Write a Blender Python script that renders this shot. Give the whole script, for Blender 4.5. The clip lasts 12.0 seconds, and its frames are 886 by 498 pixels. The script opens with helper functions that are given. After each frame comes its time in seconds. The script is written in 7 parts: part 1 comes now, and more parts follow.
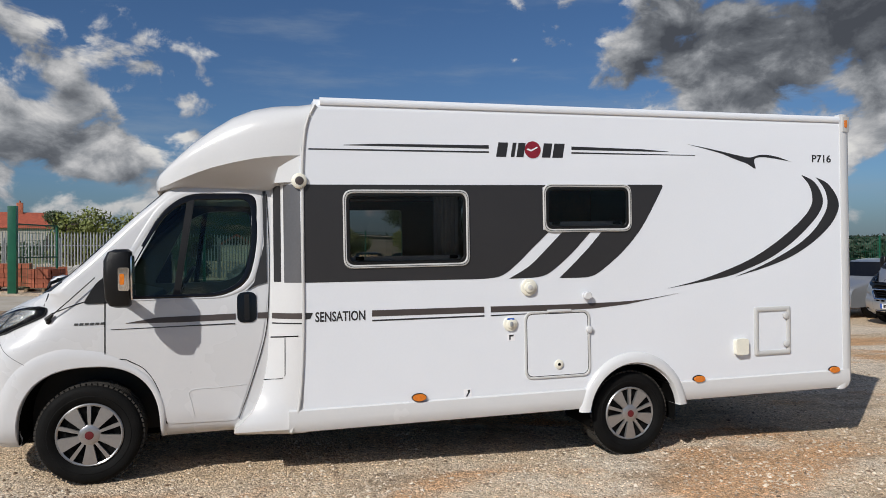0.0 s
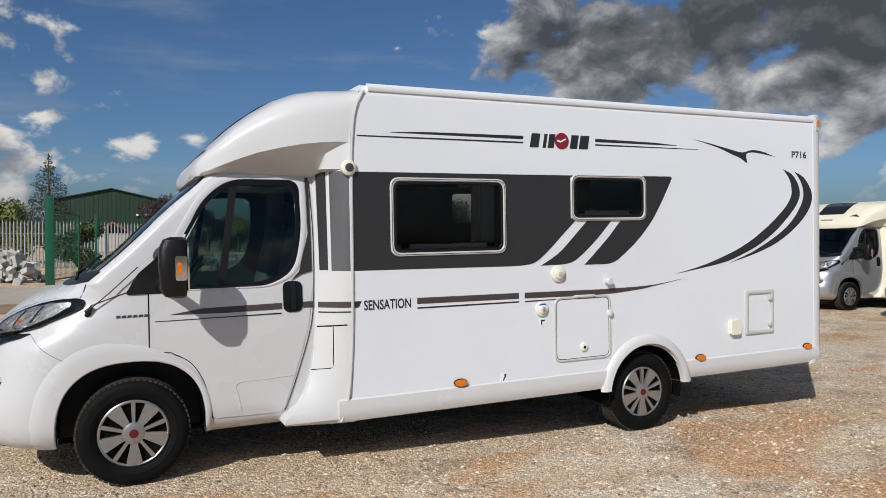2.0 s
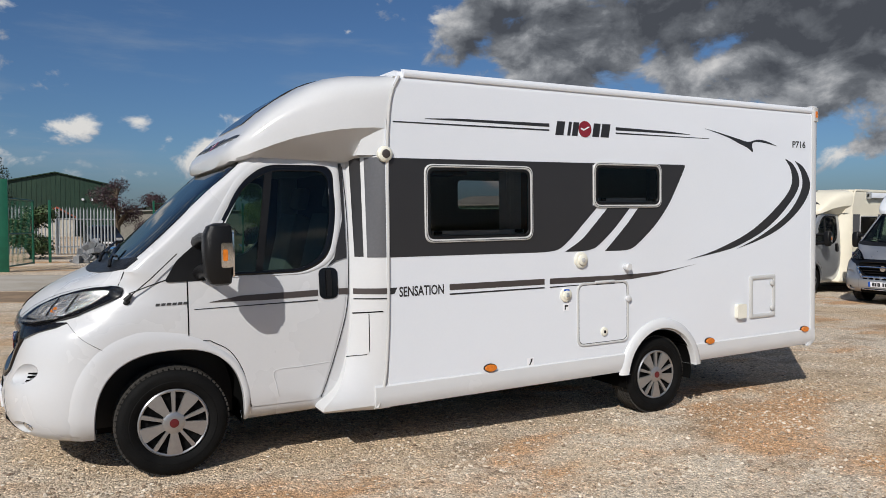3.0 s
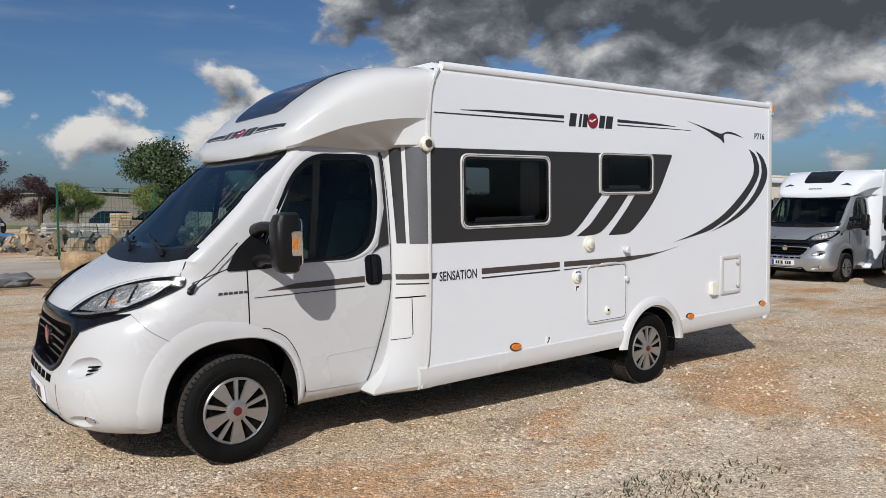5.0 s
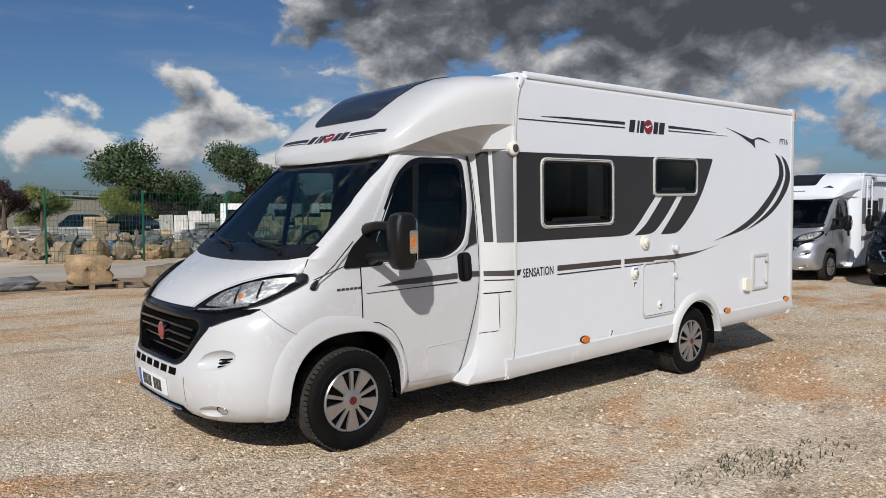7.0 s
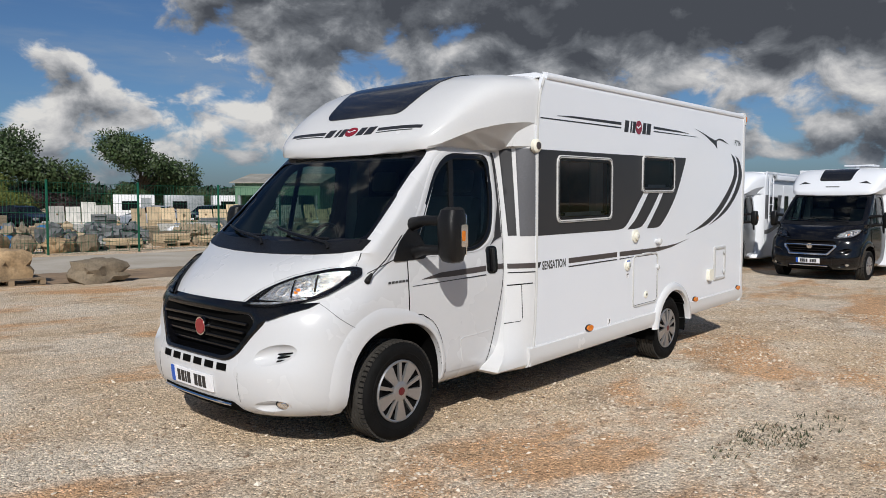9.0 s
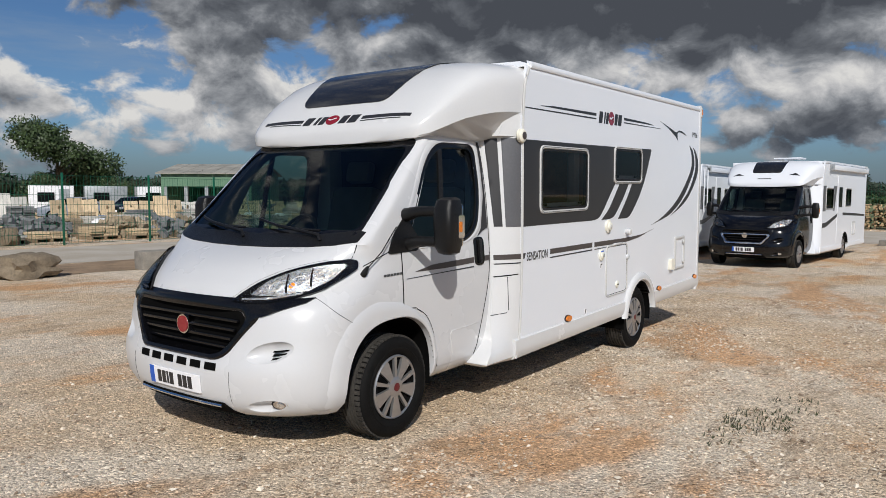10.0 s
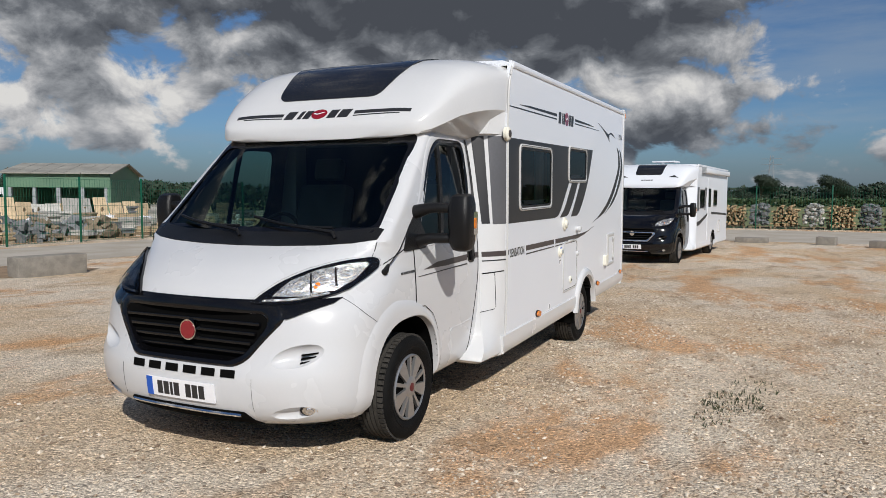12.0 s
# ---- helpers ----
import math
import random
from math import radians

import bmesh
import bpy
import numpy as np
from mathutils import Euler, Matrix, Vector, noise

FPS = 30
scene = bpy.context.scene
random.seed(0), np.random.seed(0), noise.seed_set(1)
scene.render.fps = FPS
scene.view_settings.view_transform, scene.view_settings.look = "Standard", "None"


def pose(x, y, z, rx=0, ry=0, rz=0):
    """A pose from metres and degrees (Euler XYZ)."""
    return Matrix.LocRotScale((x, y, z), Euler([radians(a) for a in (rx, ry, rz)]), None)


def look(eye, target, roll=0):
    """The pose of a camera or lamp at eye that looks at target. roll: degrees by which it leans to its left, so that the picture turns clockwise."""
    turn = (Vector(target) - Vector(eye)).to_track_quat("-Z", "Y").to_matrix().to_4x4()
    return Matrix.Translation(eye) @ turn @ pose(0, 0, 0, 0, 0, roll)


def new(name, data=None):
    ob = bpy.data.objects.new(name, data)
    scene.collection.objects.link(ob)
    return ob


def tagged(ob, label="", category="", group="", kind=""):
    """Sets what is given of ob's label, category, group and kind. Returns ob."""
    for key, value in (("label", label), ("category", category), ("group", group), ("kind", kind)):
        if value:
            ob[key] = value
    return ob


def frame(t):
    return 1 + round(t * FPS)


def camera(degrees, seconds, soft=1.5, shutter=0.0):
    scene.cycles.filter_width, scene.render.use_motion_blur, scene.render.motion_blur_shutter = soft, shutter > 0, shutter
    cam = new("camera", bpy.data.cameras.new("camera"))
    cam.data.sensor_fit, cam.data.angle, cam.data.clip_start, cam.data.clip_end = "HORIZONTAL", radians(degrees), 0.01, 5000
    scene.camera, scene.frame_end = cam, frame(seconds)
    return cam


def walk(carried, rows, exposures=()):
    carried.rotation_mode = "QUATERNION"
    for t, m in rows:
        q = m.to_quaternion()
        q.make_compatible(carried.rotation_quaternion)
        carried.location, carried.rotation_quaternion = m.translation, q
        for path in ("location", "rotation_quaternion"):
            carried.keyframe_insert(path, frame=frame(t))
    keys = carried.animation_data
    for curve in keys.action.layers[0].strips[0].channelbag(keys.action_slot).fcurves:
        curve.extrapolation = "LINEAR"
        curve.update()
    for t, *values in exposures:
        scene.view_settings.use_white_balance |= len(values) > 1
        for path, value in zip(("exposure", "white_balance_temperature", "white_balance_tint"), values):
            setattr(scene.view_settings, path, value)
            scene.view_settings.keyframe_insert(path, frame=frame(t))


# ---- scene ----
cam = camera(63.4, 12.0, 0.85)
PATH = [
    (0, (1.035, -5.167, 1.596), (1.561, -3.238, 1.597), -0.0),
    (0.5, (0.772, -5.079, 1.573), (1.35, -3.165, 1.557), 0.0),
    (1, (0.496, -5.011, 1.605), (1.178, -3.131, 1.588), 0.1),
    (1.5, (0.172, -4.947, 1.608), (0.963, -3.11, 1.582), 0.1),
    (2, (-0.098, -4.839, 1.591), (0.734, -3.021, 1.56), 0.0),
    (2.5, (-0.344, -4.689, 1.589), (0.499, -2.876, 1.554), 0.0),
    (3, (-0.639, -4.6, 1.595), (0.313, -2.843, 1.525), 0.1),
    (3.2, (-0.765, -4.584, 1.616), (0.267, -2.874, 1.53), 0.0),
    (5, (-1.646, -4.216, 1.631), (-0.443, -2.622, 1.512), -0.1),
    (5.5, (-1.883, -4.148, 1.636), (-0.653, -2.575, 1.519), -0.1),
    (6, (-2.069, -4.055, 1.634), (-0.831, -2.489, 1.518), -0.2),
    (6.5, (-2.291, -3.98, 1.643), (-1.043, -2.421, 1.532), -0.2),
    (7, (-2.574, -3.888, 1.617), (-1.29, -2.357, 1.506), -0.2),
    (7.2, (-2.674, -3.848, 1.611), (-1.357, -2.347, 1.5), -0.2),
    (8.8, (-3.326, -3.332, 1.632), (-1.866, -1.97, 1.503), 0.3),
    (9, (-3.41, -3.28, 1.628), (-1.918, -1.954, 1.498), 0.2),
    (9.5, (-3.526, -3.082, 1.615), (-1.97, -1.834, 1.469), 0.1),
    (10, (-3.599, -2.863, 1.619), (-1.985, -1.691, 1.466), 0.2),
    (10.5, (-3.724, -2.675, 1.626), (-2.056, -1.583, 1.479), 0.1),
    (11, (-3.904, -2.491, 1.614), (-2.155, -1.532, 1.472), 0.1),
    (11.5, (-3.988, -2.258, 1.593), (-2.208, -1.358, 1.45), 0.2),
    (12, (-4.069, -2.002, 1.578), (-2.263, -1.155, 1.432), 0.2),
]
walk(cam, [(t, look(eye, target, roll)) for t, eye, target, roll in PATH], [(0.0, -0.2), (12.0, -0.2)])

# ---- world, sun ----
SUN_TO = Vector((-0.62, -0.52, 0.60)).normalized()


class Nodes:
    """Small wrapper that strings shader nodes together."""

    def __init__(self, tree):
        self.t = tree
        tree.nodes.clear()

    def add(self, kind, **props):
        n = self.t.nodes.new(kind)
        for k, v in props.items():
            setattr(n, k, v)
        return n

    def link(self, a, b):
        self.t.links.new(a, b)

    def put(self, socket, value):
        if isinstance(value, (int, float)):
            socket.default_value = value
        elif isinstance(value, (tuple, list)):
            socket.default_value = tuple(value) if len(value) == len(socket.default_value) else (*value, 1)
        else:
            self.link(value, socket)

    def math(self, op, a, b=0.0, clamp=False):
        n = self.add("ShaderNodeMath", operation=op, use_clamp=clamp)
        self.put(n.inputs[0], a)
        self.put(n.inputs[1], b)
        return n.outputs[0]

    def vmath(self, op, a, b=(0, 0, 0)):
        n = self.add("ShaderNodeVectorMath", operation=op)
        self.put(n.inputs[0], a)
        self.put(n.inputs[1], b)
        return n.outputs["Value"] if op in ("DOT_PRODUCT", "LENGTH") else n.outputs[0]

    def noise(self, vec, scale, detail=4, rough=0.55, dist=0.0):
        n = self.add("ShaderNodeTexNoise")
        if vec is not None:
            self.put(n.inputs["Vector"], vec)
        n.inputs["Scale"].default_value = scale
        n.inputs["Detail"].default_value = detail
        n.inputs["Roughness"].default_value = rough
        n.inputs["Distortion"].default_value = dist
        return n.outputs["Fac"]

    def ramp(self, fac, stops):
        n = self.add("ShaderNodeValToRGB")
        e = n.color_ramp.elements
        while len(e) < len(stops):
            e.new(0.5)
        for el, (p, c) in zip(e, stops):
            el.position = p
            el.color = (c, c, c, 1) if isinstance(c, (int, float)) else (*c, 1)
        self.put(n.inputs[0], fac)
        return n.outputs[0]

    def mix(self, fac, a, b, blend="MIX"):
        n = self.add("ShaderNodeMix", data_type="RGBA", blend_type=blend)
        self.put(n.inputs[0], fac)
        self.put(n.inputs[6], a)
        self.put(n.inputs[7], b)
        return n.outputs[2]

    def step(self, v, lo, hi):
        n = self.add("ShaderNodeMapRange", interpolation_type="SMOOTHSTEP")
        self.put(n.inputs[0], v)
        n.inputs[1].default_value, n.inputs[2].default_value = lo, hi
        return n.outputs[0]


def sky_dir(az, el):
    a, e = radians(az), radians(el)
    return (math.cos(a) * math.cos(e), math.sin(a) * math.cos(e), math.sin(e))


world = bpy.data.worlds.new("sky")
scene.world = world
world.use_nodes = True
W = Nodes(world.node_tree)
sky = W.add("ShaderNodeTexSky", sky_type="NISHITA", sun_disc=False, air_density=1.0, dust_density=0.6, ozone_density=2.0,
            sun_elevation=math.asin(SUN_TO.z), sun_rotation=math.atan2(SUN_TO.x, SUN_TO.y))
dirv = W.add("ShaderNodeTexCoord").outputs["Generated"]
flat = W.vmath("MULTIPLY", dirv, (1, 1, 1.5))


def puff(vec):
    """Billowing cloud density: broad masses with round lumps on them."""
    big = W.noise(vec, 4.0, 2, 0.5)
    mid = W.noise(vec, 13.0, 9, 0.58, 0.3)
    vor = W.add("ShaderNodeTexVoronoi", feature="SMOOTH_F1")
    W.put(vor.inputs["Vector"], vec)
    vor.inputs["Scale"].default_value = 17.0
    vor.inputs["Smoothness"].default_value = 0.6
    lumps = W.math("MULTIPLY", vor.outputs["Distance"], -0.17)
    return W.math("ADD", W.math("ADD", W.math("MULTIPLY", big, 0.55), W.math("MULTIPLY", mid, 0.62)), lumps)


dens = puff(flat)
above = puff(W.vmath("ADD", flat, (-0.012, -0.012, 0.034)))


def blob(az, el, wide, high, amount):
    """A soft region of the sky with more or less cloud."""
    c = Vector(sky_dir(az, el))
    east = Vector((-c.y, c.x, 0)).normalized()
    up = c.cross(east) * -1
    d = W.vmath("SUBTRACT", dirv, tuple(c))
    u = W.math("DIVIDE", W.vmath("DOT_PRODUCT", d, tuple(east)), math.sin(radians(wide)))
    v = W.math("DIVIDE", W.vmath("DOT_PRODUCT", d, tuple(up)), math.sin(radians(high)))
    r2 = W.math("ADD", W.math("MULTIPLY", u, u), W.math("MULTIPLY", v, v))
    return W.math("MULTIPLY", W.math("POWER", 2.718, W.math("MULTIPLY", r2, -1)), amount)


bias = 0.034
for b in ((34, 16, 19, 6, 0.26), (54, 13.5, 8, 4.5, 0.13), (15, 14, 12, 4, 0.21), (12, 8, 10, 2.6, 0.12), (45, 7, 12, 3, 0.08), (75, 5, 22, 3.2, 0.09), (104, 6.5, 8, 3.5, 0.12),
          (80, 14, 13, 5.5, -0.20), (-2, 12, 7, 5, -0.06), (8, 4.5, 16, 2.2, 0.16), (3, 7.5, 5, 1.2, 0.08), (63, 10.5, 6, 2.0, -0.08)):
    bias = W.math("ADD", blob(*b), bias)
total = W.math("ADD", dens, bias)
cover = W.step(total, 0.560, 0.650)
relief = W.math("SUBTRACT", dens, above)
thick = W.math("SUBTRACT", total, 0.56)
lit = W.math("ADD", W.math("MULTIPLY", relief, 3.1), 0.67)
lit = W.math("SUBTRACT", lit, W.math("MULTIPLY", thick, 1.5))
lit = W.math("SUBTRACT", lit, blob(24, 15.5, 24, 4.0, 0.45))
lit = W.math("ADD", lit, blob(11, 8.2, 9, 2.0, 0.42))
lit = W.math("SUBTRACT", lit, blob(6, 3.6, 18, 2.2, 0.30))
lit = W.math("ADD", lit, blob(72, 5.5, 40, 3.2, 0.32))
lit = W.math("SUBTRACT", lit, blob(48, 17, 10, 3.5, 0.32))
cloud = W.ramp(lit, [(0.0, (0.075, 0.083, 0.10)), (0.3, (0.155, 0.168, 0.19)), (0.55, (0.33, 0.345, 0.37)), (0.8, (0.60, 0.60, 0.61)), (1.0, (0.80, 0.79, 0.77))])
wisp = W.math("MULTIPLY", W.step(W.math("ADD", blob(-3, 10, 9, 5, 0.16), W.noise(W.vmath("MULTIPLY", dirv, (1, 1, 6)), 3.0, 6, 0.6)), 0.48, 0.78), 0.40)
skyc = W.vmath("MULTIPLY", sky.outputs[0], (0.038, 0.053, 0.072))
air = W.mix(wisp, skyc, (0.34, 0.40, 0.47))
low = W.vmath("DOT_PRODUCT", dirv, (0, 0, 1))
haze = W.math("MULTIPLY", W.math("SUBTRACT", 1.0, W.step(low, 0.0, 0.10)), 0.62)
full = W.mix(cover, air, cloud)
full = W.mix(haze, full, (0.115, 0.15, 0.20))
bg = W.add("ShaderNodeBackground")
W.link(full, bg.inputs[0])
bg.inputs[1].default_value = 1.0
W.link(bg.outputs[0], W.add("ShaderNodeOutputWorld").inputs[0])

sun = new("sun", bpy.data.lights.new("sun", "SUN"))
sun.data.energy, sun.data.angle, sun.data.color = 4.8, radians(0.6), (1.0, 0.965, 0.915)
sun.matrix_world = look((0, 0, 30), Vector((0, 0, 30)) - SUN_TO)

# ---- materials ----


def material(name, color, rough=0.5, metal=0.0, vary=0.12, scale=3.0, bump=0.0, bump_scale=60.0, coat=0.0, second=None, per_object=0.0, spec=0.5):
    """A painted, cast or natural surface: broad stains, fine grain, relief, gloss that varies."""
    m = bpy.data.materials.new(name)
    m.use_nodes = True
    N = Nodes(m.node_tree)
    co = N.add("ShaderNodeTexCoord").outputs["Object"]
    broad, grain = N.noise(co, scale, 4), N.noise(co, bump_scale, 3)
    fac = N.math("ADD", N.math("MULTIPLY", broad, 0.65), N.math("MULTIPLY", grain, 0.35))
    dark = tuple(c * (1 - vary) for c in color)
    lite = tuple(min(1, c * (1 + vary)) for c in color) if second is None else second
    col = N.mix(N.step(fac, 0.3, 0.7), dark, lite)
    if per_object:
        rnd = N.add("ShaderNodeObjectInfo").outputs["Random"]
        col = N.mix(1.0, col, N.ramp(rnd, [(0, 1 - per_object), (1, 1 + per_object)]), "MULTIPLY")
    p = N.add("ShaderNodeBsdfPrincipled")
    N.link(col, p.inputs["Base Color"])
    p.inputs["Metallic"].default_value = metal
    N.put(p.inputs["Roughness"], N.math("ADD", rough - 0.06, N.math("MULTIPLY", broad, 0.12)))
    p.inputs["Coat Weight"].default_value = coat
    p.inputs["Specular IOR Level"].default_value = spec
    p.inputs["Coat Roughness"].default_value = 0.05
    if bump:
        b = N.add("ShaderNodeBump")
        b.inputs["Strength"].default_value = bump
        b.inputs["Distance"].default_value = 0.01
        N.link(grain, b.inputs["Height"])
        N.link(b.outputs[0], p.inputs["Normal"])
    N.link(p.outputs[0], N.add("ShaderNodeOutputMaterial").inputs[0])
    return m


def glass(name, tint, gloss=1.0, rough=0.0):
    m = bpy.data.materials.new(name)
    m.use_nodes = True
    N = Nodes(m.node_tree)
    t, g = N.add("ShaderNodeBsdfTransparent"), N.add("ShaderNodeBsdfGlossy")
    t.inputs[0].default_value = (*tint, 1)
    g.inputs["Roughness"].default_value = rough
    g.inputs[0].default_value = (gloss, gloss, gloss, 1)
    f = N.add("ShaderNodeFresnel")
    f.inputs[0].default_value = 1.5
    mx = N.add("ShaderNodeMixShader")
    N.link(f.outputs[0], mx.inputs[0])
    N.link(t.outputs[0], mx.inputs[1])
    N.link(g.outputs[0], mx.inputs[2])
    N.link(mx.outputs[0], N.add("ShaderNodeOutputMaterial").inputs[0])
    return m


M = {
    "white": material("white_paint", (0.555, 0.56, 0.57), 0.28, vary=0.015, scale=1.2, coat=0.35),
    "wall_white": material("white_wall_skin", (0.70, 0.725, 0.765), 0.34, vary=0.015, scale=0.8, coat=0.2),
    "grp": material("white_gelcoat", (0.59, 0.595, 0.60), 0.25, vary=0.02, scale=1.5, coat=0.4),
    "ivory": material("ivory_plastic", (0.74, 0.72, 0.62), 0.45, vary=0.05),
    "grey_decal": material("charcoal_vinyl", (0.022, 0.0215, 0.023), 0.42, vary=0.04, scale=2),
    "silver_decal": material("silver_grey_vinyl", (0.13, 0.13, 0.138), 0.35, 0.3, vary=0.1, scale=1),
    "brown_decal": material("dark_brown_vinyl", (0.055, 0.045, 0.043), 0.4, vary=0.1),
    "black_vinyl": material("black_vinyl", (0.02, 0.02, 0.022), 0.4, vary=0.1),
    "black_plastic": material("black_plastic", (0.007, 0.007, 0.0075), 0.38, vary=0.25, bump=0.2, bump_scale=500, spec=0.3),
    "gloss_black": material("gloss_black_plastic", (0.004, 0.004, 0.005), 0.14, vary=0.1, spec=0.4),
    "rubber": material("tyre_rubber", (0.006, 0.006, 0.006), 0.7, vary=0.3, scale=8, bump=0.3, bump_scale=120, spec=0.10),
    "dusty_rubber": material("dusty_tread_rubber", (0.045, 0.042, 0.038), 0.9, vary=0.4, scale=7, bump=0.5, bump_scale=90, spec=0.1),
    "wheel_silver": material("silver_wheel_paint", (0.36, 0.36, 0.365), 0.33, 0.75, vary=0.08, scale=6),
    # near-black colour stands in for shade inside gaps, arches and beneath the body
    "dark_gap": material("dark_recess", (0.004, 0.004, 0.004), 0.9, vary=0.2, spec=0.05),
    "chrome": material("chrome", (0.75, 0.75, 0.76), 0.1, 1.0, vary=0.03),
    "lamp_chrome": material("lamp_reflector", (0.85, 0.85, 0.86), 0.2, 0.85, vary=0.3, scale=30, bump=1.0, bump_scale=45),
    "dark_red": material("dark_red_enamel", (0.10, 0.008, 0.012), 0.3, vary=0.15, scale=20),
    "red": material("red_enamel", (0.22, 0.010, 0.018), 0.25, vary=0.15, scale=20, coat=0.5),
    "amber": material("amber_lens", (0.62, 0.17, 0.012), 0.2, vary=0.15, scale=90, coat=0.6),
    "plate_white": material("plate_reflective", (0.80, 0.80, 0.82), 0.4, vary=0.03),
    "plate_yellow": material("plate_yellow", (0.80, 0.55, 0.05), 0.4, vary=0.03),
    "plate_blue": material("plate_blue", (0.01, 0.09, 0.45), 0.4, vary=0.05),
    "interior": material("grey_cab_trim", (0.035, 0.036, 0.038), 0.7, vary=0.2, bump=0.2, bump_scale=300),
    "seat": material("grey_seat_cloth", (0.20, 0.195, 0.185), 0.85, vary=0.15, scale=6, bump=0.3, bump_scale=250),
    "wood_in": material("cherry_cabinet_wood", (0.30, 0.12, 0.05), 0.4, vary=0.3, scale=5),
    "curtain": material("curtain_cloth", (0.50, 0.48, 0.44), 0.9, vary=0.15),
    "glass_cab": glass("cab_glass", (0.38, 0.48, 0.44), 0.65),
    "glass_dark": glass("smoked_acrylic", (0.50, 0.49, 0.48), 0.6),
    "glass_clear": glass("clear_lens", (0.96, 0.96, 0.96), 0.35),
    "solar": material("roof_window", (0.012, 0.012, 0.013), 0.16, vary=0.15, scale=4, coat=0.3),
    "black_paint": material("black_car_paint", (0.003, 0.003, 0.004), 0.12, 0.0, vary=0.1),
    "silver_paint": material("silver_car_paint", (0.42, 0.43, 0.45), 0.3, 0.7, vary=0.04, coat=0.6),
    "cream": material("cream_panel", (0.74, 0.69, 0.56), 0.35, vary=0.04, coat=0.2),
    "blue_decal": material("navy_vinyl", (0.02, 0.03, 0.12), 0.4, vary=0.1),
    "green_paint": material("green_powder_coat", (0.004, 0.085, 0.045), 0.4, vary=0.2, scale=4),
    "galv": material("galvanised_steel", (0.36, 0.38, 0.39), 0.45, 0.5, vary=0.2, scale=6),
    "barn_green": material("dark_green_cladding", (0.010, 0.034, 0.018), 0.55, vary=0.15, scale=0.6),
    "shed_green": material("pale_green_cladding", (0.10, 0.19, 0.12), 0.6, vary=0.15, scale=0.5),
    "shed_roof": material("cement_sheet_roof", (0.26, 0.25, 0.22), 0.85, vary=0.25, scale=0.8),
    "roof_tile": material("red_clay_tile", (0.33, 0.075, 0.04), 0.8, vary=0.25, scale=2),
    "brick": material("red_brick", (0.36, 0.11, 0.06), 0.85, vary=0.3, scale=4, bump=0.4, per_object=0.25),
    "render_wall": material("house_render", (0.45, 0.42, 0.36), 0.85, vary=0.15),
    "stone": material("grey_brown_stone", (0.24, 0.19, 0.13), 0.9, vary=0.35, scale=4, bump=0.9, bump_scale=25, per_object=0.3),
    "sandstone": material("sandstone_slab", (0.47, 0.36, 0.23), 0.85, vary=0.25, scale=3, bump=0.5, bump_scale=40, per_object=0.3),
    "pale_stone": material("pale_grey_stone", (0.40, 0.39, 0.36), 0.85, vary=0.25, scale=3, bump=0.5, bump_scale=40, per_object=0.35),
    "slate": material("blue_grey_slate", (0.15, 0.155, 0.16), 0.8, vary=0.3, scale=4, bump=0.6, bump_scale=40, per_object=0.3),
    "timber": material("weathered_timber", (0.20, 0.145, 0.09), 0.85, vary=0.3, scale=7, bump=0.4, per_object=0.2),
    "log": material("cut_log_wood", (0.42, 0.30, 0.17), 0.85, vary=0.3, scale=9, bump=0.4, per_object=0.35),
    "concrete": material("old_concrete", (0.23, 0.21, 0.18), 0.9, vary=0.25, scale=5, bump=0.7, bump_scale=60),
    "wrap": material("white_plastic_wrap", (0.72, 0.72, 0.74), 0.35, vary=0.12, scale=6, bump=0.6, bump_scale=15),
    "blue_wrap": material("blue_tarpaulin", (0.04, 0.16, 0.36), 0.5, vary=0.25, scale=5, bump=0.5, bump_scale=18),
    "bark": material("tree_bark", (0.10, 0.075, 0.05), 0.95, vary=0.35, scale=9, bump=0.8, bump_scale=30),
    "leaf": material("green_leaves", (0.036, 0.062, 0.018), 0.6, vary=0.5, scale=1.2),
    "leaf_yellow": material("yellow_green_leaves", (0.13, 0.155, 0.03), 0.6, vary=0.4, scale=1.2),
    "leaf_purple": material("purple_leaves", (0.034, 0.014, 0.018), 0.6, vary=0.4, scale=1.2),
    "leaf_dark": material("dark_conifer_needles", (0.020, 0.034, 0.018), 0.7, vary=0.4, scale=1.5),
    "field": material("rough_field_grass", (0.15, 0.165, 0.065), 0.95, vary=0.4, scale=0.2),
}

# ---- building helpers ----


def mesh_ob(name, bm, mat, parent=None, label="", smooth=40, kind=""):
    me = bpy.data.meshes.new(name)
    bm.normal_update()
    bm.to_mesh(me)
    bm.free()
    me.materials.append(mat)
    if smooth:
        me.shade_smooth()
        me.set_sharp_from_angle(angle=radians(smooth))
    ob = new(name, me)
    if parent is not None:
        ob.parent = parent
    return tagged(ob, label=label, kind=kind)


def part(name, bm, material_, parent, label="", smooth=40):
    """One mesh under a thing or under a part."""
    return mesh_ob(name, bm, material_, parent, label, smooth)


def thing(name, label, category, at=None, group=""):
    ob = new(name)
    ob.empty_display_size = 0.2
    if at is not None:
        ob.matrix_world = at
    return tagged(ob, label=label, category=category, group=group)


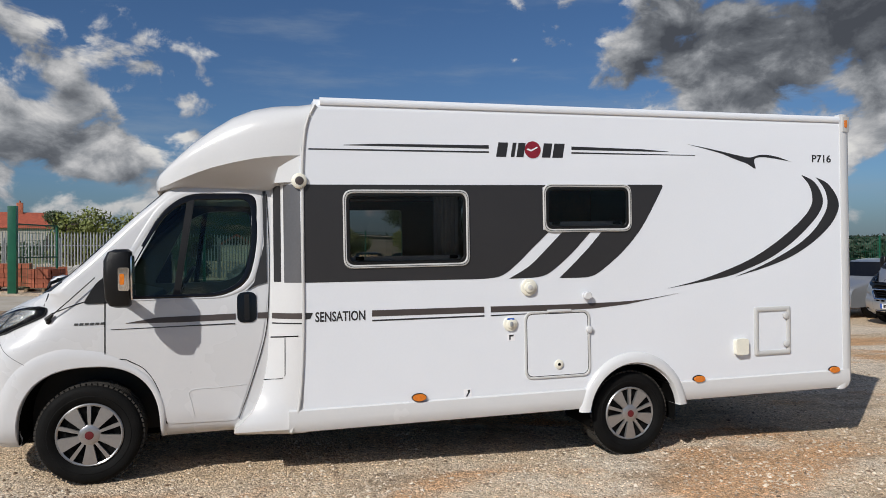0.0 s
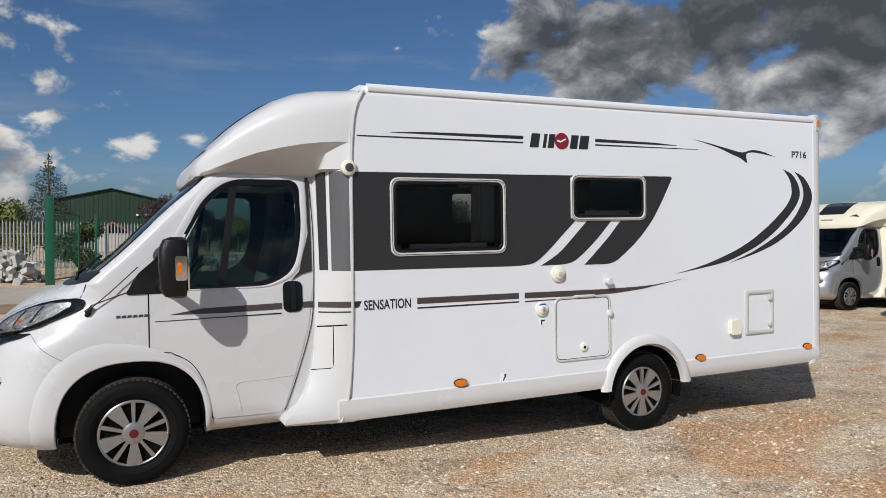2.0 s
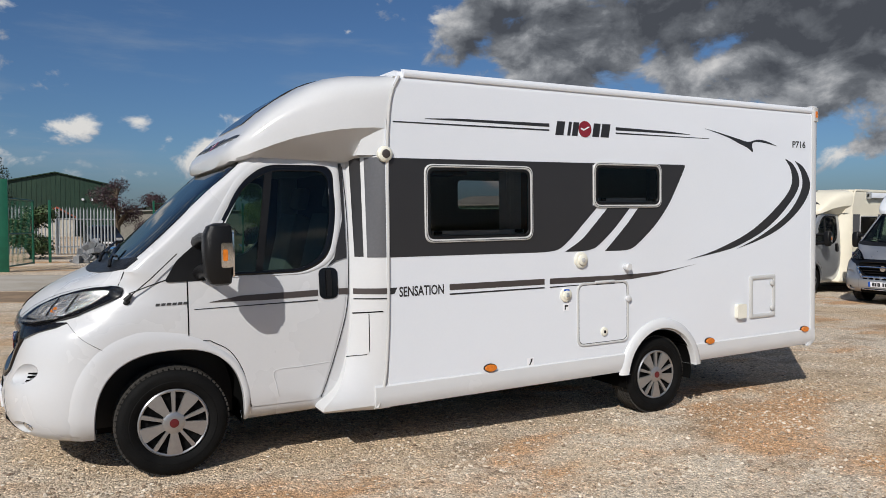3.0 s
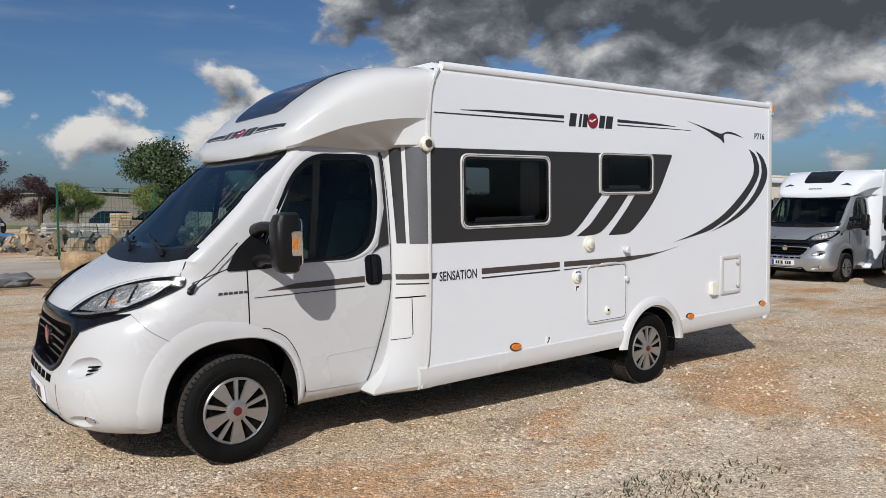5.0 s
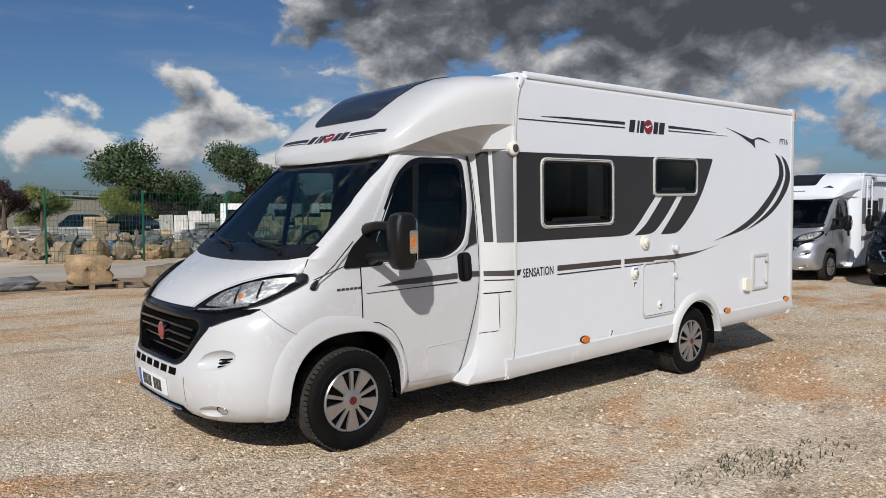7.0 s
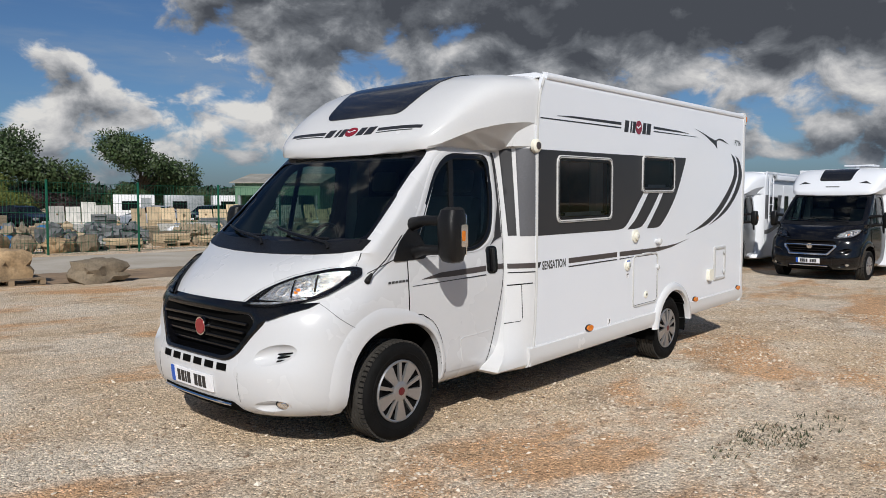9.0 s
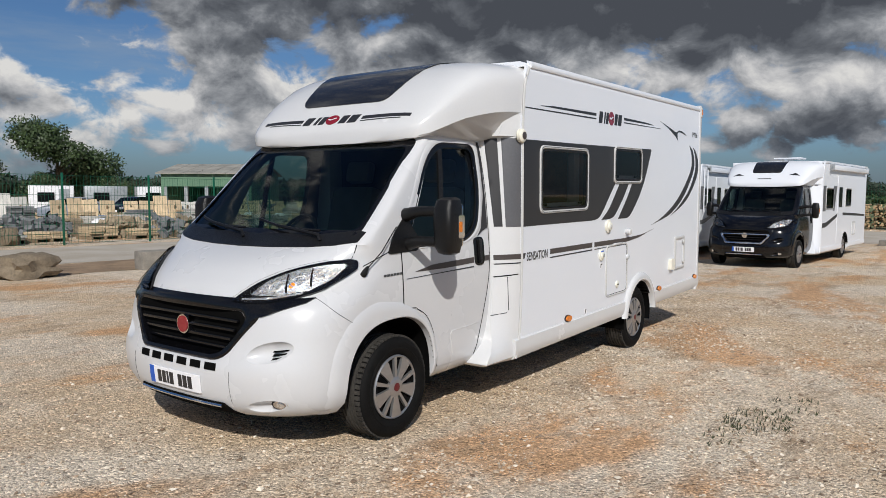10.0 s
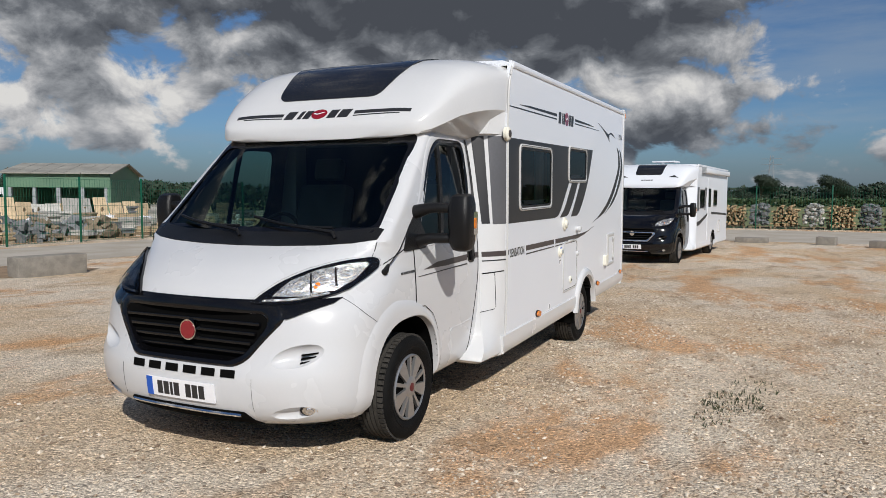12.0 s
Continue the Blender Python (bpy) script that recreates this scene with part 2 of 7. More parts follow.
def box(bm, x0, x1, y0, y1, z0, z1, bevel=0.0, m=None):
    r = bmesh.ops.create_cube(bm, size=1)
    vs = r["verts"]
    for v in vs:
        v.co = Vector((x0 + (v.co.x + 0.5) * (x1 - x0), y0 + (v.co.y + 0.5) * (y1 - y0), z0 + (v.co.z + 0.5) * (z1 - z0)))
    if bevel:
        es = list({e for v in vs for e in v.link_edges})
        out = bmesh.ops.bevel(bm, geom=es, offset=bevel, segments=2, affect="EDGES", profile=0.6)
        vs = list({v for f in out["faces"] for v in f.verts} | {v for v in vs if v.is_valid})
    if m is not None:
        bmesh.ops.transform(bm, matrix=m, verts=vs)
    return bm


def boxed(x0, x1, y0, y1, z0, z1, bevel=0.0, m=None):
    return box(bmesh.new(), x0, x1, y0, y1, z0, z1, bevel, m)


def tube(bm, pts, r, segs=8, closed=False, flat=1.0):
    """A round bar along points."""
    pts = [Vector(p) for p in pts]
    n = len(pts)
    rings = []
    for i, p in enumerate(pts):
        a, b = pts[(i - 1) % n if closed else max(i - 1, 0)], pts[(i + 1) % n if closed else min(i + 1, n - 1)]
        d = (b - a).normalized()
        ref = Vector((0, 0, 1)) if abs(d.z) < 0.9 else Vector((1, 0, 0))
        u = d.cross(ref).normalized()
        w = d.cross(u)
        rr = r[i] if isinstance(r, (list, tuple)) else r
        rings.append([bm.verts.new(p + rr * (math.cos(2 * math.pi * k / segs) * u * flat + math.sin(2 * math.pi * k / segs) * w)) for k in range(segs)])
    for i in range(n if closed else n - 1):
        A, B = rings[i], rings[(i + 1) % n]
        for k in range(segs):
            bm.faces.new((A[k], A[(k + 1) % segs], B[(k + 1) % segs], B[k]))
    if not closed:
        bm.faces.new(rings[0][::-1])
        bm.faces.new(rings[-1])
    return bm


def loft(bm, rings, close_ring=True, caps=True):
    """Skins rows of points of equal number."""
    R = [[bm.verts.new(p) for p in ring] for ring in rings]
    n = len(R[0])
    for A, B in zip(R, R[1:]):
        for k in range(n if close_ring else n - 1):
            bm.faces.new((A[k], A[(k + 1) % n], B[(k + 1) % n], B[k]))
    if caps and close_ring:
        bm.faces.new(R[0][::-1])
        bm.faces.new(R[-1])
    bmesh.ops.recalc_face_normals(bm, faces=bm.faces[:])
    return bm


def lathe(bm, profile, segs=40, centre=(0, 0, 0), caps=True):
    """Turns a profile of (radius, y) about the y axis."""
    c = Vector(centre)
    rings = [[bm.verts.new(c + Vector((r * math.cos(2 * math.pi * k / segs), y, r * math.sin(2 * math.pi * k / segs)))) for k in range(segs)] for r, y in profile]
    for A, B in zip(rings, rings[1:]):
        for k in range(segs):
            bm.faces.new((A[k], A[(k + 1) % segs], B[(k + 1) % segs], B[k]))
    for ring in (rings[0], rings[-1]) if caps else ():
        bm.faces.new(ring)
    bmesh.ops.recalc_face_normals(bm, faces=bm.faces[:])
    return bm


def interp(table, v):
    if v <= table[0][0]:
        return table[0][1]
    for (a, fa), (b, fb) in zip(table, table[1:]):
        if v <= b:
            return fa + (fb - fa) * (v - a) / (b - a)
    return table[-1][1]


def smooth_interp(table, v):
    """A monotone curve through the table's points."""
    if v <= table[0][0]:
        return table[0][1]
    if v >= table[-1][0]:
        return table[-1][1]
    n = len(table)
    for i in range(n - 1):
        if v <= table[i + 1][0]:
            break
    def slope(j):
        return (table[j + 1][1] - table[j][1]) / (table[j + 1][0] - table[j][0])
    def tangent(j):
        if j == 0 or j == n - 1:
            return slope(min(j, n - 2))
        a, b = slope(j - 1), slope(j)
        return 0 if a * b <= 0 else 2 * a * b / (a + b)
    (x0, y0), (x1, y1) = table[i], table[i + 1]
    h = x1 - x0
    t = (v - x0) / h
    return (2 * t**3 - 3 * t**2 + 1) * y0 + (t**3 - 2 * t**2 + t) * h * tangent(i) + (-2 * t**3 + 3 * t**2) * y1 + (t**3 - t**2) * h * tangent(i + 1)


def round_poly(pts, r, n=5):
    """Rounds the corners of a polygon; r: one radius or one for each corner."""
    out = []
    k = len(pts)
    for i in range(k):
        p, a, b = Vector(pts[i]), Vector(pts[i - 1]), Vector(pts[(i + 1) % k])
        rr = r[i] if isinstance(r, (list, tuple)) else r
        if rr <= 0:
            out.append(tuple(p))
            continue
        da, db = (a - p), (b - p)
        l = min(rr, da.length * 0.49, db.length * 0.49)
        s, e = p + da.normalized() * l, p + db.normalized() * l
        for j in range(n + 1):
            t = j / n
            out.append(tuple((1 - t) ** 2 * s + 2 * t * (1 - t) * p + t * t * e))
    return out


def rect(x0, x1, z0, z1):
    return [(x0, z0), (x1, z0), (x1, z1), (x0, z1)]


def spline(pts, n=8):
    """A smooth open curve through points."""
    P = [Vector(p) for p in pts]
    P = [2 * P[0] - P[1]] + P + [2 * P[-1] - P[-2]]
    out = []
    for i in range(1, len(P) - 2):
        for j in range(n):
            t = j / n
            out.append(tuple(0.5 * ((2 * P[i]) + (P[i + 1] - P[i - 1]) * t + (2 * P[i - 1] - 5 * P[i] + 4 * P[i + 1] - P[i + 2]) * t * t + (3 * P[i] - P[i - 1] - 3 * P[i + 1] + P[i + 2]) * t**3)))
    return out + [tuple(P[-2])]


def plate(outline, place, thick=0.004, off=0.003, fine=0.1, bm=None):
    """A sheet with the outline, laid on the surface place(u, v, d), d metres proud; its rim goes back by thick."""
    flat_bm = bmesh.new()
    vs = [flat_bm.verts.new((u, v, 0)) for u, v in outline]
    f = flat_bm.faces.new(vs)
    f.normal_update()
    if f.normal.z < 0:
        f.normal_flip()
    bmesh.ops.triangulate(flat_bm, faces=[f])
    for _ in range(7):
        long = [e for e in flat_bm.edges if e.calc_length() > fine]
        if not long:
            break
        bmesh.ops.subdivide_edges(flat_bm, edges=long, cuts=1)
        bmesh.ops.triangulate(flat_bm, faces=flat_bm.faces[:])
    out = bm or bmesh.new()
    front = {v: out.verts.new(place(v.co.x, v.co.y, off)) for v in flat_bm.verts}
    back = {v: out.verts.new(place(v.co.x, v.co.y, off - thick)) for v in flat_bm.verts if v.is_boundary}
    for f in flat_bm.faces:
        out.faces.new([front[v] for v in f.verts])
    for e in flat_bm.edges:
        if e.is_boundary:
            a, b = e.verts
            lp = e.link_loops[0]
            if lp.vert is not a:
                a, b = b, a
            out.faces.new((front[b], front[a], back[a], back[b]))
    flat_bm.free()
    return out


def ring_plate(outer, inner, place, thick, off, bm=None):
    """A frame between two outlines of equal number of points, rounded in section."""
    out = bm or bmesh.new()
    n = len(outer)
    rows = []
    for t, d in ((0, off - thick), (0.0, off - 0.3 * thick), (0.2, off), (0.8, off), (1.0, off - 0.3 * thick), (1.0, off - thick)):
        rows.append([out.verts.new(place(outer[i][0] * (1 - t) + inner[i][0] * t, outer[i][1] * (1 - t) + inner[i][1] * t, d)) for i in range(n)])
    for A, B in zip(rows, rows[1:]):
        for k in range(n):
            out.faces.new((A[k], A[(k + 1) % n], B[(k + 1) % n], B[k]))
    bmesh.ops.recalc_face_normals(out, faces=out.faces[:])
    return out


def cut(ob, cutters, op="DIFFERENCE"):
    """Cuts solids out of ob and forgets them."""
    mods = []
    for c in cutters:
        md = ob.modifiers.new("cut", "BOOLEAN")
        md.operation, md.solver, md.object, md.material_mode = op, "EXACT", c, "TRANSFER"
        mods.append(md)
    dg = bpy.context.evaluated_depsgraph_get()
    dg.update()
    me = bpy.data.meshes.new_from_object(ob.evaluated_get(dg))
    for md in mods:
        ob.modifiers.remove(md)
    old = ob.data
    ob.data = me
    bpy.data.meshes.remove(old)
    for c in cutters:
        bpy.data.objects.remove(c)
    return ob


def text_mesh(words, size, place, depth=0.002, width=None):
    """Letters laid on place(u, v, d) with the built-in font, starting at u=0, v=0."""
    cu = bpy.data.curves.new("words", "FONT")
    cu.body, cu.size, cu.resolution_u, cu.offset = words, size, 3, size * 0.022
    tmp = new("words", cu)
    dg = bpy.context.evaluated_depsgraph_get()
    dg.update()
    me = bpy.data.meshes.new_from_object(tmp.evaluated_get(dg))
    bm = bmesh.new()
    bm.from_mesh(me)
    wide = max(v.co.x for v in bm.verts)
    k = (width / wide) if width else 1
    for v in bm.verts:
        v.co = Vector(place(v.co.x * k, v.co.y, depth))
    bpy.data.objects.remove(tmp)
    bpy.data.meshes.remove(me)
    return bm


# ---- ground ----


def ground_z(x, y):
    """The yard falls gently towards the rear of the van."""
    return -0.16 * math.tanh(x / 8.0)


def on_ground(x, y, rz=0.0, dz=0.0):
    return pose(x, y, ground_z(x, y) + dz, 0, 0, rz)

# ---- motorhomes: shape of the cab ----
YC = 1.16
CAB_X = [(0.27, -0.84), (0.31, -0.90), (0.40, -0.945), (0.52, -0.955), (0.60, -0.945), (0.68, -0.905), (0.80, -0.88), (0.92, -0.862), (0.975, -0.845), (1.04, -0.81), (1.10, -0.745),
         (1.16, -0.665), (1.205, -0.58), (1.245, -0.485), (1.275, -0.40), (1.31, -0.33), (1.36, -0.25), (1.5, -0.08), (1.75, 0.18), (1.99, 0.447), (2.06, 0.52)]
CAB_W = [(0.27, 0.90), (0.32, 0.97), (0.45, 1.005), (0.9, 1.012), (1.15, 1.0), (1.3, 0.985), (1.6, 0.955), (1.98, 0.895), (2.06, 0.86)]
CAB_D = [(0.27, 0.56), (0.5, 0.60), (0.8, 0.58), (0.92, 0.60), (1.03, 0.70), (1.15, 0.74), (1.22, 0.60), (1.30, 0.26), (1.36, 0.17), (2.06, 0.14)]
CAB_N = [(0.27, 2.6), (0.5, 2.8), (0.8, 2.9), (0.92, 2.7), (1.03, 2.35), (1.2, 2.5), (1.32, 3.5), (2.06, 4.0)]


def cab_front(v, z):
    xc, w, d, n = smooth_interp(CAB_X, z), smooth_interp(CAB_W, z), interp(CAB_D, z), interp(CAB_N, z)
    return xc + d * (1 - max(0.0, 1 - min(1, abs(v) / w) ** n) ** (1 / n))


def cab_side(x, z):
    xc, w, d, n = smooth_interp(CAB_X, z), smooth_interp(CAB_W, z), interp(CAB_D, z), interp(CAB_N, z)
    u = (xc + d - x) / d
    return w if u <= 0 else w * max(0.0, 1 - min(1, u) ** n) ** (1 / n)


def proud(f, u, v, d, e=0.004):
    """The point of the surface f(u, v), moved out by d along its normal (away from the van's middle)."""
    p = Vector(f(u, v))
    a, b = Vector(f(u + e, v)) - Vector(f(u - e, v)), Vector(f(u, v + e)) - Vector(f(u, v - e))
    n = a.cross(b)
    if n.length < 1e-9:
        return p
    n.normalize()
    if n.dot(p - Vector((1.6, YC, 0.9))) < 0:
        n = -n
    return p + n * d


def on_front(v, z, d=0.0):
    return proud(lambda a, b: (cab_front(a, b), YC - a, b), v, z, d)


def on_side(s):
    """The cab's side; s = 1: the near side, -1: the far side."""
    return lambda x, z, d=0.0: proud(lambda a, b: (a, YC - s * cab_side(a, b), b), x, z, d)


def on_wall(s):
    return lambda x, z, d=0.0: Vector((x, YC - s * (1.16 + d), z))


def cab_ring(z, inset=0.0, back=1.42):
    xc, w, d, n = smooth_interp(CAB_X, z) + inset, smooth_interp(CAB_W, z) - inset, interp(CAB_D, z), interp(CAB_N, z)
    half = []
    for i in range(7):
        half.append((back + (xc + d - back) * i / 7, w))
    for i in range(23):
        a = math.pi / 2 * i / 22
        half.append((xc + d - d * math.sin(a) ** (2 / n), w * math.cos(a) ** (2 / n)))
    near = [(x, YC - v, z) for x, v in half]
    far = [(x, YC + v, z) for x, v in half[-2::-1]]
    return near + far


def prism(outline, axis, a, b, mat=None):
    """A solid with an outline in (x, z) along y, or in (y, z) along x."""
    bm = bmesh.new()
    at = (lambda u, v, d: (u, d, v)) if axis == "y" else (lambda u, v, d: (d, u, v))
    loft(bm, [[at(u, v, a) for u, v in outline], [at(u, v, b) for u, v in outline]])
    return mesh_ob("solid", bm, mat or M["black_plastic"])


DOOR_WINDOW = round_poly([(0.20, 1.265), (0.88, 1.272), (1.03, 1.36), (1.095, 1.60), (1.095, 1.945), (0.67, 1.94), (0.50, 1.83)], [0.05, 0.12, 0.10, 0.2, 0.09, 0.16, 0.3])
SCREEN = round_poly([(-0.90, 1.36), (0, 1.335), (0.90, 1.36), (0.835, 1.995), (-0.835, 1.995)], [0.06, 0.5, 0.06, 0.08, 0.08])
HEADLAMP = spline([(0.43, 0.972), (0.50, 1.04), (0.58, 1.10), (0.69, 1.155), (0.82, 1.192), (0.92, 1.21), (0.945, 1.15), (0.915, 1.075), (0.85, 1.015), (0.68, 0.972)], 4) + [(0.55, 0.965)]
GRILLE_R = [0.08, 0.08, 0.05, 0.05, 0.03, 0.03, 0.05, 0.05]
GRILLE = round_poly([(-0.42, 0.622), (0.42, 0.622), (0.55, 0.78), (0.66, 0.90), (0.60, 0.995), (-0.60, 0.995), (-0.66, 0.90), (-0.55, 0.78)], GRILLE_R)
GRILLE_MOUTH = round_poly([(-0.385, 0.652), (0.385, 0.652), (0.495, 0.775), (0.56, 0.872), (0.53, 0.922), (-0.53, 0.922), (-0.56, 0.872), (-0.495, 0.775)], GRILLE_R)
MOUTH_X = -0.828


def finer(outline, n=8):
    """The same outline with n steps to each side, to follow a curved surface."""
    return [tuple(Vector(a).lerp(Vector(b), k / n)) for a, b in zip(outline, outline[1:] + outline[:1]) for k in range(n)]


def arch_point(a, grow=0.0):
    """The rim of the front wheel opening: a squarish arch."""
    c, q, n = math.cos(a), math.sin(a), 2 / 2.5
    return 0.012 + (0.446 + grow) * math.copysign(abs(c) ** n, c), 0.345 + (0.452 + grow) * math.copysign(abs(q) ** n, q)


def circle_(cx, cz, r, n=16):
    return [(cx + r * math.cos(2 * math.pi * i / n), cz + r * math.sin(2 * math.pi * i / n)) for i in range(n)]


def wheel(name, parent, x, y, z, s, radius=0.345, tread=0.215):
    """A road wheel; s = 1 faces the near side (towards -y)."""
    w = part(name, wheel_tyre(radius, tread), M["rubber"], parent)
    w.matrix_local = pose(x, y, z, 0, 0, 0 if s > 0 else 180)
    part("tread", wheel_tread(radius), M["dusty_rubber"], w, "dusty grey tyre tread")
    rim = bmesh.new()
    lathe(rim, [(0.21, 0.05), (0.212, -0.002), (0.206, -0.010), (0.196, -0.004), (0.188, 0.014), (0.175, 0.018), (0.06, 0.004), (0.05, 0.02), (0.04, 0.05)], 48)
    part("rim", rim, M["dark_gap"], w)
    trim = bmesh.new()
    for k in range(10):
        a = 2 * math.pi * k / 10 + math.pi / 2
        m = Matrix.Rotation(a, 4, "Y")
        o, i = (0.046, 0.018) if k % 2 == 0 else (0.013, 0.009)
        fan = [(0.050, -i), (0.050, i), (0.10, i + 0.35 * (o - i)), (0.180, o), (0.200, o * 0.96), (0.200, -o * 0.96), (0.180, -o), (0.10, -i - 0.35 * (o - i))]
        plate(fan, lambda u, v, d: m @ Vector((u, -0.004 - d + 0.03 * abs(u - 0.12) * 0.3, v)), 0.02, 0.01, 0.08, trim)
    lathe(trim, [(0.072, 0.01), (0.070, -0.012), (0.055, -0.020), (0.03, -0.021)], 24)
    lathe(trim, [(0.214, 0.02), (0.214, -0.008), (0.206, -0.015), (0.197, -0.010), (0.197, 0.01)], 48, caps=False)
    part("wheel_trim", trim, M["wheel_silver"], w, "silver plastic wheel trim")
    part("hub_badge", lathe(bmesh.new(), [(0.028, 0.0), (0.028, -0.024), (0.02, -0.0255)], 20), M["dark_red"], w, "small red round badge")
    return w


def wheel_tyre(R, T):
    r = R - 0.004
    return lathe(bmesh.new(), [(0.205, 0.015), (0.215, -0.002), (0.25, -0.018), (0.262, -0.021), (0.265, -0.018), (r - 0.045, -0.022), (r - 0.022, -0.012), (r - 0.008, 0.006), (r - 0.004, 0.03), (r - 0.004, 0.17), (r - 0.03, 0.20), (0.21, T)], 72)


def wheel_tread(r):
    """Ribs and shoulder blocks round the tyre."""
    bm = bmesh.new()
    for y0, y1 in ((0.048, 0.072), (0.079, 0.103), (0.110, 0.134), (0.141, 0.163)):
        lathe(bm, [(r - 0.010, y0), (r, y0 + 0.002), (r, y1 - 0.002), (r - 0.010, y1)], 72, caps=False)
    for k in range(60):
        m = Matrix.Rotation(2 * math.pi * k / 60, 4, "Y")
        box(bm, r - 0.022, r, 0.006, 0.042, -0.0125, 0.0125, 0, m)
        box(bm, r - 0.022, r, 0.169, 0.196, -0.0125, 0.0125, 0, m)
    return bm


def mirror_head(van, s):
    """The wing mirror with its indicator, on its arm."""
    f = (lambda y: YC - s * y)
    bm = bmesh.new()
    rings = []
    for i, (z, hx, hy, ox) in enumerate(((1.215, 0.04, 0.035, 0.02), (1.228, 0.065, 0.06, 0.01), (1.27, 0.080, 0.074, 0.0), (1.42, 0.088, 0.080, 0.0), (1.52, 0.085, 0.078, 0.0), (1.575, 0.07, 0.066, 0.01), (1.592, 0.04, 0.04, 0.02))):
        ring = []
        for k in range(24):
            a = 2 * math.pi * k / 24
            cx, cy = math.cos(a), math.sin(a)
            e = 0.55
            ring.append((0.255 + ox + hx * math.copysign(abs(cx) ** e, cx), f(1.283 + hy * math.copysign(abs(cy) ** e, cy)), z))
        rings.append(ring)
    head = part("wing_mirror", loft(bm, rings), M["black_plastic"], van, "black plastic wing mirror")
    arm = bmesh.new()
    for z in (1.30, 1.50):
        tube(arm, [(0.20, f(0.96), z - 0.03), (0.20, f(1.08), z), (0.24, f(1.24), z)], [0.05, 0.036, 0.034], 10)
    part("arm", arm, M["black_plastic"], head)
    lens = bmesh.new()
    ring_o = round_poly(rect(0.262, 0.330, 1.325, 1.475), 0.015)
    plate(ring_o, lambda u, v, d: Vector((u, f(1.352 + d), v)), 0.03, 0.012, 0.1, lens)
    part("indicator_surround", lens, M["chrome"], head, "clear chrome indicator surround")
    am = bmesh.new()
    plate(round_poly(rect(0.272, 0.300, 1.365, 1.435), 0.010), lambda u, v, d: Vector((u, f(1.360 + d), v)), 0.01, 0.008, 0.1, am)
    part("indicator_lens", am, M["amber"], head, "amber indicator lens")
    gl = bmesh.new()
    plate(round_poly(rect(-0.06, 0.06, 1.26, 1.55), 0.03), lambda u, v, d: Vector((0.340 + d, f(1.283 + u), v)), 0.01, 0.004, 0.2, gl)
    part("mirror_glass", gl, M["chrome"], head, "mirror glass")
    return head


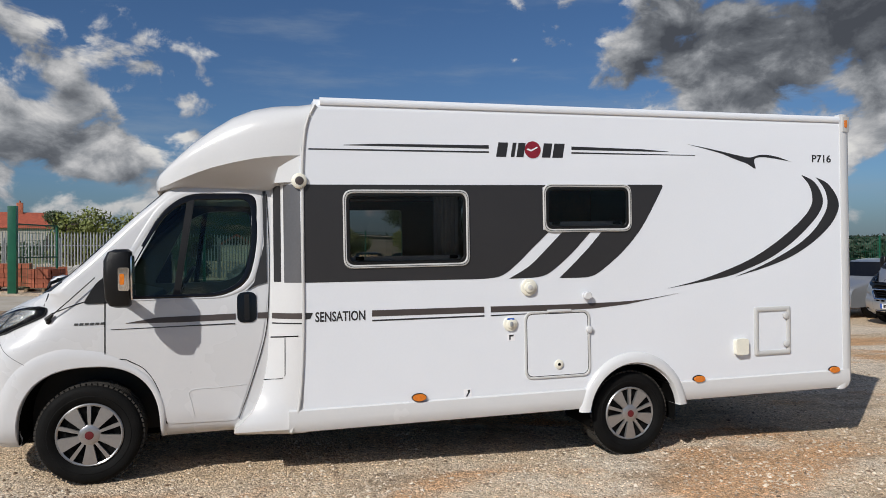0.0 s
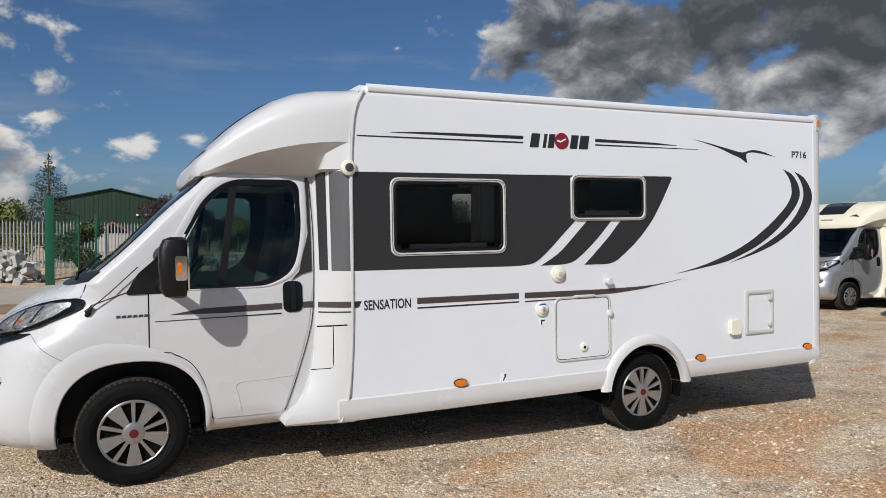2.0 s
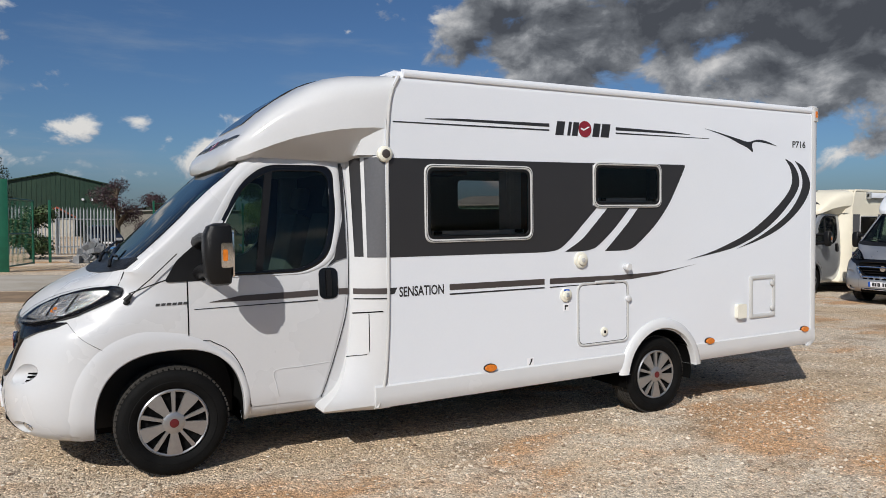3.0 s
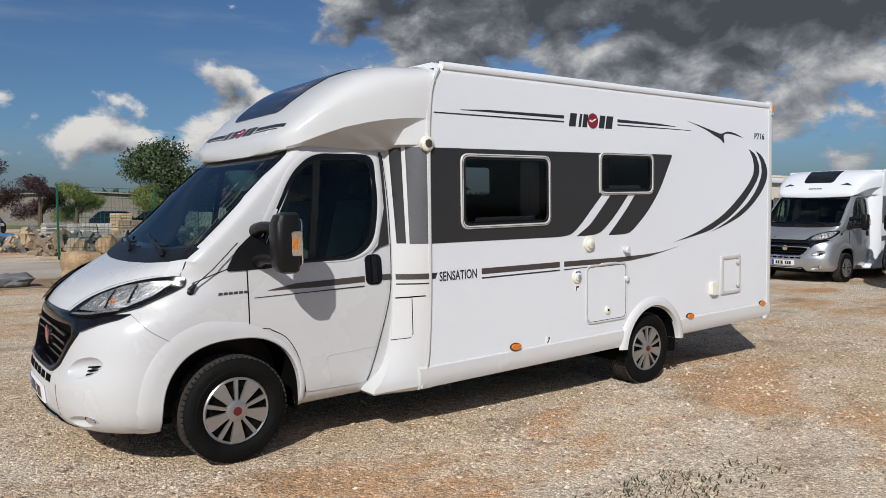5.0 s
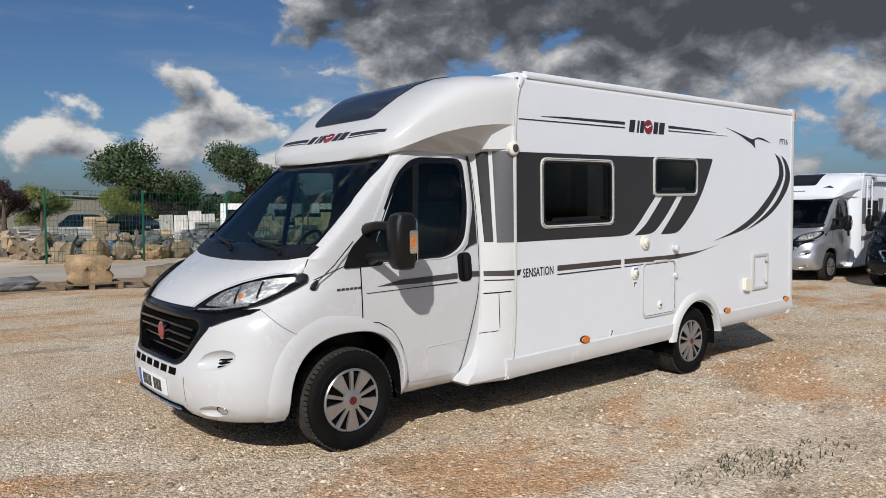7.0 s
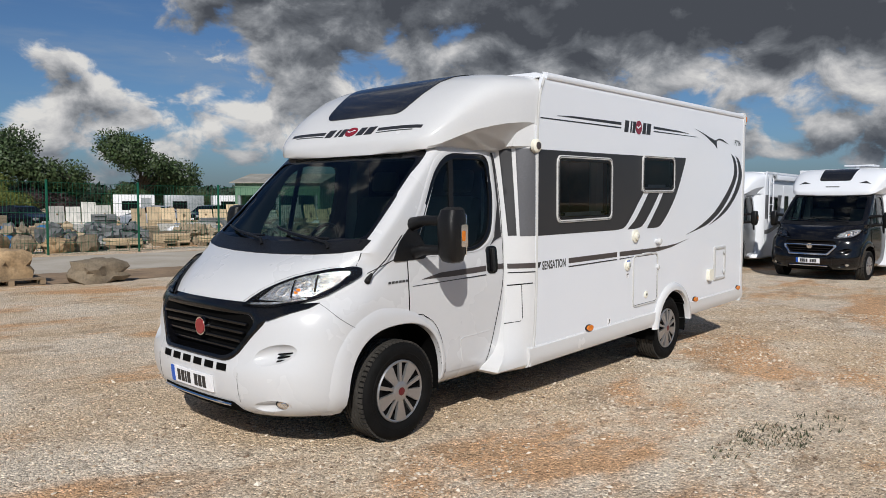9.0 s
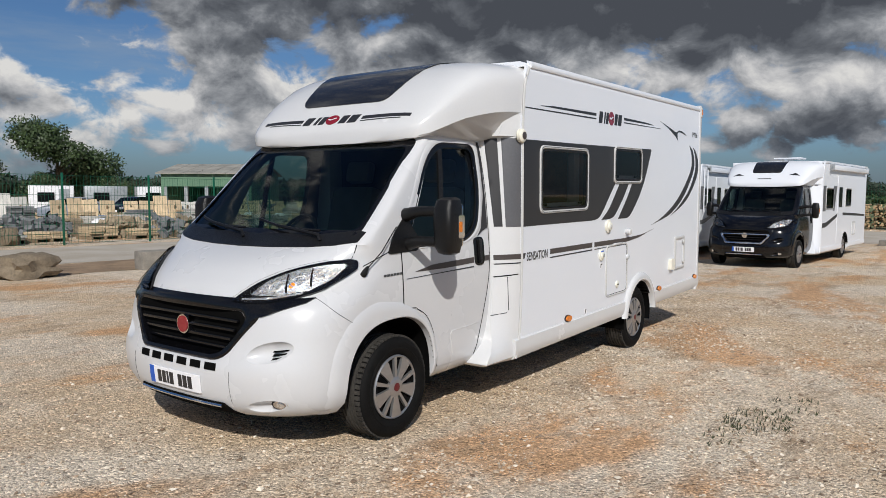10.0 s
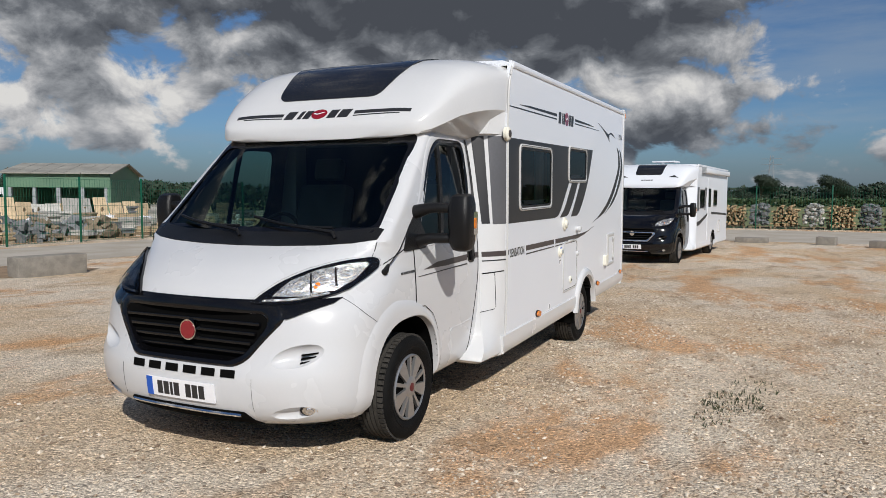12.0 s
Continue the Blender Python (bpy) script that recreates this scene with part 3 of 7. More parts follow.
def make_cab(van, paint, name="cab", badge_mat="red"):
    """The cab with its openings, glass, doors, lamps and seats."""
    zs = [0.27, 1.30, 1.32, 1.38,  0.285, 0.31, 0.35, 0.40, 0.46, 0.53, 0.60, 0.68, 0.76, 0.84, 0.90, 0.94, 0.965, 0.985, 1.005, 1.03, 1.055, 1.08, 1.11, 1.14, 1.165, 1.19, 1.215, 1.24, 1.265, 1.28, 1.34, 1.42, 1.5, 1.6, 1.7, 1.8, 1.9, 1.99, 2.03, 2.06]
    bm = loft(bmesh.new(), [cab_ring(z) for z in sorted(zs)])
    cab = part(name, bm, paint, van)
    inner = loft(bmesh.new(), [cab_ring(z, 0.05, 1.5) for z in (1.0, 1.08, 1.14, 1.19, 1.24, 1.28, 1.32, 1.36, 1.4, 1.5, 1.6, 1.7, 1.8, 1.9, 2.02)])
    for v in inner.verts:
        v.co.x = max(v.co.x, -0.33)
    solids = [mesh_ob("solid", inner, M["interior"])]
    solids.append(prism(DOOR_WINDOW, "y", -0.2, 3.0))
    solids.append(prism([(YC - v, z) for v, z in SCREEN], "x", -1.0, 0.72))
    arch = [arch_point(2 * math.pi * k / 64) for k in range(64)]
    solids.append(prism([(YC - v, z) for v, z in GRILLE_MOUTH], "x", -1.3, MOUTH_X, M["gloss_black"]))
    solids.append(prism(arch, "y", -0.3, 0.52))
    solids.append(prism(arch, "y", 2 * YC - 0.52, 2 * YC + 0.3))
    for s in (1, -1):
        for v, z, rx, ry, rz, rise in ((0.72, 0.380, 0.105, 0.20, 0.058, 8), (0.755, 0.690, 0.11, 0.21, 0.070, 12)):
            scoop = bmesh.new()
            bmesh.ops.create_icosphere(scoop, subdivisions=3, radius=1.0)
            bmesh.ops.transform(scoop, verts=scoop.verts, matrix=Matrix.Translation(on_front(s * v, z, 0.062)) @ Matrix.Rotation(s * radians(22), 4, "Z") @ Matrix.Rotation(-s * radians(rise), 4, "X") @ Matrix.Diagonal((rx, ry, rz, 1)))
            solids.append(mesh_ob("solid", scoop, paint))
    cut(cab, solids)
    cab.data.shade_smooth()
    cab.data.set_sharp_from_angle(angle=radians(32))
    # glass
    part("windscreen", plate(SCREEN, on_front, 0.008, -0.006, 0.12), M["glass_cab"], cab, "large raked windscreen")
    cowl = [(-0.935, 1.375), (-0.925, 1.315), (-0.8, 1.295), (-0.6, 1.28), (-0.3, 1.270), (0, 1.267), (0.3, 1.270), (0.6, 1.28), (0.8, 1.295), (0.925, 1.315), (0.935, 1.375), (0.89, 1.385), (0.6, 1.355), (0, 1.345), (-0.6, 1.355), (-0.89, 1.385)]
    part("scuttle", plate(cowl, on_front, 0.012, 0.004, 0.08), M["black_plastic"], cab, "black plastic scuttle panel")
    edge = [(-0.905, 1.345), (0, 1.325), (0.905, 1.345), (0.846, 2.008), (-0.846, 2.008)]
    inn = [(-0.875, 1.385), (0, 1.375), (0.875, 1.385), (0.812, 1.945), (-0.812, 1.945)]
    part("screen_band", ring_plate(round_poly(edge, 0.06, 8), round_poly(inn, 0.06, 8), on_front, 0.004, 0.003), M["gloss_black"], cab, "black ceramic band of the windscreen")
    for s in (1, -1):
        S = on_side(s)
        door = part("door", plate(round_poly([(0.125, 1.25), (0.122, 0.850), (0.25, 0.838), (0.375, 0.755), (0.46, 0.60), (0.505, 0.37), (0.97, 0.36), (1.06, 0.62), (1.16, 0.95), (1.195, 1.22), (0.90, 1.225), (0.4, 1.222)],
                                        [0.02, 0.03, 0.08, 0.1, 0.1, 0.03, 0.03, 0.1, 0.1, 0.02, 0.05, 0.05]), S, 0.008, 0.004, 0.09), paint, cab)
        frame_o = round_poly([(0.12, 1.245), (0.90, 1.245), (1.07, 1.34), (1.135, 1.60), (1.135, 1.985), (0.655, 1.985), (0.49, 1.865)], [0.05, 0.12, 0.10, 0.2, 0.09, 0.16, 0.3])
        part("window_surround", ring_plate(frame_o, DOOR_WINDOW, S, 0.01, 0.003), M["gloss_black"], door, "black window surround")
        outer = round_poly([(0.06, 1.235), (0.92, 1.235), (1.10, 1.32), (1.175, 1.60), (1.175, 2.03), (0.64, 2.03), (0.465, 1.905)], [0.05, 0.12, 0.10, 0.2, 0.09, 0.16, 0.3])
        part("window_frame", ring_plate(outer, frame_o, S, 0.01, 0.006), paint, door)
        part("side_glass", plate(DOOR_WINDOW, S, 0.006, -0.010, 0.15), M["glass_cab"], door, "clear side window")
        part("window_divider", plate([(0.555, 1.26), (0.60, 1.26), (0.705, 1.945), (0.655, 1.945)], S, 0.012, 0.002, 0.2), M["black_plastic"], door)
        part("quarter_panel", plate(round_poly([(-0.02, 1.225), (0.30, 1.225), (0.32, 1.30), (0.20, 1.48), (0.06, 1.36)], 0.03), S, 0.01, 0.008, 0.1), M["black_plastic"], door, "black mirror base panel")
        handle = part("door_handle", plate(round_poly(rect(0.985, 1.12, 1.055, 1.27), 0.05), S, 0.014, 0.010, 0.08), M["gloss_black"], door, "black door handle")
        part("handle_grip", plate(round_poly(rect(1.035, 1.07, 1.07, 1.255), 0.012), S, 0.02, 0.026, 0.08), M["black_plastic"], handle)
        part("door_pocket_crease", tube(bmesh.new(), [S(x, z, 0.0045) for x, z in spline([(1.055, 0.615), (0.85, 0.605), (0.665, 0.595), (0.67, 0.50), (0.685, 0.42)], 6)], 0.003, 5), paint, door)
        seam = spline([(0.122, 1.24), (0.119, 0.85)], 6) + spline([(0.25, 0.838), (0.375, 0.755), (0.46, 0.60), (0.505, 0.37)], 6)
        part("door_seam", tube(bmesh.new(), [S(x - 0.003, z, 0.002) for x, z in seam], 0.004, 5), M["dark_gap"], cab)
        # wing flare over the wheel
        flare = []
        for q in range(-10, 191, 5):
            a = radians(q)
            wide = 0.045 + 0.105 * min(1.0, max(0.0, (q - 62) / 40))
            row = []
            for g, d in ((-0.002, -0.05), (0.0, 0.006), (0.006, 0.012), (0.45 * wide, 0.013), (0.8 * wide, 0.009), (wide, -0.003)):
                x, z = arch_point(a, g)
                row.append(S(x, max(0.285, z), d))
            flare.append(row)
        part("wheel_arch", loft(bmesh.new(), flare, close_ring=False), paint, cab)
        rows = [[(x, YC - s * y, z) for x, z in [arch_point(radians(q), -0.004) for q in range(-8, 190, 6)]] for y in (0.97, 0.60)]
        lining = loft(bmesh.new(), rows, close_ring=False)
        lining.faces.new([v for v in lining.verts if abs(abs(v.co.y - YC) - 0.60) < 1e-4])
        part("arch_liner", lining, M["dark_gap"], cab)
        lamp = part("headlamp", plate(HEADLAMP if s > 0 else [(-v, z) for v, z in HEADLAMP[::-1]], on_front, 0.03, 0.018, 0.05), M["gloss_black"], cab, "swept-back headlamp with a dark surround")
        refl = [(0.54, 1.005), (0.70, 1.004), (0.83, 1.03), (0.895, 1.085), (0.912, 1.18), (0.82, 1.172), (0.71, 1.142), (0.60, 1.085)]
        part("reflector", plate(round_poly([(s * v, z) for v, z in refl], 0.02), on_front, 0.01, 0.022, 0.03), M["lamp_chrome"], lamp, "bright lamp reflector")
        for v, z, r in ((0.66, 1.055, 0.036), (0.76, 1.085, 0.042), (0.85, 1.12, 0.032)):
            part("bulb_cup", ring_plate([(s * v + r * math.cos(a), z + 0.8 * r * math.sin(a)) for a in [2 * math.pi * k / 18 for k in range(18)]], [(s * v + 0.82 * r * math.cos(a), z + 0.66 * r * math.sin(a)) for a in [2 * math.pi * k / 18 for k in range(18)]], on_front, 0.006, 0.028), M["lamp_chrome"], lamp)
        for v, z in ((0.71, 1.07), (0.805, 1.105)):
            part("lamp_divider", plate([(s * (v - 0.03), z + 0.05), (s * (v - 0.022), z + 0.05), (s * (v + 0.032), z - 0.05), (s * (v + 0.022), z - 0.05)], on_front, 0.004, 0.0255, 0.1), M["gloss_black"], lamp)
        part("bulb", plate(circle_(s * 0.745, 1.06, 0.013), on_front, 0.004, 0.026, 0.1), M["amber"], lamp, "amber indicator bulb")
        part("running_lights", plate(round_poly([(s * v, z) for v, z in ((0.50, 0.978), (0.66, 0.983), (0.82, 1.012), (0.82, 1.022), (0.66, 0.995), (0.50, 0.988))], 0.004), on_front, 0.008, 0.023, 0.05), M["lamp_chrome"], lamp)
        lens = HEADLAMP if s > 0 else [(-v, z) for v, z in HEADLAMP[::-1]]
        part("lens", plate(lens, on_front, 0.002, 0.033, 0.06), M["glass_clear"], lamp)
        # bumper corner: vents and fog lamp
        part("bumper_joint", tube(bmesh.new(), [on_front(s * 0.50, z, 0.0005) for z in (0.37, 0.42, 0.47, 0.52, 0.565)], 0.0012, 5), M["interior"], cab)
        for k in range(3 if s > 0 else 0):
            z = 0.655 + 0.019 * k
            part("vent_slot", plate([(s * 0.75, z), (s * (0.86 + 0.008 * k), z + 0.014), (s * (0.865 + 0.008 * k), z + 0.024), (s * 0.755, z + 0.010)], on_front, 0.03, -0.018, 0.05), M["dark_gap"], cab)
        fog = part("fog_lamp", plate([(s * 0.80 + 0.046 * math.cos(a), 0.378 + 0.038 * math.sin(a)) for a in [2 * math.pi * k / 24 for k in range(24)]], on_front, 0.03, -0.006, 0.1), M["black_plastic"], cab, "round fog lamp")
        part("fog_lens", plate([(s * 0.80 + 0.036 * math.cos(a), 0.378 + 0.030 * math.sin(a)) for a in [2 * math.pi * k / 20 for k in range(20)]], on_front, 0.006, -0.002, 0.1), M["chrome"], fog)
        part("fog_bulb", plate(circle_(s * 0.80, 0.378, 0.018), on_front, 0.004, 0.001, 0.1), M["lamp_chrome"], fog)
        mirror_head(cab, s)
        # bonnet seam and washer
        part("bonnet_seam", tube(bmesh.new(), [on_front(s * v, z, 0.001) for v, z in ((0.93, 1.30), (0.925, 1.26), (0.915, 1.215))], 0.003, 5), M["dark_gap"], cab)
        part("wing_seam", tube(bmesh.new(), [S(x, z, 0.001) for x, z in spline([(-0.22, 1.165), (-0.10, 1.21), (0.02, 1.25)], 5)], 0.003, 5), M["dark_gap"], cab)
        part("bumper_seam", tube(bmesh.new(), [S(x, z, 0.001) for x, z in spline([(-0.56, 1.0), (-0.50, 0.92), (-0.42, 0.86), (-0.32, 0.80)], 5)], 0.0014, 5), M["interior"], cab)
        part("washer_knob", tube(bmesh.new(), [S(-0.235, 1.115, 0.0), S(-0.235, 1.12, 0.02), S(-0.20, 1.16, 0.025)], [0.022, 0.02, 0.01], 10), M["black_plastic"], cab)
        part("aerial", tube(bmesh.new(), [S(-0.225, 1.13, 0.022), S(-0.10, 1.25, 0.03), S(0.06, 1.40, 0.03)], 0.004, 6), M["black_plastic"], cab)
    grille = part("grille", ring_plate(finer(GRILLE), finer(GRILLE_MOUTH), on_front, 0.03, 0.014), M["gloss_black"], cab, "gloss black grille surround")
    for s in (1, -1):
        tail = [(s * v, z) for v, z in ((0.60, 0.90), (0.66, 0.895), (0.86, 0.972), (0.885, 1.0), (0.60, 0.985))]
        part("grille_wing", plate(tail, on_front, 0.02, 0.012, 0.05), M["gloss_black"], grille)
    flat_front = (lambda v, z, d=0.0: Vector((MOUTH_X - d, YC - v, z)))
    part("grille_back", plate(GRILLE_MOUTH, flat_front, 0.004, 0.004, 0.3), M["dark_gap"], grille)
    for k in range(4):
        z, half = 0.692 + 0.058 * k, 0.415 + 0.034 * k
        part("grille_bar", boxed(MOUTH_X - 0.035, MOUTH_X - 0.008, YC - half, YC + half, z - 0.010, z + 0.010, 0.006), M["gloss_black"], grille)
    badge = part("badge", plate(circle_(0, 0.80, 0.062, 28), flat_front, 0.05, 0.055, 0.1), M["chrome"], grille, "round chrome-rimmed badge")
    part("badge_disc", plate(circle_(0, 0.80, 0.053, 28), flat_front, 0.01, 0.059, 0.1), M[badge_mat], badge, "enamel badge disc")
    # intake slots are flush plates with the inner shade put into their colour
    for k in range(6):
        v = -0.345 + 0.138 * k
        part("intake_slot", plate(rect(v - 0.048, v + 0.048, 0.562, 0.606), on_front, 0.004, 0.004, 0.1), M["dark_gap"], cab)
    plt = part("number_plate", plate(rect(-0.26, 0.26, 0.405, 0.516), on_front, 0.012, 0.014, 0.08), M["plate_white"], cab, "white front number plate")
    part("plate_band", plate(rect(-0.26, -0.212, 0.405, 0.516), on_front, 0.003, 0.0165, 0.08), M["plate_blue"], plt)
    for k, (a, b) in enumerate(((-0.13, -0.17), (-0.08, -0.12), (-0.05, -0.07), (0.0, -0.04), (0.09, 0.05), (0.14, 0.10), (0.19, 0.15))):
        part("plate_bar", plate(rect(b, a, 0.422, 0.499), on_front, 0.003, 0.0165, 0.1), M["black_vinyl"], plt)
    part("lower_grille", plate(round_poly([(-0.50, 0.272), (0.50, 0.272), (0.44, 0.365), (-0.44, 0.365)], 0.02), on_front, 0.006, 0.006, 0.06), M["dark_gap"], cab, "dark lower intake")
    part("lower_bar", tube(bmesh.new(), [on_front(v, 0.35, 0.012) for v in np.linspace(-0.42, 0.42, 11)], 0.011, 6), M["chrome"], cab)
    # underside as one box, coloured as dark as the shade there
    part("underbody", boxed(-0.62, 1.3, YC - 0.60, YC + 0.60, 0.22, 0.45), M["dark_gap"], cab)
    # wipers
    for v0, v1 in ((0.62, -0.05), (-0.12, -0.72)):
        wb = bmesh.new()
        pts = [on_front(v0 + (v1 - v0) * t, 1.36 + 0.06 * t - 0.02 * math.sin(t * 3.1), 0.03) for t in np.linspace(0, 1, 9)]
        tube(wb, pts, 0.010, 6)
        tube(wb, [on_front(v0 + 0.05, 1.315, 0.01), on_front(v0 + 0.02, 1.33, 0.035), pts[5]], 0.012, 6)
        part("wiper", wb, M["black_plastic"], cab)
    # inside
    part("dashboard", loft(bmesh.new(), [[(x, y, z) for x, z in ((-0.26, 1.05), (-0.22, 1.26), (0.02, 1.29), (0.30, 1.22), (0.40, 1.08), (0.38, 0.96))] for y in (YC - 0.90, YC - 0.3, YC + 0.3, YC + 0.90)]), M["interior"], cab, "grey dashboard")
    sw = [(0.50 + 0.10 * math.sin(a), YC - 0.42 + (0.19 * math.cos(a)) + 0.84, 1.26 + 0.165 * math.sin(a)) for a in [2 * math.pi * k / 24 for k in range(24)]]
    wheel_ = tube(bmesh.new(), sw, 0.016, 8, closed=True)
    tube(wheel_, [sw[0], sw[12]], 0.018, 6)
    tube(wheel_, [(0.50, YC + 0.42, 1.26), (0.32, YC + 0.42, 1.10)], 0.04, 8)
    part("steering_wheel", wheel_, M["black_plastic"], cab)
    for y in (YC - 0.45, YC + 0.45):
        seat = part("seat", boxed(0.62, 1.12, y - 0.25, y + 0.25, 0.98, 1.12, 0.05), M["seat"], cab, "grey cloth cab seat")
        rake = Matrix.Translation((1.12, y, 1.05)) @ Matrix.Rotation(radians(14), 4, "Y")
        part("seat_back", boxed(-0.08, 0.08, -0.25, 0.25, 0, 0.62, 0.06, rake), M["seat"], seat)
        part("headrest", boxed(-0.05, 0.06, -0.14, 0.14, 0.66, 0.86, 0.05, rake), M["seat"], seat)
    part("cab_back", boxed(1.385, 1.40, 0.12, 2.20, 0.9, 2.03), M["interior"], cab)
    return cab


# fairing over the cab: x, half width, lower edge, middle height of the side, top
FAIR = [(0.425, 0.62, 2.020, 2.04, 2.065), (0.44, 0.80, 2.010, 2.05, 2.105), (0.47, 0.88, 2.012, 2.07, 2.15), (0.53, 0.93, 2.03, 2.10, 2.215), (0.60, 0.965, 2.06, 2.135, 2.285), (0.70, 1.00, 2.10, 2.18, 2.38), (0.83, 1.03, 2.145, 2.22, 2.48),
        (0.98, 1.07, 2.18, 2.25, 2.575), (1.12, 1.105, 2.205, 2.27, 2.63), (1.26, 1.13, 2.22, 2.28, 2.655), (1.36, 1.145, 2.225, 2.28, 2.660), (1.45, 1.152, 2.225, 2.30, 2.655), (1.56, 1.156, 2.225, 2.32, 2.663), (1.62, 1.156, 2.225, 2.32, 2.663)]
FAIR_N = [(0.4, 4.0), (0.7, 4.2), (0.9, 4.4), (1.2, 4.6), (1.4, 5.0), (1.56, 6.5)]


def fair_top(x, v):
    """Height of the fairing's skin over a place of the plan."""
    w, top, mid = (smooth_interp([(r[0], r[k]) for r in FAIR], x) for k in (1, 4, 3))
    n = interp(FAIR_N, x)
    return mid + (top - mid) * max(0.0, 1 - min(1, abs(v) / w) ** n) ** (1 / n)


def on_fairing(v, x, d=0.0):
    return proud(lambda a, b: (b, YC - a, fair_top(b, a)), v, x, d)


def make_fairing(van, mat):
    rings = []
    for x, w, low, mid, top in FAIR:
        half = []
        inner_z = min(low, 1.985)
        half.append((max(0.05, w - 0.30), inner_z))
        half.append((max(0.10, w - 0.14), inner_z + 0.25 * (low - inner_z)))
        half.append((w - 0.02, low - 0.004))
        half.append((w, low + 0.012))
        n = interp(FAIR_N, x)
        for i in range(17):
            a = math.pi / 2 * i / 16
            half.append((w * math.cos(a) ** (2 / n), mid + (top - mid) * math.sin(a) ** (2 / n)))
        rings.append([(x, YC - v, z) for v, z in half] + [(x, YC + v, z) for v, z in half[-2::-1]])
    fairing = part("overcab_fairing", loft(bmesh.new(), rings), mat, van, "smooth white overcab fairing", smooth=35)
    return fairing


def band_line(S, pts0, pts1, mat, name, parent, d=0.002, fine=0.15):
    """A stripe between an upper and a lower curve."""
    return part(name, plate(list(pts0) + list(pts1)[::-1], S, 0.002, d, fine), mat, parent)


def window_unit(name, van, S, x0, x1, z0, z1, glass_mat, label, mirror_=1):
    frame_o, frame_i = round_poly(rect(x0, x1, z0, z1), 0.075, 7), round_poly(rect(x0 + 0.026, x1 - 0.026, z0 + 0.026, z1 - 0.026), 0.06, 7)
    win = part(name, ring_plate(frame_o, frame_i, S, 0.02, 0.014), M["ivory_white"], van, label)
    part("frame_bead", ring_plate(round_poly(rect(x0 + 0.010, x1 - 0.010, z0 + 0.010, z1 - 0.010), 0.07, 7), round_poly(rect(x0 + 0.014, x1 - 0.014, z0 + 0.014, z1 - 0.014), 0.068, 7), S, 0.004, 0.0155), M["grey_decal"], win)
    seal_i = round_poly(rect(x0 + 0.048, x1 - 0.048, z0 + 0.048, z1 - 0.048), 0.05, 7)
    part("seal", ring_plate(frame_i, seal_i, S, 0.02, 0.012), M["black_plastic"], win, "black rubber seal")
    part("pane", plate(frame_i, S, 0.006, 0.006, 0.4), glass_mat, win, "smoked acrylic pane")
    for x in (x0 + 0.12, x1 - 0.12):
        part("catch", boxed(x - 0.03, x + 0.03, S(x, z0, 0.0).y + 0.004, S(x, z0, 0).y + 0.03, z0 + 0.06, z0 + 0.085, 0.006), M["black_plastic"], win)
    part("inner_rail", boxed(x0 + 0.06, x1 - 0.06, S(x0, z0, 0).y + 0.040, S(x0, z0, 0).y + 0.055, z0 + 0.05, z0 + 0.085), M["wall_white"], win, "pale blind rail")
    return win
M["ivory_white"] = material("window_frame_plastic", (0.50, 0.50, 0.49), 0.4, vary=0.04)


def circle(cx, cz, r, n=28, k=1.0):
    return [(cx + r * math.cos(2 * math.pi * i / n), cz + k * r * math.sin(2 * math.pi * i / n)) for i in range(n)]


def make_coach(van, mat, x_end, windows, arch):
    """The living part: a hollow shell with window openings and wheel cut-outs."""
    bm = bmesh.new()
    prof = [(0.0, 0.42), (0.0, 2.57), (0.010, 2.61), (0.035, 2.64), (0.08, 2.656), (0.6, 2.672), (YC, 2.676), (2 * YC - 0.6, 2.672), (2 * YC - 0.08, 2.656), (2 * YC - 0.035, 2.64), (2 * YC - 0.010, 2.61), (2 * YC, 2.57), (2 * YC, 0.42)]
    loft(bm, [[(x, y, z) for y, z in prof] for x in (1.43, x_end)])
    shell = part("coach_body", bm, mat, van, smooth=30)
    solids = [mesh_ob("solid", boxed(1.46, x_end - 0.04, 0.035, 2 * YC - 0.035, 0.62, 2.61), M["cream"])]
    for x0, x1, z0, z1 in windows:
        solids.append(prism(round_poly(rect(x0 + 0.03, x1 - 0.03, z0 + 0.03, z1 - 0.03), 0.05), "y", -0.2, 0.2))
        solids.append(prism(round_poly(rect(x0 + 0.03, x1 - 0.03, z0 + 0.03, z1 - 0.03), 0.05), "y", 2 * YC - 0.2, 2 * YC + 0.2))
    solids.append(prism([(1.30, 2.22), (1.452, 2.22), (1.462, 2.35), (1.485, 2.47), (1.52, 2.56), (1.56, 2.72), (1.30, 2.72)], "y", -0.2, 2 * YC + 0.2, mat))
    if arch:
        ring = circle(arch[0], arch[1], arch[2], 48)
        solids.append(prism(ring, "y", -0.2, 0.5))
        solids.append(prism(ring, "y", 2 * YC - 0.5, 2 * YC + 0.2))
    cut(shell, solids)
    shell.data.shade_smooth()
    shell.data.set_sharp_from_angle(angle=radians(30))
    return shell


def pillar_edge(z):
    """Where the pillar begins, behind the cab door."""
    return smooth_interp([(0.262, 1.02), (0.275, 0.975), (0.30, 0.95), (0.335, 0.965), (0.38, 1.03), (0.45, 1.095), (0.60, 1.155), (0.80, 1.19), (1.2, 1.215), (2.05, 1.235)], z)


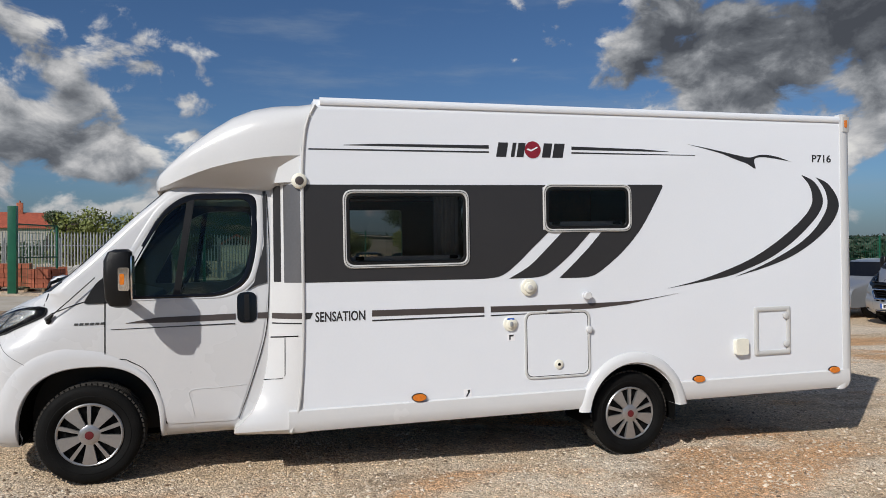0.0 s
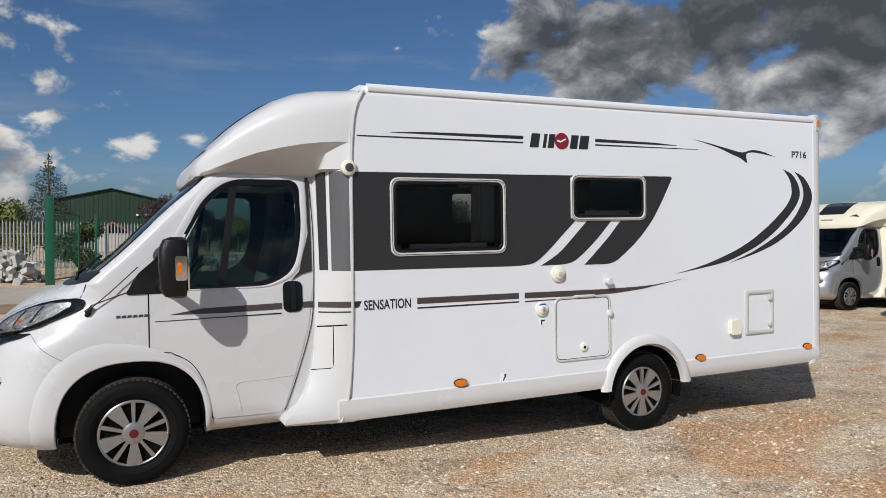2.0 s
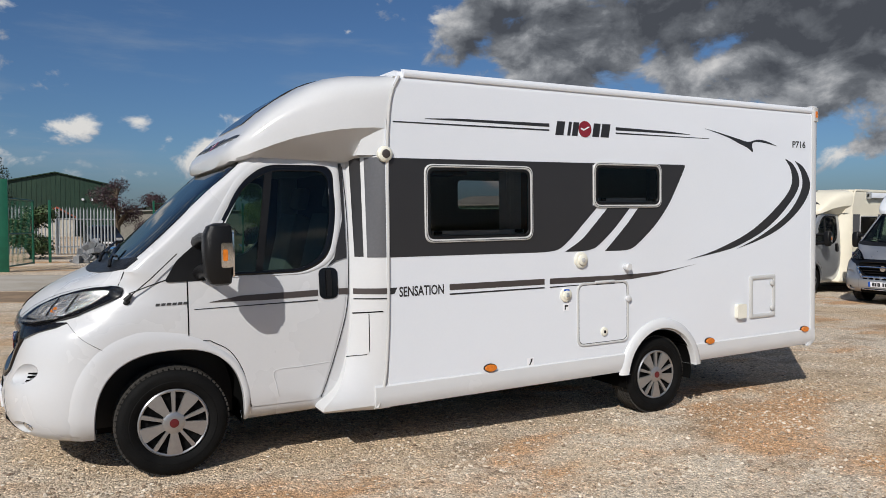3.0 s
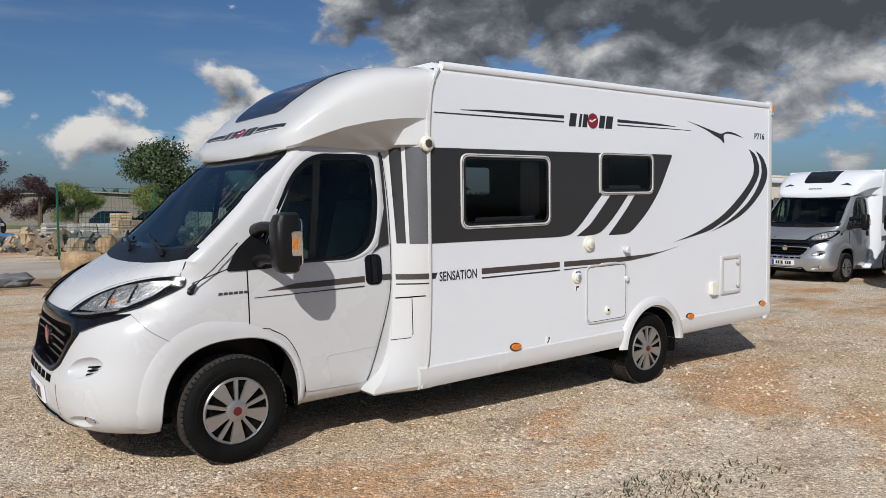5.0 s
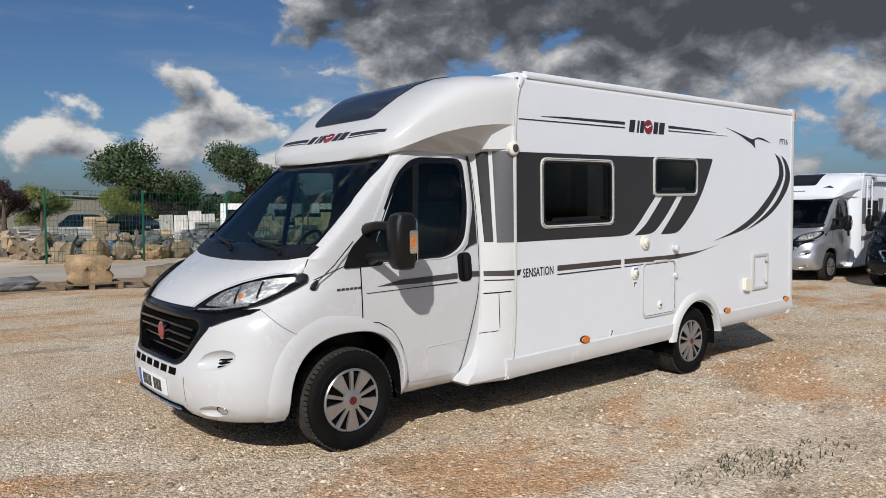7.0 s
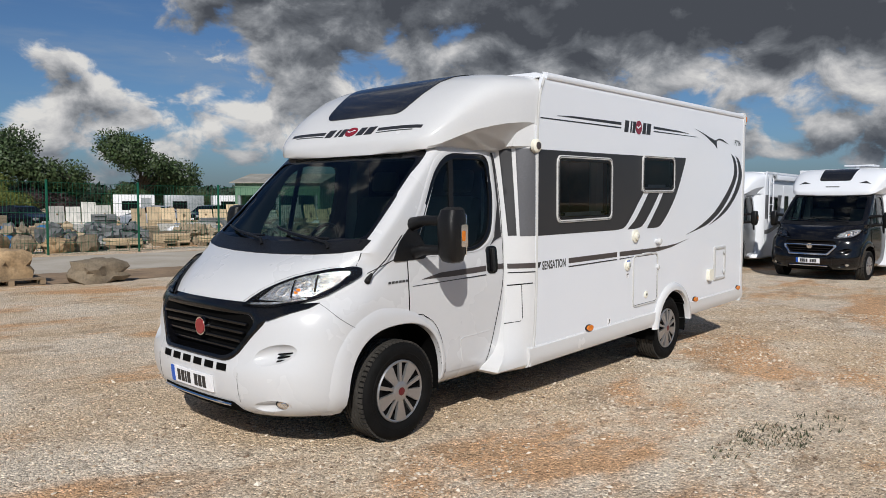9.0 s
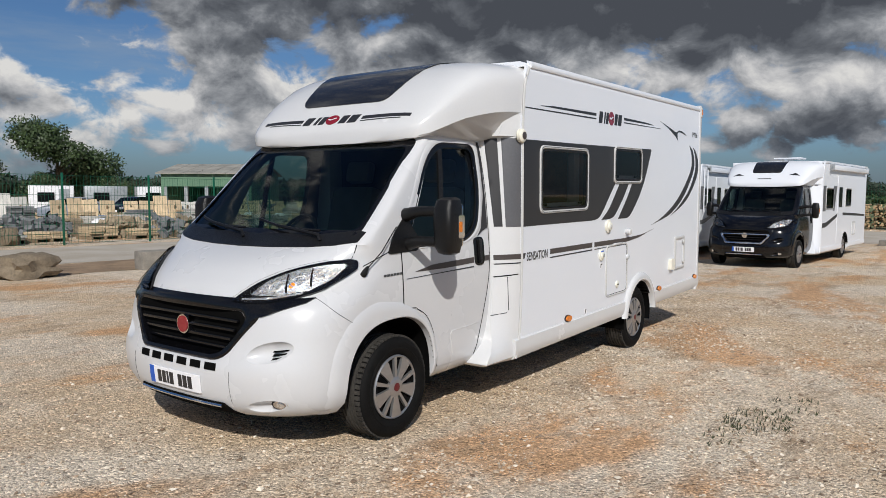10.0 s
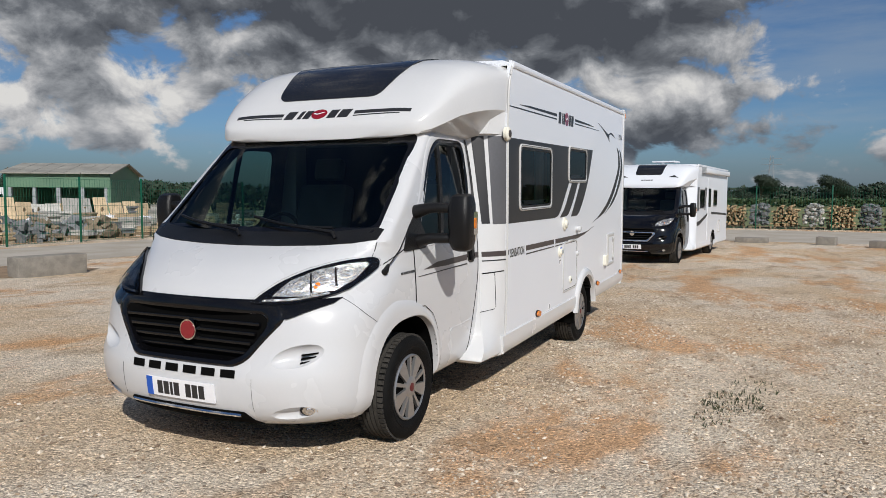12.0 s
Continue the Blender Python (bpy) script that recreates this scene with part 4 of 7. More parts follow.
def pillar_point(x, z, d=0.0):
    """The flank between the cab door and the coach wall, near side."""
    xa = pillar_edge(z)
    y0 = interp([(0.262, 0.10), (0.275, 0.045), (0.31, 0.012), (0.36, 0.02), (0.45, 0.07), (0.60, 0.115), (0.9, 0.135), (1.3, 0.16), (2.05, 0.27)], z)
    t = min(1.0, max(0.0, (x - xa) / (1.445 - xa)))
    y = y0 * (1 - t) ** 1.6 + 0.002 + (0.03 * max(0, 0.30 - z) / 0.04 if z < 0.30 else 0)
    return Vector((x, y - d, z))


def make_pillar(van, mat):
    for s in (1, -1):
        zs = [0.262, 0.268, 0.28, 0.30, 0.33, 0.37, 0.42, 0.48, 0.55, 0.65, 0.8, 1.0, 1.3, 1.6, 1.9, 2.05]
        rings = []
        for z in zs:
            xa = pillar_edge(z)
            ring = [pillar_point(xa + (1.445 - xa) * k / 8, z) for k in range(9)]
            ring += [Vector((1.445, 0.40, z)), Vector((xa, 0.40, z))]
            if s < 0:
                ring = [Vector((p.x, 2 * YC - p.y, p.z)) for p in ring]
            rings.append(ring)
        p = part("side_pillar", loft(bmesh.new(), rings), mat, van, "white moulded pillar with a flared foot", smooth=35)
    # the pillar rises to the fairing
        up = bmesh.new()
        f = (lambda y: y) if s > 0 else (lambda y: 2 * YC - y)
        prof = [(1.255, 2.05), (1.30, 2.20), (1.36, 2.245), (1.445, 2.30), (1.445, 2.05)]
        loft(up, [[(x, f(y + (0.10 * (1.445 - x) / 0.19)), z) for x, z in prof] for y in (0.004, 0.30)])
        part("pillar_head", up, mat, van)


def make_motorhome():
    van = thing("motorhome", "white coachbuilt motorhome with charcoal side band, parked on gravel", "motorhome")
    make_cab(van, M["white"])
    make_fairing(van, M["grp"])
    make_pillar(van, M["grp"])
    W1, W2 = (1.730, 2.680, 1.424, 1.995), (3.280, 4.046, 1.668, 2.046)
    coach = make_coach(van, M["wall_white"], 6.16, [W1, W2], (4.04, 0.20, 0.40))
    S = on_wall(1)
    # seam bead and roof rails
    seam = spline([(1.545, 2.60), (1.495, 2.50), (1.47, 2.40), (1.455, 2.25), (1.447, 2.07), (1.443, 1.6), (1.437, 1.0), (1.415, 0.60), (1.385, 0.40), (1.34, 0.28)], 6)
    part("corner_bead", tube(bmesh.new(), [S(x, z, 0.003) for x, z in seam], 0.011, 8), M["ivory_white"], van, "pale corner bead")
    for s in (1, -1):
        w = on_wall(s)
        part("roof_rail", loft(bmesh.new(), [[w(x, z, d) for d, z in ((-0.04, 2.662), (0.0, 2.652), (0.010, 2.636), (0.010, 2.612), (0.003, 2.600), (-0.03, 2.600))] for x in (1.58, 3, 4.5, 6.1)]), M["wall_white"], van)
        for x0, x1 in ((1.325, 3.63), (4.47, 6.16)):
            pr = ((-0.30, 0.262), (-0.05, 0.262), (-0.006, 0.275), (0.012, 0.31), (0.018, 0.36), (0.012, 0.425), (0.0, 0.435), (-0.30, 0.435))
            part("skirt", loft(bmesh.new(), [[w(x, z, d) for d, z in pr] for x in (x0, x1)]), M["grp"], van, "white lower skirt")
        arc = [radians(a) for a in range(-14, 195, 8)]
        rows = [[w(4.045 + r * math.cos(a) * (1.0), max(0.25, 0.205 + (r + 0.0) * math.sin(a) * 1.02), d) for r, d in ((0.395, -0.2), (0.395, 0.02), (0.405, 0.034), (0.44, 0.034), (0.47, 0.022), (0.485, -0.002))] for a in arc]
        part("rear_wheel_arch", loft(bmesh.new(), rows, close_ring=False), M["grp"], van, "white moulded wheel arch")
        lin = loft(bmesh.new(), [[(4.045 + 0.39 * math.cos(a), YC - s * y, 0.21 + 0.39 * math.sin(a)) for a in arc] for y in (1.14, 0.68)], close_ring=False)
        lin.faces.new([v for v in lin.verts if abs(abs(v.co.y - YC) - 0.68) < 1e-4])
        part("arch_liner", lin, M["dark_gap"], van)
    # rear corner mouldings
    for s in (1, -1):
        w = on_wall(s)
        pr = ((6.10, 0.006), (6.13, 0.012), (6.17, 0.006), (6.205, -0.015), (6.225, -0.05), (6.235, -0.12), (6.16, -0.12), (6.10, -0.05))
        rear = part("rear_corner", loft(bmesh.new(), [[w(x - (0.06 if z < 0.33 else 0), z, d) for x, d in pr] for z in (0.262, 0.33, 0.42, 1.2, 2.0, 2.672)]), M["grp"], van, "white rear corner moulding")
        part("rear_marker_lamp", loft(bmesh.new(), [[w(x, z, d + 0.006) for x, d in ((6.12, 0.014), (6.17, 0.012), (6.21, -0.008), (6.21, -0.05), (6.12, -0.03))] for z in (2.52, 2.535, 2.635, 2.65)]), M["ivory_white"], rear, "pale marker lamp cluster")
        part("marker_lens", plate(round_poly(rect(6.135, 6.165, 2.555, 2.62), 0.012), w, 0.008, 0.024, 0.2), M["amber"], rear)
    part("rear_wall", boxed(6.155, 6.215, 0.05, 2 * YC - 0.05, 0.27, 2.67, 0.02), M["grp"], van)
    # plain box whose black colour carries the shade beneath the floor
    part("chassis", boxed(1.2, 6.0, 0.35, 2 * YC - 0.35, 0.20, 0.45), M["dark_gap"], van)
    # charcoal band
    dk = M["grey_decal"]
    for outline in ([(1.452, 2.03), (1.452, 1.333), (1.75, 1.331), (1.75, 2.031)], [(1.75, 1.331), (2.63, 1.323), (2.63, 1.46), (1.75, 1.46)], [(1.75, 1.96), (2.63, 1.96), (2.63, 2.033), (1.75, 2.031)],
                    [(2.63, 2.033), (2.63, 1.323)] + spline([(2.70, 1.322), (2.84, 1.326), (2.945, 1.348), (3.06, 1.43), (3.189, 1.548), (3.28, 1.63)], 6) + [(3.28, 2.036)], [(3.28, 1.63), (3.345, 1.69), (3.28, 1.69)]):
        part("charcoal_band", plate(outline, S, 0.002, 0.002, 0.5), dk, van, "charcoal vinyl side band")
    mid = [(2.978, 1.318)] + spline([(3.13, 1.318), (3.24, 1.328), (3.33, 1.365), (3.50, 1.50), (3.675, 1.675)], 6) + [(3.43, 1.675)] + spline([(3.29, 1.54), (3.15, 1.415), (2.978, 1.318)], 5)[:-1]
    part("charcoal_slash", plate([(u + 0.016, w) for u, w in mid], S, 0.002, 0.002, 0.5), dk, van)
    right = [(3.387, 1.311)] + spline([(3.56, 1.309), (3.648, 1.315), (3.738, 1.352), (3.919, 1.488), (4.06, 1.63), (4.16, 1.765), (4.275, 1.96), (4.312, 2.03)], 6) + [(4.305, 2.045), (3.99, 2.043), (3.99, 1.675), (3.765, 1.675)] + spline([(3.64, 1.54), (3.50, 1.41), (3.387, 1.311)], 5)[:-1]
    part("charcoal_slash", plate([(u + 0.022, w) for u, w in right], S, 0.002, 0.002, 0.5), dk, van)
    part("charcoal_strip", plate([(3.28, 2.036), (3.28, 2.02), (4.0, 2.02), (4.0, 2.043)], S, 0.002, 0.002, 0.5), dk, van)
    # pillar decals
    P, D0 = pillar_point, on_side(1)
    part("pillar_band", plate([(1.243, 1.34), (1.292, 1.34), (1.300, 2.035), (1.250, 2.035)], P, 0.002, 0.003, 0.05), dk, van)
    part("pillar_band", plate([(1.312, 1.335), (1.428, 1.335), (1.432, 2.035), (1.318, 2.035)], P, 0.002, 0.003, 0.05), M["silver_decal"], van, "grey vinyl band")
    part("pillar_step", tube(bmesh.new(), [P(x, z, 0.002) for x, z in ((1.215, 0.945), (1.30, 0.95), (1.40, 0.955))], 0.005, 6), M["dark_gap"], van)
    part("pillar_seam", tube(bmesh.new(), [P(x, z, 0.002) for x, z in ((1.16, 0.645), (1.285, 0.655), (1.305, 0.68), (1.31, 0.94))], 0.003, 5), M["dark_gap"], van)
    part("door_gap", tube(bmesh.new(), [D0(x, z, 0.004) for x, z in spline([(0.985, 0.37), (1.075, 0.62), (1.175, 0.95), (1.205, 1.22), (1.215, 1.6), (1.205, 1.98)], 6)], 0.0025, 5), M["dark_gap"], van)
    part("pillar_flap", plate(round_poly([(1.175, 0.64), (1.305, 0.66), (1.31, 0.935), (1.215, 0.925)], 0.02), P, 0.003, 0.003, 0.06), M["grp"], van)
    D = on_side(1)
    part("door_triangle", plate([(1.045, 1.275), (1.12, 1.315), (1.195, 1.335), (1.20, 2.0), (1.178, 2.0), (1.178, 1.60), (1.105, 1.335)], D, 0.003, 0.008, 0.08), dk, van)
    # stripes
    bl, br = M["black_vinyl"], M["brown_decal"]
    for a, b, name in (([(1.494, 2.288), (2.846, 2.290)], [(1.494, 2.279), (2.846, 2.278)], "thin_stripe"), ([(1.744, 2.318), (2.0, 2.330), (2.846, 2.336)], [(1.744, 2.315), (2.846, 2.310)], "upper_stripe"),
                       ([(3.531, 2.340), (4.15, 2.330), (4.394, 2.316)], [(3.531, 2.314), (4.394, 2.313)], "upper_stripe"), ([(3.531, 2.296), (4.64, 2.291)], [(3.531, 2.284), (4.64, 2.287)], "thin_stripe"),
                       ([(1.929, 1.049), (2.788, 1.047)], [(1.929, 1.038), (2.788, 1.036)], "thin_stripe"), ([(2.841, 1.046), (3.137, 1.046)], [(2.841, 1.036), (3.137, 1.040)], "thin_stripe")):
        band_line(S, a, b, bl, name, van)
    band_line(S, [(1.929, 1.118), (2.788, 1.112)], [(1.929, 1.073), (2.788, 1.066)], br, "waist_stripe", van)
    band_line(S, [(2.84, 1.111), (3.5, 1.103), (3.9, 1.106)] + spline([(3.9, 1.106), (4.15, 1.118), (4.464, 1.156)], 5)[1:], [(2.84, 1.066), (3.4, 1.058), (3.7, 1.062), (4.0, 1.085)], br, "waist_stripe", van)
    part("waist_tab", plate([(1.452, 1.118), (1.505, 1.118), (1.485, 1.075), (1.452, 1.072)], S, 0.002, 0.002), bl, van)
    band_line(D, [(0.25, 1.085), (0.45, 1.115), (0.975, 1.122)], [(0.25, 1.083), (0.6, 1.075), (0.975, 1.080)], br, "door_stripe", van, 0.007, 0.08)
    band_line(D, [(0.155, 1.047), (0.97, 1.055)], [(0.155, 1.043), (0.97, 1.046)], bl, "door_thin_stripe", van, 0.007, 0.08)
    band_line(P, [(1.225, 1.118), (1.44, 1.118)], [(1.225, 1.078), (1.44, 1.076)], br, "pillar_stripe", van, 0.003, 0.05)
    band_line(P, [(1.225, 1.050), (1.44, 1.050)], [(1.225, 1.041), (1.44, 1.041)], bl, "pillar_stripe", van, 0.003, 0.05)
    band_line(D, [(1.125, 1.122), (1.20, 1.122)], [(1.125, 1.080), (1.20, 1.080)], br, "door_stripe", van, 0.007, 0.05)
    # swooshes and bird mark
    o1 = spline([(5.841, 2.119), (5.96, 2.07), (6.045, 1.98), (6.083, 1.884), (6.05, 1.78), (5.951, 1.666), (5.78, 1.54), (5.563, 1.429), (5.30, 1.345), (5.012, 1.277)], 4)
    o2 = spline([(5.012, 1.277), (5.28, 1.365), (5.525, 1.473), (5.70, 1.57), (5.832, 1.676), (5.93, 1.80), (5.964, 1.893), (5.946, 1.99), (5.90, 2.06), (5.841, 2.119)], 4)
    part("swoosh", plate(o1 + o2[1:-1], S, 0.002, 0.002, 0.5), M["black_vinyl"], van, "black curved swoosh decal")
    i1 = spline([(5.692, 2.138), (5.81, 2.09), (5.885, 2.006), (5.915, 1.910), (5.88, 1.82), (5.791, 1.721), (5.60, 1.565), (5.375, 1.433), (5.15, 1.345), (4.906, 1.276), (4.371, 1.199)], 4)
    i2 = spline([(4.371, 1.199), (4.65, 1.255), (4.871, 1.317), (5.10, 1.395), (5.30, 1.488), (5.53, 1.63), (5.713, 1.774), (5.79, 1.87), (5.804, 1.946), (5.775, 2.045), (5.692, 2.138)], 4)
    part("swoosh", plate(i1 + i2[1:-1], S, 0.002, 0.002, 0.5), M["black_vinyl"], van, "black curved swoosh decal")
    bird = spline([(4.579, 2.378), (4.75, 2.352), (4.90, 2.325), (5.06, 2.295), (5.17, 2.280), (5.29, 2.305), (5.42, 2.295), (5.583, 2.252)], 4) + spline([(5.42, 2.275), (5.29, 2.285), (5.215, 2.262), (5.228, 2.185), (5.15, 2.225), (5.03, 2.262), (4.894, 2.308), (4.74, 2.345)], 3)
    part("bird_mark", plate(bird, S, 0.002, 0.002, 0.5), M["black_vinyl"], van, "black bird-shaped decal")
    # maker's mark as plain shapes
    for at, sc, par in ((lambda u, v, d: S(2.904 + u, 2.250 + v, d), 1.0, "side"), (lambda u, v, d: on_fairing(-0.30 + u * 1.04, 0.468 + v * 0.52, d), 1.0, "front")):
        mark = part("maker_mark", plate([(0.0, 0.0), (0.08, 0.0), (0.10, 0.11), (0.02, 0.11)], at, 0.002, 0.002, 0.1), bl, van, "dark block mark with a red disc")
        for u0, u1, v0, v1 in ((0.118, 0.148, 0.0, 0.11), (0.165, 0.222, 0.0, 0.11), (0.375, 0.445, 0.0, 0.11), (0.463, 0.55, 0.0, 0.11)):
            sl = 0.18
            part("mark_bar", plate([(u0 + v0 * sl, v0), (u1 + v0 * sl, v0), (u1 + v1 * sl, v1), (u0 + v1 * sl, v1)], at, 0.002, 0.002, 0.1), bl, mark)
        part("mark_disc", plate(circle(0.30, 0.058, 0.066), at, 0.003, 0.003, 0.06), M["red"], mark, "red disc")
        part("mark_chevron", plate([(0.25, 0.058), (0.285, 0.045), (0.345, 0.075), (0.33, 0.08), (0.287, 0.058), (0.26, 0.068)], at, 0.002, 0.005, 0.05), M["wall_white"], mark)
    for s in (1, -1):
        for q0, q1, v0, v1 in ((0.488, 0.511, 0.32, 0.78), (0.473, 0.479, 0.32, 0.70)):
            part("nose_stripe", plate([(s * v0, q0), (s * v1, q0 + 0.012), (s * v1, q1 + 0.012), (s * v0, q1)], on_fairing, 0.002, 0.002, 0.06), bl, van)
    part("roof_window", plate(round_poly([(-0.46, 0.62), (0.46, 0.62), (0.64, 1.38), (-0.64, 1.38)], 0.09), on_fairing, 0.01, 0.006, 0.08), M["solar"], van, "dark curved roof window")
    # words that can be read
    part("lettering", text_mesh("SENSATION", 0.098, lambda u, v, d: S(1.52 + u, 1.052 + v, d), 0.002, 0.36), bl, van, "model name in thin black capitals")
    part("lettering", text_mesh("P716", 0.088, lambda u, v, d: S(5.80 + u, 2.250 + v, d), 0.002, 0.205), bl, van, "black model number")
    for k in range(6):
        u = -0.075 + 0.033 * k
        part("wing_badge_bar", plate([(u, 1.082), (u + 0.024, 1.082), (u + 0.028, 1.097), (u + 0.004, 1.097)], D, 0.003, 0.004, 0.05), M["interior"], van)
    # windows
    for nm, (x0, x1, z0, z1), lab in (("window", W1, "wide hinged window with a pale frame"), ("window", W2, "small hinged window with a pale frame")):
        window_unit(nm, van, S, x0, x1, z0, z1, M["glass_dark"], lab)
        for s2 in (1,):
            part("far_pane", plate(round_poly(rect(x0 + 0.03, x1 - 0.03, z0 + 0.03, z1 - 0.03), 0.05), on_wall(-1), 0.006, 0.0, 0.5), M["glass_dark"], van)
    cur = bmesh.new()
    loft(cur, [[(2.42 + 0.19 * k / 24, 0.075 + 0.018 * math.sin(k * 1.5), z) for k in range(25)] for z in (1.45, 1.7, 1.97)], close_ring=False)
    part("curtain", cur, M["curtain"], van, "pale pleated curtain")
    part("cabinet", boxed(2.9, 3.25, 0.06, 0.6, 0.62, 2.3), M["wood_in"], van, "cherry wood wardrobe")
    part("cabinet", boxed(1.6, 3.2, 1.9, 2.25, 2.05, 2.5), M["wood_in"], van, "cherry wood locker")
    part("bench", boxed(1.75, 2.6, 0.25, 0.75, 0.62, 1.25, 0.05), M["seat"], van)
    part("washroom_wall", boxed(3.3, 4.2, 1.0, 1.05, 0.62, 2.6), M["wood_in"], van)
    # fittings on the wall
    iv = M["ivory"]
    cap = part("gas_cap", lathe_on(S, 3.15, 1.247, [(0.066, 0.0), (0.066, 0.014), (0.058, 0.020), (0.042, 0.020), (0.040, 0.034), (0.034, 0.038)]), iv, van, "ivory round filler cap")
    part("cap_core", lathe_on(S, 3.15, 1.247, [(0.018, 0.03), (0.018, 0.043), (0.012, 0.045)]), M["ivory_white"], cap)
    lock = part("water_filler", lathe_on(S, 2.995, 0.972, [(0.056, 0.0), (0.056, 0.012), (0.048, 0.016), (0.036, 0.016), (0.034, 0.026), (0.03, 0.028)]), iv, van, "ivory water filler with a lock")
    part("filler_lock", boxed(2.985, 3.005, -0.04, -0.02, 0.955, 0.990, 0.004), M["galv"], lock)
    part("filler_band", plate([(2.965, 1.005), (3.025, 1.005), (3.02, 1.018), (2.97, 1.018)], S, 0.004, 0.019), M["plate_blue"], lock)
    part("tap_sticker", plate(rect(2.972, 3.030, 0.842, 0.897), S, 0.002, 0.002), M["plate_white"], van)
    part("tap_symbol", plate([(2.985, 0.85), (2.995, 0.85), (2.995, 0.875), (3.02, 0.875), (3.02, 0.888), (2.985, 0.888)], S, 0.002, 0.004), bl, van)
    part("plug_sticker", plate(rect(2.615, 2.676, 0.432, 0.497), S, 0.002, 0.002), M["plate_white"], van)
    part("plug_symbol", plate([(2.63, 0.44), (2.64, 0.44), (2.66, 0.47), (2.665, 0.49), (2.645, 0.488), (2.648, 0.47)], S, 0.002, 0.004), bl, van)
    hatch = part("locker_hatch", plate(round_poly(rect(3.125, 3.650, 0.548, 1.042), 0.06), S, 0.008, 0.004, 0.6), M["wall_white"], van, "square white locker hatch")
    part("hatch_seal", ring_plate(round_poly(rect(3.110, 3.665, 0.533, 1.057), 0.07, 7), round_poly(rect(3.128, 3.647, 0.551, 1.039), 0.055, 7), S, 0.012, 0.010), M["ivory_white"], hatch)
    part("hatch_groove", ring_plate(round_poly(rect(3.128, 3.647, 0.551, 1.039), 0.055, 7), round_poly(rect(3.133, 3.642, 0.556, 1.034), 0.052, 7), S, 0.004, 0.005), M["dark_gap"], hatch)
    part("hatch_hinge", boxed(3.30, 3.50, -0.02, 0.0, 1.048, 1.068, 0.005), M["grp"], hatch)
    part("hatch_lock", lathe_on(S, 3.391, 0.640, [(0.036, 0.004), (0.036, 0.014), (0.028, 0.018)]), iv, hatch)
    part("hatch_stay", lathe_on(S, 3.655, 0.90, [(0.028, 0.004), (0.028, 0.02), (0.02, 0.026)]), M["grp"], hatch)
    part("keyhole", lathe_on(S, 3.391, 0.640, [(0.012, 0.016), (0.012, 0.020), (0.008, 0.0205)]), M["dark_gap"], hatch)
    part("door_stop", lathe_on(S, 3.632, 1.168, [(0.026, 0.0), (0.030, 0.02), (0.034, 0.045), (0.026, 0.055)]), M["grp"], van, "white round door stop")
    vent = part("cassette_door", ring_plate(round_poly(rect(5.188, 5.551, 0.602, 1.012), 0.02), round_poly(rect(5.228, 5.511, 0.642, 0.972), 0.015), S, 0.02, 0.016), M["ivory_white"], van, "white cassette service door")
    part("cassette_panel", plate(rect(5.225, 5.514, 0.64, 0.975), S, 0.004, 0.003, 0.4), M["wall_white"], vent)
    for z in (0.69, 0.93):
        part("cassette_catch", lathe_on(S, 5.50, z, [(0.026, 0.01), (0.026, 0.024), (0.018, 0.028)]), M["ivory_white"], vent)
    part("socket_box", plate(round_poly(rect(4.985, 5.105, 0.622, 0.755), 0.02), S, 0.04, 0.04, 0.3), iv, van, "ivory mains socket box")
    for x, z in ((2.268, 0.462), (4.640, 0.444), (5.998, 0.436)):
        lamp = part("side_marker", plate(circle(x, z, 0.056, 24, 0.55), S, 0.012, 0.012), M["black_plastic"], van)
        part("marker_lens", plate(circle(x, z, 0.050, 24, 0.52), S, 0.02, 0.026), M["amber"], lamp, "amber marker lens")
    part("front_marker", lathe_on(S, 1.425, 2.055, [(0.055, -0.01), (0.055, 0.018), (0.045, 0.028), (0.03, 0.030)]), M["ivory"], van, "small pale marker lamp")
    part("front_marker_lens", lathe_on(S, 1.425, 2.055, [(0.030, 0.02), (0.030, 0.034), (0.02, 0.038)]), M["brown_decal"], van)
    wheel("front_wheel", van, 0.012, 0.150, 0.34, 1)
    wheel("front_wheel", van, 0.012, 2 * YC - 0.150, 0.34, -1)
    wheel("rear_wheel", van, 4.035, 0.062, 0.193, 1)
    wheel("rear_wheel", van, 4.035, 2 * YC - 0.062, 0.193, -1)
    van.matrix_world = pose(0, 0, 0, 0, -math.degrees(math.atan(0.018)), 0)
    return van


def lathe_on(S, x, z, prof, segs=24):
    """A turned fitting on a wall: (radius, height) pairs."""
    bm = bmesh.new()
    rings = [[bm.verts.new(S(x + r * math.cos(2 * math.pi * k / segs), z + r * math.sin(2 * math.pi * k / segs), d)) for k in range(segs)] for r, d in prof]
    for A, B in zip(rings, rings[1:]):
        for k in range(segs):
            bm.faces.new((A[k], A[(k + 1) % segs], B[(k + 1) % segs], B[k]))
    bm.faces.new(rings[-1])
    bmesh.ops.recalc_face_normals(bm, faces=bm.faces[:])
    return bm


make_motorhome()

# ---- ground sheet ----


